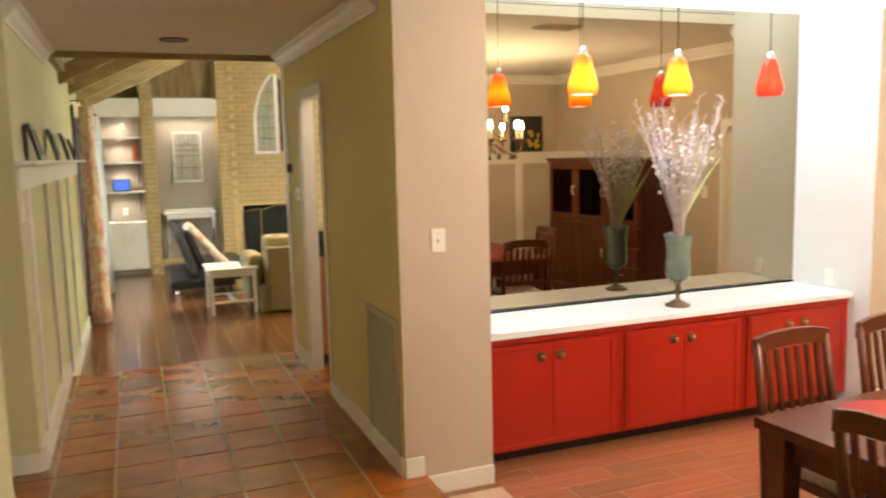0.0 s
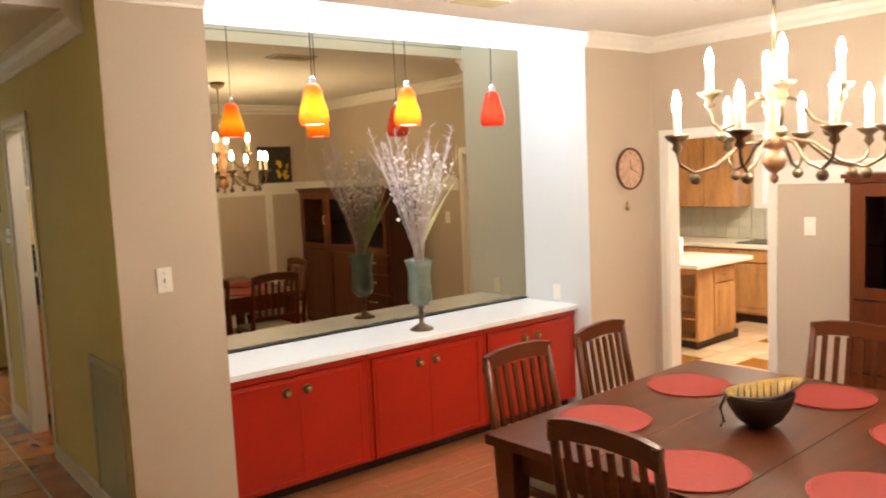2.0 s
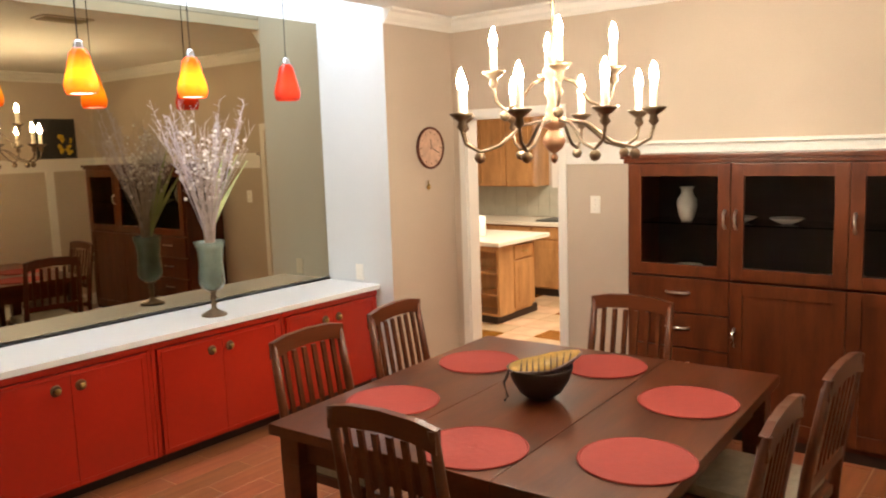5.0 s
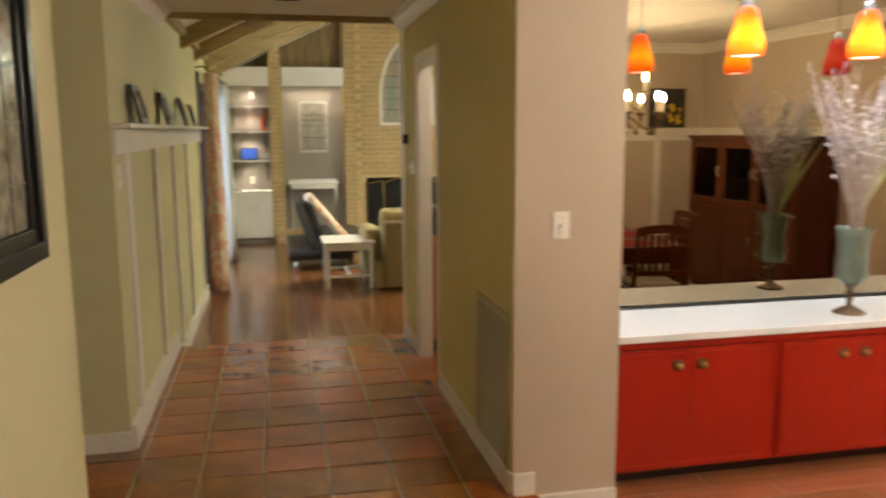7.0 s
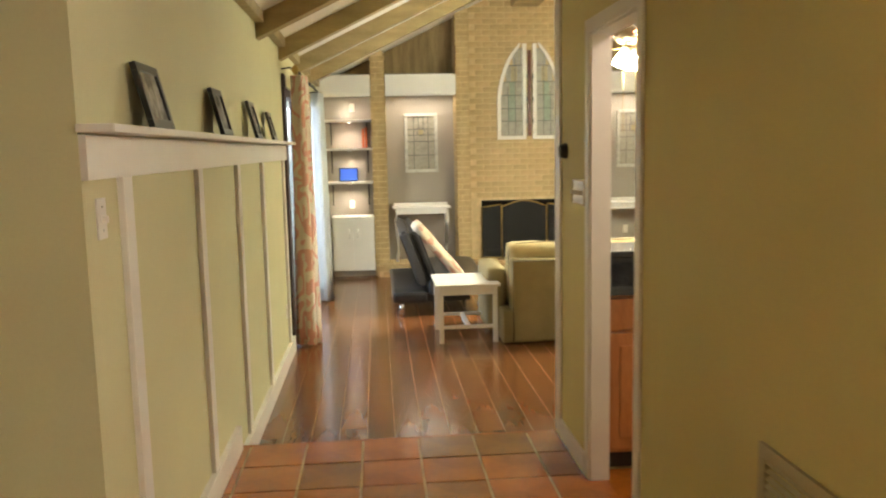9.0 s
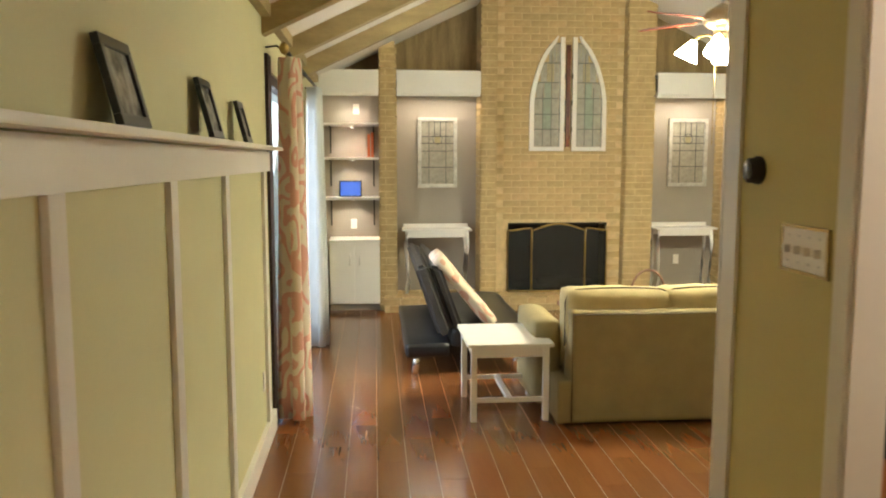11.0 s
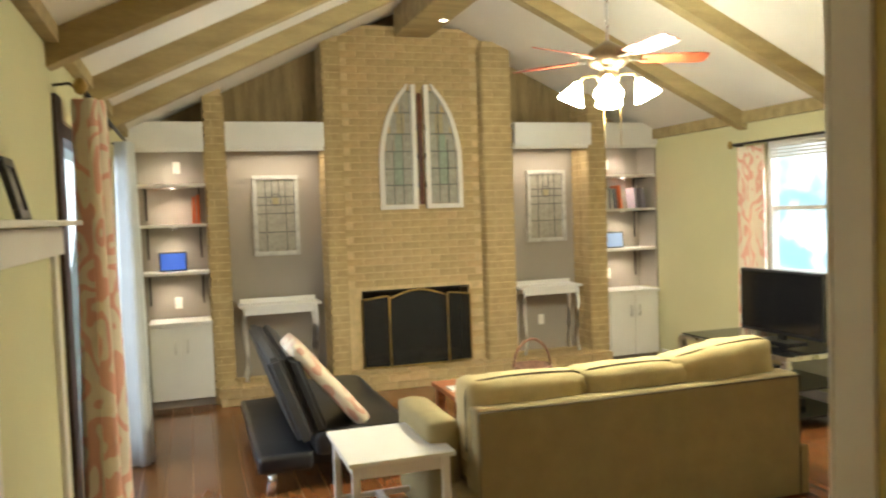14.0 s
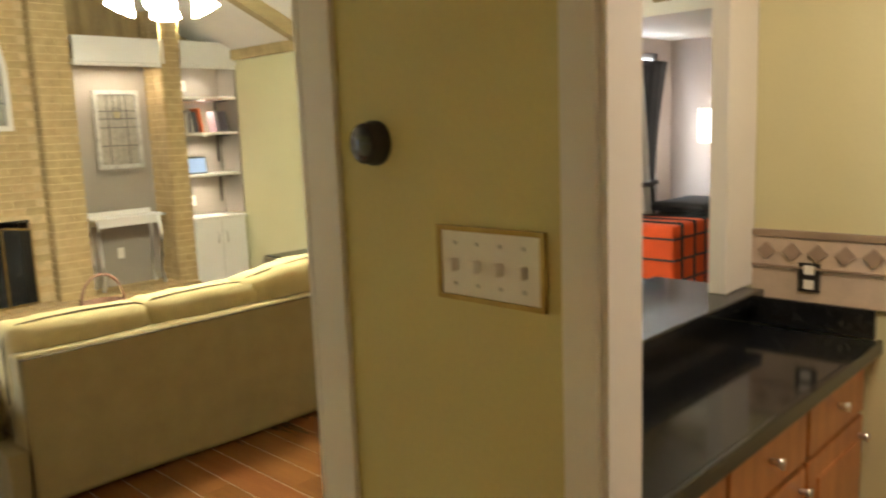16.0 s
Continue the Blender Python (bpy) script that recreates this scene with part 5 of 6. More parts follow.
for k, (a, b, ya, yb) in enumerate(((-0.59, -0.32, 0.03, -0.03), (-0.315, 0.315, -0.03, -0.03), (0.32, 0.59, -0.03, 0.03))):
    bm = bmesh.new()
    n = 12
    top = [(a + (b - a) * i / n, (0.72 + 0.08 * math.sin(math.pi * i / n)) if k == 1 else 0.735 - 0.015 * math.cos(math.pi * i / n) * (1 if k == 0 else -1)) for i in range(n + 1)]
    yy = lambda x: ya + (yb - ya) * (x - a) / (b - a)
    pts = [(a, ya, 0.0)] + [(x, yy(x), z) for x, z in top] + [(b, yb, 0.0)]
    tube(bm, pts, 0.011, 6)
    tube(bm, [(a, ya, 0.01), (b, yb, 0.01)], 0.011, 6)
    sc = part("panel_frame", bm, "brass", fs)
    bm = bmesh.new()
    bot = [bm.verts.new((x, yy(x), 0.012)) for x, z in top]
    up = [bm.verts.new((x, yy(x), z)) for x, z in top]
    for i in range(n):
        bm.faces.new((bot[i], bot[i + 1], up[i + 1], up[i]))
    mo = part("mesh", bm, "wire_mesh", sc, "dark woven wire mesh")
    sd = mo.modifiers.new("thick", "SOLIDIFY")
    sd.thickness = 0.003


# arched church window halves on the chimney breast
def arch_half(s, m):
    p = thing("arched_window_half", "half of a white gothic leaded window on brick", "leaded window", m, "arched window halves")
    Wd, Ht, n = 0.40, 1.30, 18
    t = 0.048

    def outer(z, inset):
        lo = 0.55
        if z <= lo:
            return Wd - inset
        u = min(1.0, (z - lo) / (Ht - lo))
        return max(inset * 0.5, Wd * math.sqrt(max(0.0, 1 - u ** 2.0)) * (1 - 0.15 * u) - inset)
    zs = [Ht * k / n for k in range(n + 1)]
    bm = bmesh.new()
    pv = None
    for z in zs:
        zi = min(max(z, 0.0), Ht - 0.002)
        xo, xi = outer(zi, 0.0), outer(min(zi, Ht - 0.05), t)
        q = [bm.verts.new((s * xi, 0, z)), bm.verts.new((s * max(xo, xi + 0.012), 0, z)), bm.verts.new((s * max(xo, xi + 0.012), -0.045, z)), bm.verts.new((s * xi, -0.045, z))]
        if pv:
            for i in range(4):
                bm.faces.new((pv[i], pv[(i + 1) % 4], q[(i + 1) % 4], q[i]))
        else:
            bm.faces.new(q)
        pv = q
    bm.faces.new(pv[::-1])
    box(bm, 0 if s > 0 else -t, -0.046, 0, t if s > 0 else 0, 0, Ht - 0.01)
    box(bm, 0.0 if s > 0 else -Wd + 0.002, -0.044, 0.0, Wd - 0.002 if s > 0 else 0, 0, t)
    part("frame", bm, "trim", p)
    rows = [t, 0.25, 0.42, 0.60, 0.78, 1.0, 1.22]
    for j in range(6):
        z0, z1 = rows[j] + 0.004, rows[j + 1] - 0.004
        w = outer((z0 + z1) / 2, t) - 0.004
        cols = [t + 0.002, t + (w - t) * 0.33, t + (w - t) * 0.66, w]
        for i in range(3):
            if cols[i + 1] - cols[i] < 0.02:
                continue
            a, b = sorted((s * (cols[i] + 0.003), s * (cols[i + 1] - 0.003)))
            part("pane", B((a, -0.022, z0, b, -0.015, z1)), "pane_green" if i == 1 and 0 < j < 4 else ("pane_amber" if i == 1 and j == 4 else "pane_grey"), p)
    for z in rows[1:]:
        a, b = sorted((s * t, s * max(t + 0.01, outer(z, t))))
        part("lead_came", B((a, -0.028, z - 0.005, b, -0.012, z + 0.005)), "leadline", p)
    for f in (0.33, 0.66):
        xq = s * (t + (Wd - 2 * t) * f)
        part("lead_came", B((xq - 0.004, -0.027, t, xq + 0.004, -0.013, 0.72 if f > 0.5 else 1.1)), "leadline", p)
    for z in (0.25, 0.55, 0.85):
        part("hinge", B((-0.012 if s > 0 else -0.02, -0.04, z - 0.03, 0.02 if s > 0 else 0.012, -0.03, z + 0.03), bev=0.002), "iron", p)


arch_half(-1, pose(2.632, 14.345, 1.655, 0, 0, 0))
arch_half(1, pose(2.728, 14.345, 1.655, 0, 0, 0))
tagged(link("hanging_strip", B((2.655, 14.318, 1.70, 2.705, 14.345, 2.86), bev=0.004), "wood_dark"), "dark wooden strip between the arched halves", "strip")

# ceiling fan
fn = thing("ceiling_fan", "brass and steel ceiling fan with four lit shades", "ceiling fan", pose(2.97, 10.95, 0))
part("downrod", tube(bmesh.new(), [(0, 0, 2.66), (0, 0, 3.58)], 0.011, 8), "nickel", fn)
part("canopy", lathe(bmesh.new(), [(0.012, 3.50), (0.06, 3.53), (0.07, 3.60), (0.001, 3.62)], 20), "nickel", fn)
part("motor", lathe(bmesh.new(), [(0.012, 2.68), (0.05, 2.66), (0.11, 2.62), (0.135, 2.585), (0.135, 2.54), (0.10, 2.505), (0.06, 2.49), (0.07, 2.46), (0.075, 2.42), (0.05, 2.40), (0.001, 2.40)], 28), "bronze", fn)
for k in range(5):
    a = math.radians(-14 + 72 * k)
    bm = B((0.11, -0.018, 2.548, 0.26, 0.018, 2.556), bev=0.002)
    bmesh.ops.transform(bm, matrix=Matrix.Rotation(a, 4, "Z"), verts=bm.verts)
    arm = part("blade_arm", bm, "nickel", fn)
    bm = bmesh.new()
    prism(bm, [(0.22, -0.05), (0.30, -0.062), (0.62, -0.068), (0.66, -0.05), (0.66, 0.05), (0.62, 0.068), (0.30, 0.062), (0.22, 0.05)], "z", -0.004, 0.004)
    bmesh.ops.transform(bm, matrix=Matrix.Rotation(a, 4, "Z") @ pose(0, 0, 2.562, -16, 0, 0), verts=bm.verts)
    part("blade", bm, "blade_red" if k == 0 else ("blade_pale" if k == 1 else "blade_red"), arm)
for k in range(4):
    a = math.radians(60 + 90 * k)
    c, s = math.cos(a), math.sin(a)
    arm = part("light_arm", tube(bmesh.new(), [(0.05 * c, 0.05 * s, 2.43), (0.09 * c, 0.09 * s, 2.46), (0.16 * c, 0.16 * s, 2.455), (0.19 * c, 0.19 * s, 2.415)], 0.009, 8), "brass", fn)
    bm = lathe(bmesh.new(), [(0.022, 0.0), (0.03, -0.02), (0.055, -0.07), (0.085, -0.12), (0.09, -0.135), (0.085, -0.135), (0.05, -0.07), (0.02, -0.01)], 20)
    bmesh.ops.transform(bm, matrix=Matrix.Translation((0.19 * c, 0.19 * s, 2.42)) @ Matrix.Rotation(a, 4, "Z") @ pose(0, 0, 0, 0, -26, 0), verts=bm.verts)
    part("shade", bm, "fan_shade", arm, "bright frosted glass shade")
for x in (-0.06, 0.06):
    part("pull_chain", tube(bmesh.new(), [(x, -0.04, 2.41), (x, -0.04, 1.66 if x < 0 else 2.0)], 0.003, 5), "brass", fn)

# end table
et = thing("end_table", "white painted end table with H stretcher", "table", pose(1.325, 10.575, ZV))
part("tabletop", B((-0.285, -0.33, 0.505, 0.285, 0.33, 0.53), bev=0.006), "white", et)
part("apron", B((-0.235, -0.28, 0.43, 0.235, -0.26, 0.505), (-0.235, 0.26, 0.43, 0.235, 0.28, 0.505), (-0.245, -0.26, 0.43, -0.225, 0.26, 0.505), (0.225, -0.26, 0.43, 0.245, 0.26, 0.505)), "white", et)
for sx in (-1, 1):
    for sy in (-1, 1):
        part("leg", B((sx * 0.24 - 0.02, sy * 0.28 - 0.02, 0, sx * 0.24 + 0.02, sy * 0.28 + 0.02, 0.505), bev=0.004), "white", et)
part("stretcher", B((-0.22, -0.29, 0.13, 0.22, -0.27, 0.16), (-0.22, 0.27, 0.13, 0.22, 0.29, 0.16), (-0.02, -0.27, 0.132, 0.02, 0.27, 0.158)), "white", et)


# slipcovered sofa
def soft_box(x0, y0, z0, x1, y1, z1, r, puff=0.0, seed=1, cuts=5):
    bm = bmesh.new()
    box(bm, x0, y0, z0, x1, y1, z1, bev=r)
    bmesh.ops.subdivide_edges(bm, edges=[e for e in bm.edges if e.calc_length() > 0.18], cuts=cuts, use_grid_fill=True)
    c = Vector(((x0 + x1) / 2, (y0 + y1) / 2, (z0 + z1) / 2))
    for v in bm.verts:
        q = v.co - c
        n = noise.noise_vector(v.co * 4.0 + Vector((seed, seed * 2, 0)))
        f = (1 - min(1, abs(q.x) / ((x1 - x0) / 2)) ** 2) * (1 - min(1, abs(q.z) / ((z1 - z0) / 2)) ** 4 * 0.5)
        w2 = noise.noise_vector(Vector((v.co.x * 9, v.co.y * 5, v.co.z * 13 + seed))) * (0.35 * puff)
        v.co += w2 + n * (0.008 + 0.10 * puff) + Vector((0, math.copysign(puff * f, q.y) if abs(q.y) > 0.3 * (y1 - y0) else 0, math.copysign(puff * f * 0.6, q.z)))
    for f in bm.faces:
        f.smooth = True
    return bm


sf = thing("sofa", "khaki slipcovered three-seat sofa seen from behind", "sofa", pose(2.66, 10.15, ZV))
# back, skirt and arms take the darker tone, shade put into the colour
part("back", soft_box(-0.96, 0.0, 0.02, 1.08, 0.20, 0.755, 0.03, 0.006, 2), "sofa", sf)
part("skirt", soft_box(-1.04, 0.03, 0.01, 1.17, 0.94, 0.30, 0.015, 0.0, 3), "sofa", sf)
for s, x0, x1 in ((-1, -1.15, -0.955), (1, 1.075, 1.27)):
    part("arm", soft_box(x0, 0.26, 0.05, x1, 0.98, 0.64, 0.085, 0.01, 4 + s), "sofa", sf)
part("piping", tube(bmesh.new(), [(-0.955, -0.004, 0.03), (-0.955, -0.004, 0.74), (1.075, -0.004, 0.74), (1.075, -0.004, 0.03)], 0.006, 6), "piping", sf, "dark piping")
for k in range(3):
    x0 = -0.94 + 0.667 * k
    # cushions take the lighter tone, painted as lit from above
    part("seat_cushion", soft_box(x0, 0.24, 0.29, x0 + 0.655, 0.93, 0.45, 0.04, 0.02, 7 + k), "sofa_cush_lit", sf)
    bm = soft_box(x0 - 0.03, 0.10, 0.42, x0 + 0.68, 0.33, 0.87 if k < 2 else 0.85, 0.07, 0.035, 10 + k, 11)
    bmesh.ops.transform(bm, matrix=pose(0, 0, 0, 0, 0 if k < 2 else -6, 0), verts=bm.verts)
    bc = part("back_cushion", bm, "sofa_cush_lit", sf, "plump back cushion in the lighter, lit tone of the cover")
    zt = 0.873 if k < 2 else 0.853
    cord = [(x0 - 0.032, 0.15, 0.5), (x0 - 0.032, 0.15, zt - 0.08), (x0 - 0.01, 0.15, zt - 0.02)]
    cord += [(x0 + 0.04 + 0.57 * q / 6, 0.15, zt + 0.011 * (1 - (q / 3 - 1) ** 2)) for q in range(7)]
    cord += [(x0 + 0.66, 0.15, zt - 0.02), (x0 + 0.682, 0.15, zt - 0.08), (x0 + 0.682, 0.15, 0.5)]
    bm = tube(bmesh.new(), cord, 0.006, 6)
    bmesh.ops.transform(bm, matrix=pose(0, 0, 0, 0, 0 if k < 2 else -6, 0), verts=bm.verts)
    part("piping", bm, "piping", bc, "dark piping")

# click-clack futon with a leaning pillow
fu = thing("futon", "black leatherette click-clack futon half reclined", "futon", pose(0.0, 11.45, ZV))
bm = bmesh.new()
prism(bm, [(0.95, 0.30), (1.06, 0.34), (0.855, 0.90), (0.755, 0.87)], "y", 0.0, 1.75)
bmesh.ops.bevel(bm, geom=bm.edges[:], offset=0.03, segments=3, affect="EDGES")
part("backrest", bm, "grey_vinyl", fu, "grey vinyl back of the reclined half")
bm = bmesh.new()
prism(bm, [(1.06, 0.34), (1.15, 0.37), (0.97, 0.87), (0.865, 0.89)], "y", 0.02, 1.73)
bmesh.ops.bevel(bm, geom=bm.edges[:], offset=0.03, segments=3, affect="EDGES")
part("back_cushion", bm, "leather", fu)
part("seat", soft_box(1.05, 0.0, 0.22, 1.70, 1.75, 0.38, 0.05, 0.01, 21), "leather", fu)
part("rear_flap", soft_box(0.68, 0.0, 0.14, 1.04, 1.75, 0.255, 0.035, 0.0, 22), "leather", fu)
part("base_frame", B((0.90, 0.15, 0.13, 1.50, 1.60, 0.215)), "black", fu)
for x in (0.78, 1.60):
    for y in (0.05, 1.66):
        part("leg", tube(bmesh.new(), [(x, y, 0.17 if x < 1 else 0.22), (x - 0.02, y, 0.0)], [0.026, 0.032], 12), "chrome", fu)
pl = thing("throw_pillow", "long coral and cream patterned throw pillow", "pillow", pose(1.40, 11.75, 0.22, 0, -40, 0))
part("cover", soft_box(-0.055, -0.24, 0.0, 0.055, 0.28, 0.72, 0.05, 0.012, 31), "coral_pillow", pl)

# low coffee table with basket behind the sofa
cf = thing("coffee_table", "low reddish wooden coffee table", "table", pose(2.75, 12.15, ZV))
part("tabletop", B((-0.60, -0.32, 0.37, 0.60, 0.32, 0.405), bev=0.006), "coffee", cf)
for sx in (-1, 1):
    for sy in (-1, 1):
        part("leg", B((sx * 0.54 - 0.03, sy * 0.27 - 0.03, 0, sx * 0.54 + 0.03, sy * 0.27 + 0.03, 0.37), bev=0.004), "coffee", cf)
bk = thing("handled_basket", "brown wicker basket with a tall hoop handle", "basket", pose(2.93, 12.2, ZV + 0.406))
part("bowl", lathe(bmesh.new(), [(0.10, 0.0), (0.15, 0.05), (0.165, 0.11), (0.158, 0.115), (0.14, 0.05), (0.001, 0.012)], 24), "wicker", bk)
part("hoop", tube(bmesh.new(), [(0.16 * math.cos(math.pi * k / 16), 0, 0.10 + 0.22 * math.sin(math.pi * k / 16)) for k in range(17)], 0.011, 8), "wicker", bk)
rm = thing("remote_tray", "small white tray on the coffee table", "tray", pose(2.28, 12.1, ZV + 0.406))
part("tray", B((-0.10, -0.07, 0, 0.10, 0.07, 0.02), bev=0.006), "white", rm)

# television and its stand
ts = thing("tv_stand", "silver legged tv stand with black glass shelves", "tv stand", pose(4.95, 11.92, ZV))
for z in (0.58, 0.30, 0.08):
    part("glass_shelf", B((-0.33, -0.66, z, 0.33, 0.66, z + 0.012), bev=0.002), "screen", ts)
part("top_frame", B((-0.35, -0.68, 0.545, -0.31, 0.68, 0.578), (0.31, -0.68, 0.545, 0.35, 0.68, 0.578), (-0.31, -0.68, 0.545, 0.31, -0.64, 0.578), (-0.31, 0.64, 0.545, 0.31, 0.68, 0.578), bev=0.004), "nickel", ts)
for sx in (-1, 1):
    for sy in (-1, 1):
        part("leg", B((sx * 0.33 - 0.03, sy * 0.66 - 0.03, 0, sx * 0.33 + 0.03, sy * 0.66 + 0.03, 0.545), bev=0.006), "nickel", ts)
tv = thing("television", "black flat television switched off on its stand", "television", pose(5.02, 11.77, ZV + 0.593, 0, 0, -90))
part("base", B((-0.20, -0.10, 0, 0.20, 0.10, 0.015), bev=0.005), "black", tv)
part("neck", B((-0.04, 0.0, 0.015, 0.04, 0.03, 0.09)), "black", tv)
part("bezel", B((-0.48, -0.01, 0.06, 0.48, 0.045, 0.60), bev=0.006), "black", tv)
part("screen", B((-0.46, -0.014, 0.085, 0.46, -0.008, 0.58)), "screen", tv)
for k, (z, w) in enumerate(((0.093, 0.4), (0.313, 0.42))):
    av = thing("media_box", "black media player on the tv stand shelf", "media player", pose(4.93, 11.75 + 0.3 * k, ZV + z, 0, 0, -90))
    part("case", B((-w / 2, -0.14, 0, w / 2, 0.14, 0.06), bev=0.004), "black", av)
    part("front_strip", B((-w / 2 + 0.01, -0.143, 0.02, w / 2 - 0.01, -0.14, 0.03)), "nickel", av)


# curtains
def curtain_mesh(length, height, depth, folds, seed):
    rg = random.Random(seed)
    bm = bmesh.new()
    nu, nv = folds * 10, 10
    ph = [rg.uniform(-0.5, 0.5) for _ in range(folds + 2)]
    amp = [rg.uniform(0.45, 1.0) for _ in range(folds + 2)]
    rows = []
    for j in range(nv + 1):
        v = j / nv
        rows.append([bm.verts.new((depth * amp[int(folds * i / nu + 0.5)] * (0.65 + 0.35 * v) * math.sin(2 * math.pi * folds * (i / nu) + ph[int(folds * i / nu)] * v * 0.8) * 0.5, length * i / nu + 0.015 * v * math.sin(i * 0.9 + seed), height * (1 - v))) for i in range(nu + 1)])
    for a, b in zip(rows, rows[1:]):
        for i in range(nu):
            f = bm.faces.new((a[i], a[i + 1], b[i + 1], b[i]))
            f.smooth = True
    return bm


def curtain(name, lab, m, length, height, depth, folds, material, seed, extra=None):
    c = thing(name, lab, "curtain", m)
    cl = part("cloth", curtain_mesh(length, height, depth, folds, seed), material, c)
    sd = cl.modifiers.new("thick", "SOLIDIFY")
    sd.thickness = 0.004
    if extra:
        bm = curtain_mesh(length * 0.35, height, depth * 0.8, max(1, folds // 2), seed + 3)
        bmesh.ops.translate(bm, verts=bm.verts, vec=(0.0, length, 0))
        e = part("edge_cloth", bm, extra, c)
        sd = e.modifiers.new("thick", "SOLIDIFY")
        sd.thickness = 0.004
    return c


curtain("curtain", "floor-length coral and cream damask curtain", pose(-0.085, 10.36, ZV + 0.02), 0.42, 2.34, 0.22, 7, "coral", 3)
curtain("curtain", "drawn-back curtain showing its pale lining and coral edge", pose(-0.085, 12.40, ZV + 0.02), 0.34, 2.34, 0.21, 5, "curtain_white", 5, "coral")
rd = thing("curtain_rod", "dark iron curtain rod with ball finials", "curtain rod", pose(-0.09, 0, 2.22))
part("rod", tube(bmesh.new(), [(0, 10.26, 0), (0, 13.2, 0)], 0.012, 8), "iron", rd)
for y in (10.22, 13.24):
    part("finial", lathe(bmesh.new(), [(0.001, -0.04), (0.02, -0.03), (0.034, 0), (0.02, 0.03), (0.001, 0.04)], 14, at=(0, y, 0)), "brass", rd)
for y in (10.33, 11.75, 13.12):
    part("bracket", tube(bmesh.new(), [(-0.128, y, 0.02), (-0.06, y, 0.03), (0, y, -0.012)], 0.007, 6), "iron", rd)
curtain("curtain", "coral and cream curtain beside the bright window", pose(XE - 0.10, 12.38, 0.10), 0.34, 2.03, 0.12, 4, "coral", 9)
r2 = thing("curtain_rod", "dark curtain rod over the window", "curtain rod", pose(XE - 0.10, 0, 2.16))
part("rod", tube(bmesh.new(), [(0, 10.7, 0), (0, 12.78, 0)], 0.012, 8), "iron", r2)
part("finial", lathe(bmesh.new(), [(0.001, -0.04), (0.02, -0.03), (0.03, 0), (0.02, 0.03), (0.001, 0.04)], 14, at=(0, 12.82, 0)), "brass", r2)
for y in (10.8, 12.76):
    part("bracket", B((0.0, y - 0.008, -0.02, 0.098, y + 0.008, 0.0)), "iron", r2)

# ---- kitchenette behind the hall doorway ----
structure("bar_ledge", B((1.59, 7.29, 0.986, 2.95, 7.66, 1.02), bev=0.006), "granite", "raised black granite bar ledge", "bar")
gw = thing("granite_worktop", "polished black granite worktop", "worktop")
part("slab", B((1.59, 6.985, 0.870, 2.976, 7.345, 0.90), bev=0.002), "granite", gw)
part("front_edge", B((1.59, 6.97, 0.860, 2.998, 6.9845, 0.9005), bev=0.004), "granite", gw)
tagged(link("granite_upstand", B((1.59, 7.346, 0.88, 2.998, 7.359, 0.985), (2.978, 6.99, 0.902, 2.999, 7.345, 0.985)), "granite"), "black granite upstand behind the worktop", "upstand")
for i, (a, b) in enumerate(((1.59, 2.08), (2.08, 2.54), (2.54, 2.995))):
    c = thing("kitchen_cabinet", "orange oak base cabinet with drawer", "cabinet", pose((a + b) / 2, 7.03, 0), "kitchenette cabinets")
    w = (b - a) / 2 - 0.001
    part("carcass", B((-w, 0, 0.09, w, 0.25, 0.86)), "oak_red", c)
    part("plinth", B((-w, 0.04, 0, w, 0.25, 0.09)), "wood_black_and_shaded", c)
    dr = part("drawer", B((-w + 0.01, -0.02, 0.69, w - 0.01, 0, 0.84), bev=0.005), "oak_red", c)
    part("knob", lathe(bmesh.new(), [(0.001, -0.03), (0.015, -0.026), (0.008, -0.01), (0.008, 0)], 12), "nickel", dr).matrix_basis = pose(0, -0.02, 0.765, -90, 0, 0)
    d = part("door", B((-w + 0.01, -0.02, 0.11, w - 0.01, 0, 0.675), bev=0.005), "oak_red", c)
    part("door_panel", B((-w + 0.07, -0.027, 0.17, w - 0.07, -0.018, 0.615), bev=0.004), "oak_red", d)
    part("knob", lathe(bmesh.new(), [(0.001, -0.03), (0.015, -0.026), (0.008, -0.01), (0.008, 0)], 12), "nickel", d).matrix_basis = pose(w - 0.04, -0.02, 0.62, -90, 0, 0)
structure("trim_bar_post", B((2.80, 7.345, 1.021, 2.998, 7.40, 2.6), bev=0.004), "trim", "cream post beside the pass-through", "post")
bs = thing("backsplash", "beige tile backsplash with a diamond border", "backsplash", kind="structure")
part("tile_field", B((2.989, 6.50, 0.986, 3.0, 7.345, 1.085)), "splash", bs)
part("border_band", B((2.985, 6.50, 1.092, 3.0, 7.345, 1.175)), "splash", bs)
part("liner", B((2.98, 6.50, 1.178, 3.0, 7.345, 1.198), (2.98, 6.50, 1.085, 3.0, 7.345, 1.092), bev=0.002), "splash_dark", bs)
for k in range(9):
    bm = B((-0.006, -0.02, -0.02, 0.004, 0.02, 0.02))
    bmesh.ops.transform(bm, matrix=pose(2.984, 7.30 - 0.075 * k, 1.134, 45, 0, 0), verts=bm.verts)
    part("diamond_tile", bm, "splash_dark", bs)
plate("outlet", "cream outlet with black plate on the backsplash", pose(2.988, 7.173, 1.062, 0, 0, FW), 0.062, 0.086, rockers=False, col="iron")

# ---- breakfast nook ----
nt_ = thing("nook_table", "small table under an orange striped cloth", "table", pose(6.19, 9.38, ZV))
part("cloth", soft_box(-0.33, -0.27, 0.30, 0.26, 0.27, 0.93, 0.03, 0.0, 41), "orange_cloth", nt_, "orange tablecloth with dark stripes")
for z in (0.50, 0.66, 0.82):
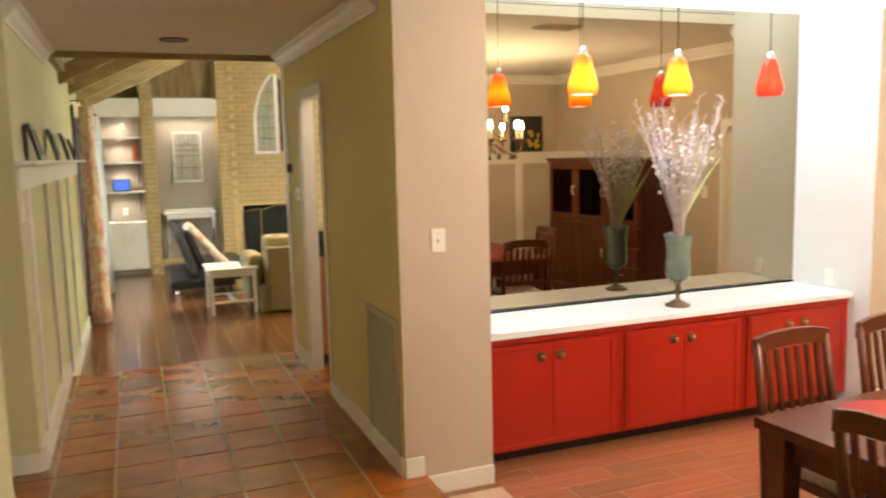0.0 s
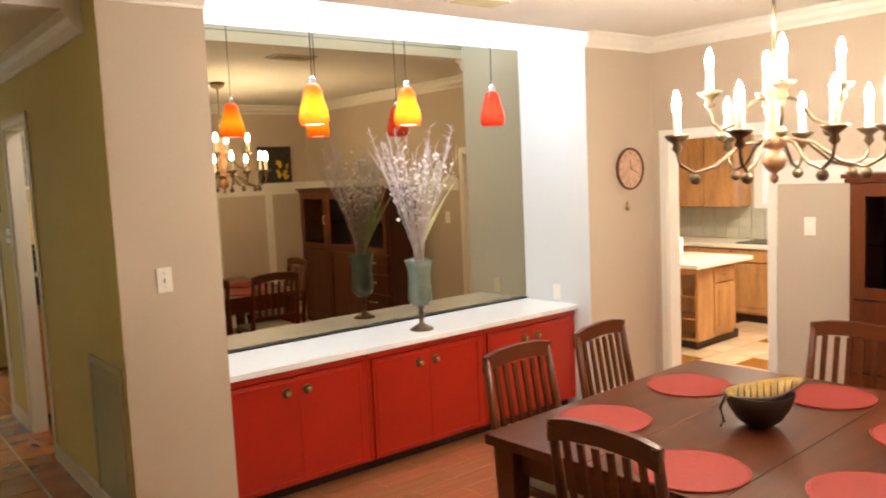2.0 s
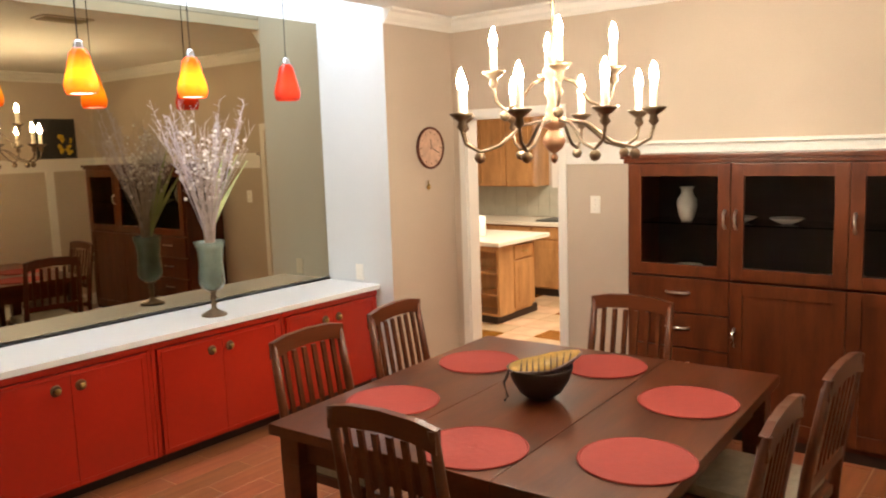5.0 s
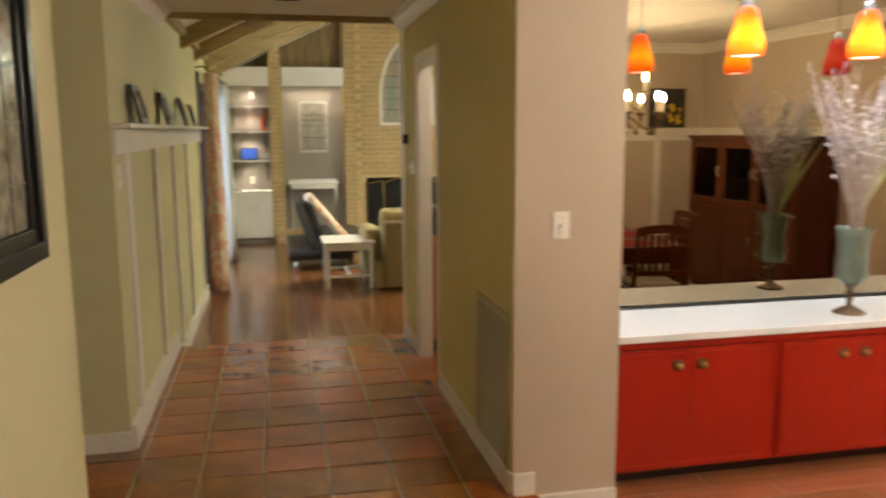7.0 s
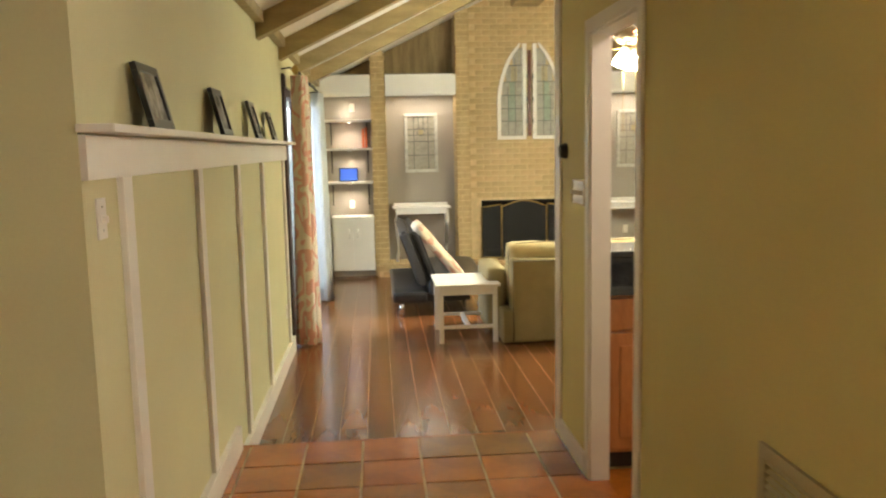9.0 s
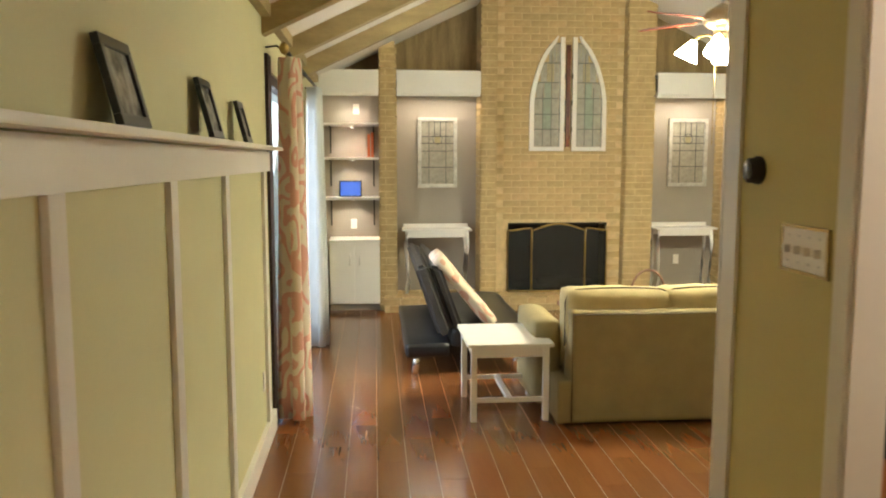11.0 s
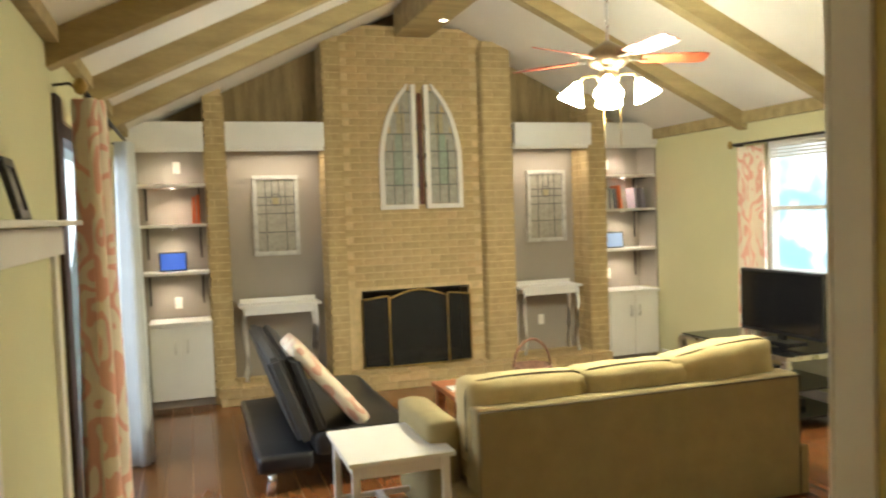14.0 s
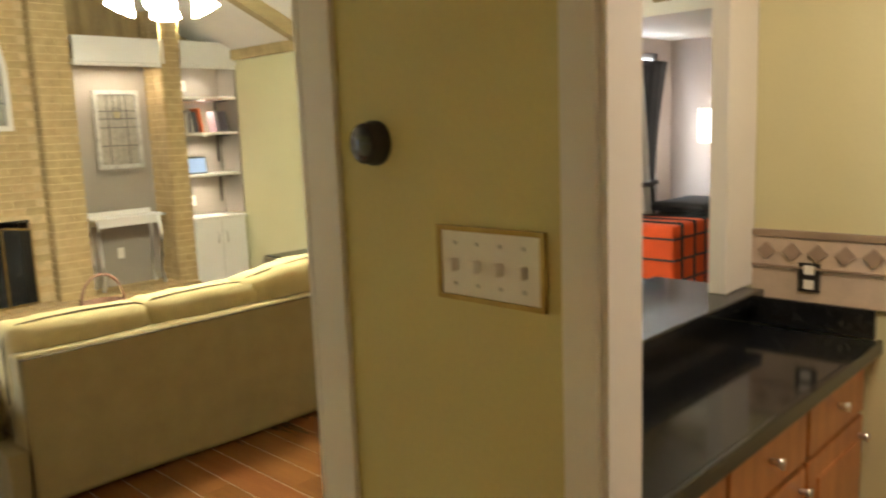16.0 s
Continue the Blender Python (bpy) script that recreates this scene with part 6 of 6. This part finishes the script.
    part("stripe", B((-0.342, -0.282, z, 0.272, 0.282, z + 0.014)), "curtain_dark", nt_)
for x in (-0.22, -0.02, 0.16):
    part("stripe", B((x, -0.283, 0.31, x + 0.014, 0.283, 0.942)), "curtain_dark", nt_)
for sx in (-1, 1):
    for sy in (-1, 1):
        part("leg", B((-0.035 + sx * 0.24 - 0.025, sy * 0.21 - 0.025, 0, -0.035 + sx * 0.24 + 0.025, sy * 0.21 + 0.025, 0.4)), "wood_dark", nt_)
cs = thing("storage_basket", "dark woven lidded basket in the nook", "basket", pose(6.82, 9.42, ZV))
part("body", soft_box(-0.30, -0.22, 0.0, 0.30, 0.22, 0.95, 0.06, 0.0, 42), "curtain_dark", cs)
part("lid", soft_box(-0.33, -0.24, 0.95, 0.33, 0.24, 1.03, 0.04, 0.0, 43), "curtain_dark", cs)
def tied_curtain(lab, m, top, height, tie, w_tie, w_low, depth, material, seed):
    bm = curtain_mesh(1.0, height, depth, 4, seed)
    bmesh.ops.subdivide_edges(bm, edges=[e for e in bm.edges if abs(e.verts[0].co.z - e.verts[1].co.z) > 0.1], cuts=1)
    for v in bm.verts:
        if v.co.z > tie:
            u = ((v.co.z - tie) / (height - tie)) ** 1.4
            w = w_tie + (top - w_tie) * u
        else:
            w = w_tie + (w_low - w_tie) * min(1.0, (tie - v.co.z) / 0.5)
        v.co.y *= w
    c = thing("curtain", lab, "curtain", m)
    cl = part("cloth", bm, material, c)
    sd = cl.modifiers.new("thick", "SOLIDIFY")
    sd.thickness = 0.004
    part("tie_band", B((-depth / 2 - 0.01, -0.01, tie - 0.02, depth / 2 + 0.01, w_tie + 0.012, tie + 0.02), bev=0.006), "curtain_dark", c, "dark tie band")


tied_curtain("white sheer drape tied at its middle over the window", pose(6.22, 9.72, ZV + 0.03, 0, 0, -90), 0.24, 2.15, 1.14, 0.38, 0.47, 0.06, "curtain_white", 12)
tied_curtain("black curtain gathered beside the nook window", pose(6.46, 9.78, ZV + 0.03, 0, 0, -90) @ Matrix.Translation((0, 0.02, 0)), 0.52, 2.17, 1.14, 0.30, 0.34, 0.05, "curtain_dark", 13)
sl = thing("wall_lamp", "white drum-shaded wall lamp, lit", "lamp", pose(7.2, 9.37, 1.33))
part("shade", lathe(bmesh.new(), [(0.12, 0.0), (0.12, 0.28), (0.117, 0.28), (0.117, 0.0)], 24, at=(-0.16, 0, 0)), "lampshade", sl)
part("arm", tube(bmesh.new(), [(0, 0, 0.02), (-0.1, 0, 0.02), (-0.16, 0, 0.10)], 0.01, 8), "nickel", sl)

# ---- kitchen beyond the dining doorway ----
isl = thing("kitchen_island", "honey oak kitchen island with open end shelves", "island", pose(6.69, 5.245, ZD))
part("body", B((0.26, 0.02, 0.08, 0.62, 0.75, 0.76), (0.0, 0.0, 0.08, 0.255, 0.03, 0.76), (0.0, 0.72, 0.08, 0.26, 0.75, 0.76), (0.0, 0.03, 0.08, 0.26, 0.72, 0.10), (0.0, 0.03, 0.70, 0.26, 0.72, 0.76)), "oak", isl)
part("end_unit", B((0.621, 0.10, 0.08, 0.80, 0.74, 0.76), bev=0.004), "oak", isl)
part("plinth", B((0.04, 0.05, 0, 0.76, 0.70, 0.08)), "wood_black_and_shaded", isl)
part("worktop", B((-0.07, -0.05, 0.76, 0.86, 0.83, 0.80), bev=0.006), "ktop", isl)
for z in (0.27, 0.48):
    part("open_shelf", B((0.012, 0.03, z, 0.26, 0.72, z + 0.018)), "oak", isl)
dr = part("drawer", B((0.275, 0.0, 0.60, 0.60, 0.02, 0.73), bev=0.005), "oak", isl)
part("pull", tube(bmesh.new(), [(0.40, 0.0, 0.665), (0.40, -0.018, 0.665), (0.48, -0.018, 0.665), (0.48, 0.0, 0.665)], 0.006, 6), "brass", dr)
d = part("door", B((0.275, 0.0, 0.11, 0.60, 0.02, 0.58), bev=0.005), "oak", isl)
part("door_panel", B((0.335, -0.008, 0.17, 0.54, 0.002, 0.52), bev=0.004), "oak", d)
mug = thing("utensil_crock", "white crock on the kitchen island", "crock", pose(7.02, 5.69, ZD + 0.801))
part("body", lathe(bmesh.new(), [(0.05, 0), (0.06, 0.02), (0.06, 0.2), (0.055, 0.2), (0.05, 0.02)], 20, close=False), "ceramic", mug)
for i in range(4):
    y0 = 4.55 + 0.6 * i
    c = thing("kitchen_base_cabinet", "honey oak kitchen base cabinet", "cabinet", pose(8.12, y0 + 0.3, ZD, 0, 0, -90), "kitchen base cabinets")
    part("carcass", B((-0.299, 0, 0.09, 0.299, 0.58, 0.793)), "oak", c)
    part("plinth", B((-0.299, 0.05, 0, 0.299, 0.5, 0.09)), "wood_black_and_shaded", c)
    part("drawer", B((-0.28, -0.02, 0.65, 0.28, 0, 0.78), bev=0.004), "oak", c)
    d = part("door", B((-0.28, -0.02, 0.11, 0.28, 0, 0.635), bev=0.004), "oak", c)
    part("door_panel", B((-0.22, -0.027, 0.17, 0.22, -0.018, 0.54), bev=0.004), "oak", d)
tagged(link("kitchen_worktop", B((8.08, 4.5, 0.684, 8.70, 6.98, 0.723), bev=0.005), "ktop"), "cream laminate kitchen worktop", "worktop")
snk = thing("kitchen_sink", "dark sink basin set in the worktop", "sink", pose(8.38, 5.45, 0.724))
part("basin", B((-0.2, -0.3, 0, 0.2, 0.3, 0.012), bev=0.004), "black", snk)
part("faucet", tube(bmesh.new(), [(0.22, 0, 0.0), (0.22, 0, 0.18), (0.16, 0, 0.24), (0.06, 0, 0.22)], 0.012, 8), "chrome", snk)
for i in range(3):
    y0 = 5.875 + 0.37 * i
    c = thing("kitchen_wall_cabinet", "honey oak kitchen wall cabinet", "cabinet", pose(8.38, y0 + 0.185, 1.10, 0, 0, -90), "kitchen wall cabinets")
    part("carcass", B((-0.184, 0, 0, 0.184, 0.335, 0.85)), "oak", c)
    d = part("door", B((-0.176, -0.02, 0.01, 0.176, 0, 0.84), bev=0.004), "oak", c)
    part("door_panel", B((-0.12, -0.027, 0.07, 0.12, -0.018, 0.78), bev=0.004), "oak", d)
    part("knob", lathe(bmesh.new(), [(0.001, -0.025), (0.012, -0.02), (0.006, -0.006), (0.006, 0)], 10), "brass", d).matrix_basis = pose(-0.15, -0.02, 0.06, -90, 0, 0)
ks = thing("kitchen_backsplash", "sage and beige kitchen backsplash tiles", "backsplash", kind="structure")
for j in range(3):
    for k in range(9):
        part("tile", B((8.708, 5.56 + 0.155 * k, 0.727 + 0.123 * j, 8.719, 5.71 + 0.155 * k, 0.846 + 0.123 * j)), "ksplash", ks)

# ---- floor and brick pieces ----
def tiled(floor_name, me, cells, names):
    base = bpy.data.objects[floor_name]
    for m in cells:
        shared(names, me, base, m)


P_ = 0.295
bm = B((-P_ / 2 + 0.006, -P_ / 2 + 0.004, -0.011, P_ / 2 - 0.006, P_ / 2 - 0.004, 0.0), bev=0.0012)
tile_me = piece_mesh("tile", bm, "tile")
cells = []
for i in range(-3, 5):
    for j in range(29):
        x, y = 0.437 + P_ * (i - 0.5), YT - 0.004 - P_ * (j + 0.5)
        if x < XL - 0.15 and not 4.72 < y < 5.68:
            continue
        if x > XR + 0.07 or y < -1.1:
            continue
        cells.append(pose(x, y, rng.uniform(-0.0015, 0.0), rng.uniform(-0.2, 0.2), rng.uniform(-0.2, 0.2), rng.choice((0, 180))))
for i in range(4):
    for j in range(4):
        cells.append(pose(1.72 + P_ * i, 7.05 - P_ * (j + 0.5), 0))
tiled("floor_hall", tile_me, cells, "tile")
structure("trim_tile_nosing", B((1.577, -1.1, ZD - 0.005, 1.60, YD, 0.0), (XL, 7.592, ZV - 0.005, XR, 7.612, -0.001), bev=0.004), "tile", "terracotta nosing along the step", "step")

wd, ln = 0.168, 1.02
plank_me = piece_mesh("plank", B((-wd / 2 + 0.002, -ln / 2 + 0.0008, -0.008, wd / 2 - 0.002, ln / 2 - 0.0008, 0.0), bev=0.0005), "plank")
cells = []
for i in range(34):
    off = (i * 0.37) % 1.0
    for j in range(-1, 8):
        x, y = -0.14 + wd * i, 7.62 + ln * (j + off)
        if y - ln / 2 < 7.61 or x > XE - 0.03:
            continue
        if y + ln / 2 > 14.75:
            continue
        cells.append(pose(x, y, ZV + rng.uniform(-0.0004, 0.0)))
tiled("floor_living", plank_me, cells[:300], "plank")
fill = bmesh.new()
for i in range(34):
    box(fill, -0.14 + wd * i - wd / 2 + 0.002, 7.614, ZV - 0.0075, -0.14 + wd * i + wd / 2 - 0.002, 14.6, ZV - 0.0008)
part("plank_ends", fill, "plank", bpy.data.objects["floor_living"])["kind"] = "stuff"

dw, dl = 0.152, 0.61
dpl = piece_mesh("plank", B((-dl / 2 + 0.003, -dw / 2 + 0.003, -0.008, dl / 2 - 0.003, dw / 2 - 0.003, 0.0), bev=0.002), "dplank")
cells = []
for j in range(27):
    off = (j * 0.5) % 1.0 + (0.13 if j % 4 > 1 else 0)
    for i in range(-1, 7):
        x, y = 1.61 + dl * (i + off), 5.0 - dw * (j + 0.5)
        if x - dl / 2 < 1.30 or x + dl / 2 > 5.7:
            continue
        if x - dl / 2 < 1.60:
            continue
        cells.append(pose(x, y, ZD + rng.uniform(-0.0008, 0.0), 0, 0, rng.choice((0, 180))))
tiled("floor_dining", dpl, cells, "plank")
dfill = bmesh.new()
for j in range(27):
    box(dfill, 1.605, 5.0 - dw * (j + 1) + 0.003, ZD - 0.0075, 5.42, 5.0 - dw * j - 0.003, ZD - 0.003)
part("plank_ends", dfill, "dplank", bpy.data.objects["floor_dining"])["kind"] = "stuff"
kt = piece_mesh("tile", B((-0.147, -0.147, -0.008, 0.147, 0.147, 0.0)), "tile")
kw_ = piece_mesh("tile", B((-0.147, -0.147, -0.008, 0.147, 0.147, 0.0)), "kfloor")
for i in range(9):
    for j in range(10):
        shared("tile", kw_ if (i * 3 + j * 5) % 7 != 1 else kt, bpy.data.objects["floor_kitchen"], pose(5.72 + 0.3 * i, 3.4 + 0.3 * j, ZD))

# bricks
BL, BH = 0.205, 0.076
core = bpy.data.objects["wall_chimney_core"]
brick_me = piece_mesh("brick", B((-BL / 2 + 0.005, -0.012, -BH / 2 + 0.005, BL / 2 - 0.005, 0.015, BH / 2 - 0.005), bev=0.003), "brick")
half_me = piece_mesh("brick", B((-0.075, -0.012, -BH / 2 + 0.005, 0.075, 0.015, BH / 2 - 0.005), bev=0.003), "brick")
n = 0
rest = bmesh.new()


def rest_brick(x0, y0, z0, x1, y1, z1):
    box(rest, x0, y0, z0, x1, y1, z1)


for j in range(46):
    z = 0.02 + BH * (j + 0.5)
    off = 0.5 if j % 2 else 0.0
    for i in range(-1, 9):
        x = 1.83 + BL * (i + 0.5 + off)
        if x - BL / 2 < 1.80 or x + BL / 2 > 3.42:
            continue
        if z < 0.83 and 1.93 < x < 3.24:
            continue
        yj = 14.3655 + rng.uniform(-0.002, 0.002)
        if n < 292:
            shared("brick", brick_me, core, pose(x, yj, z, 0, rng.uniform(-0.4, 0.4), 0))
            n += 1
        else:
            rest_brick(x - BL / 2 + 0.005, yj - 0.012, z - BH / 2 + 0.005, x + BL / 2 - 0.005, yj + 0.015, z + BH / 2 - 0.005)
for a, b, y, z0, z1 in ((1.655, 1.835, 14.208, 0.0, 3.40), (3.345, 3.675, 14.208, 0.0, 3.40), (0.505, 0.695, 14.208, -0.17, 2.86), (4.585, 4.795, 14.208, -0.17, 2.9)):
    for j in range(int((z1 - z0) / BH)):
        z = z0 + BH * j
        cuts = [a, b] if j % 2 == 0 and b - a < 0.25 else [a, a + (b - a) * (0.36 if j % 2 else 0.62), b]
        for p, q in zip(cuts, cuts[1:]):
            rest_brick(p + 0.004, y + 0.006 + rng.uniform(-0.002, 0.001), z + 0.005, q - 0.004, y + 0.02, z + BH - 0.005)
        for k in range(2):
            ya, yb = y + 0.004 + 0.2 * k, y + 0.2 + 0.2 * k
            rest_brick(a - 0.006, ya + 0.02, z + 0.005, a + 0.02, yb + 0.01, z + BH - 0.005)
            rest_brick(b - 0.02, ya + 0.02, z + 0.005, b + 0.006, yb + 0.01, z + BH - 0.005)
part("brickwork", rest, "brick", core)["kind"] = "stuff"
hc = bpy.data.objects["hearth_core"]
hb = piece_mesh("brick", B((-0.098, -0.012, -0.034, 0.098, 0.02, 0.034), bev=0.003), "brick")
ht = piece_mesh("brick", B((-0.098, -0.10, -0.012, 0.098, 0.10, 0.006), bev=0.004), "brick")
for i in range(20):
    x = 0.655 + 0.208 * i
    shared("brick", hb, hc, pose(x + 0.05, 14.068, ZV + 0.04))
    shared("brick", hb, hc, pose(x - 0.03, 14.066, ZV + 0.118))
    shared("brick", ht, hc, pose(x, 14.155, 0.0))
    shared("brick", ht, hc, pose(x, 14.362, 0.0))
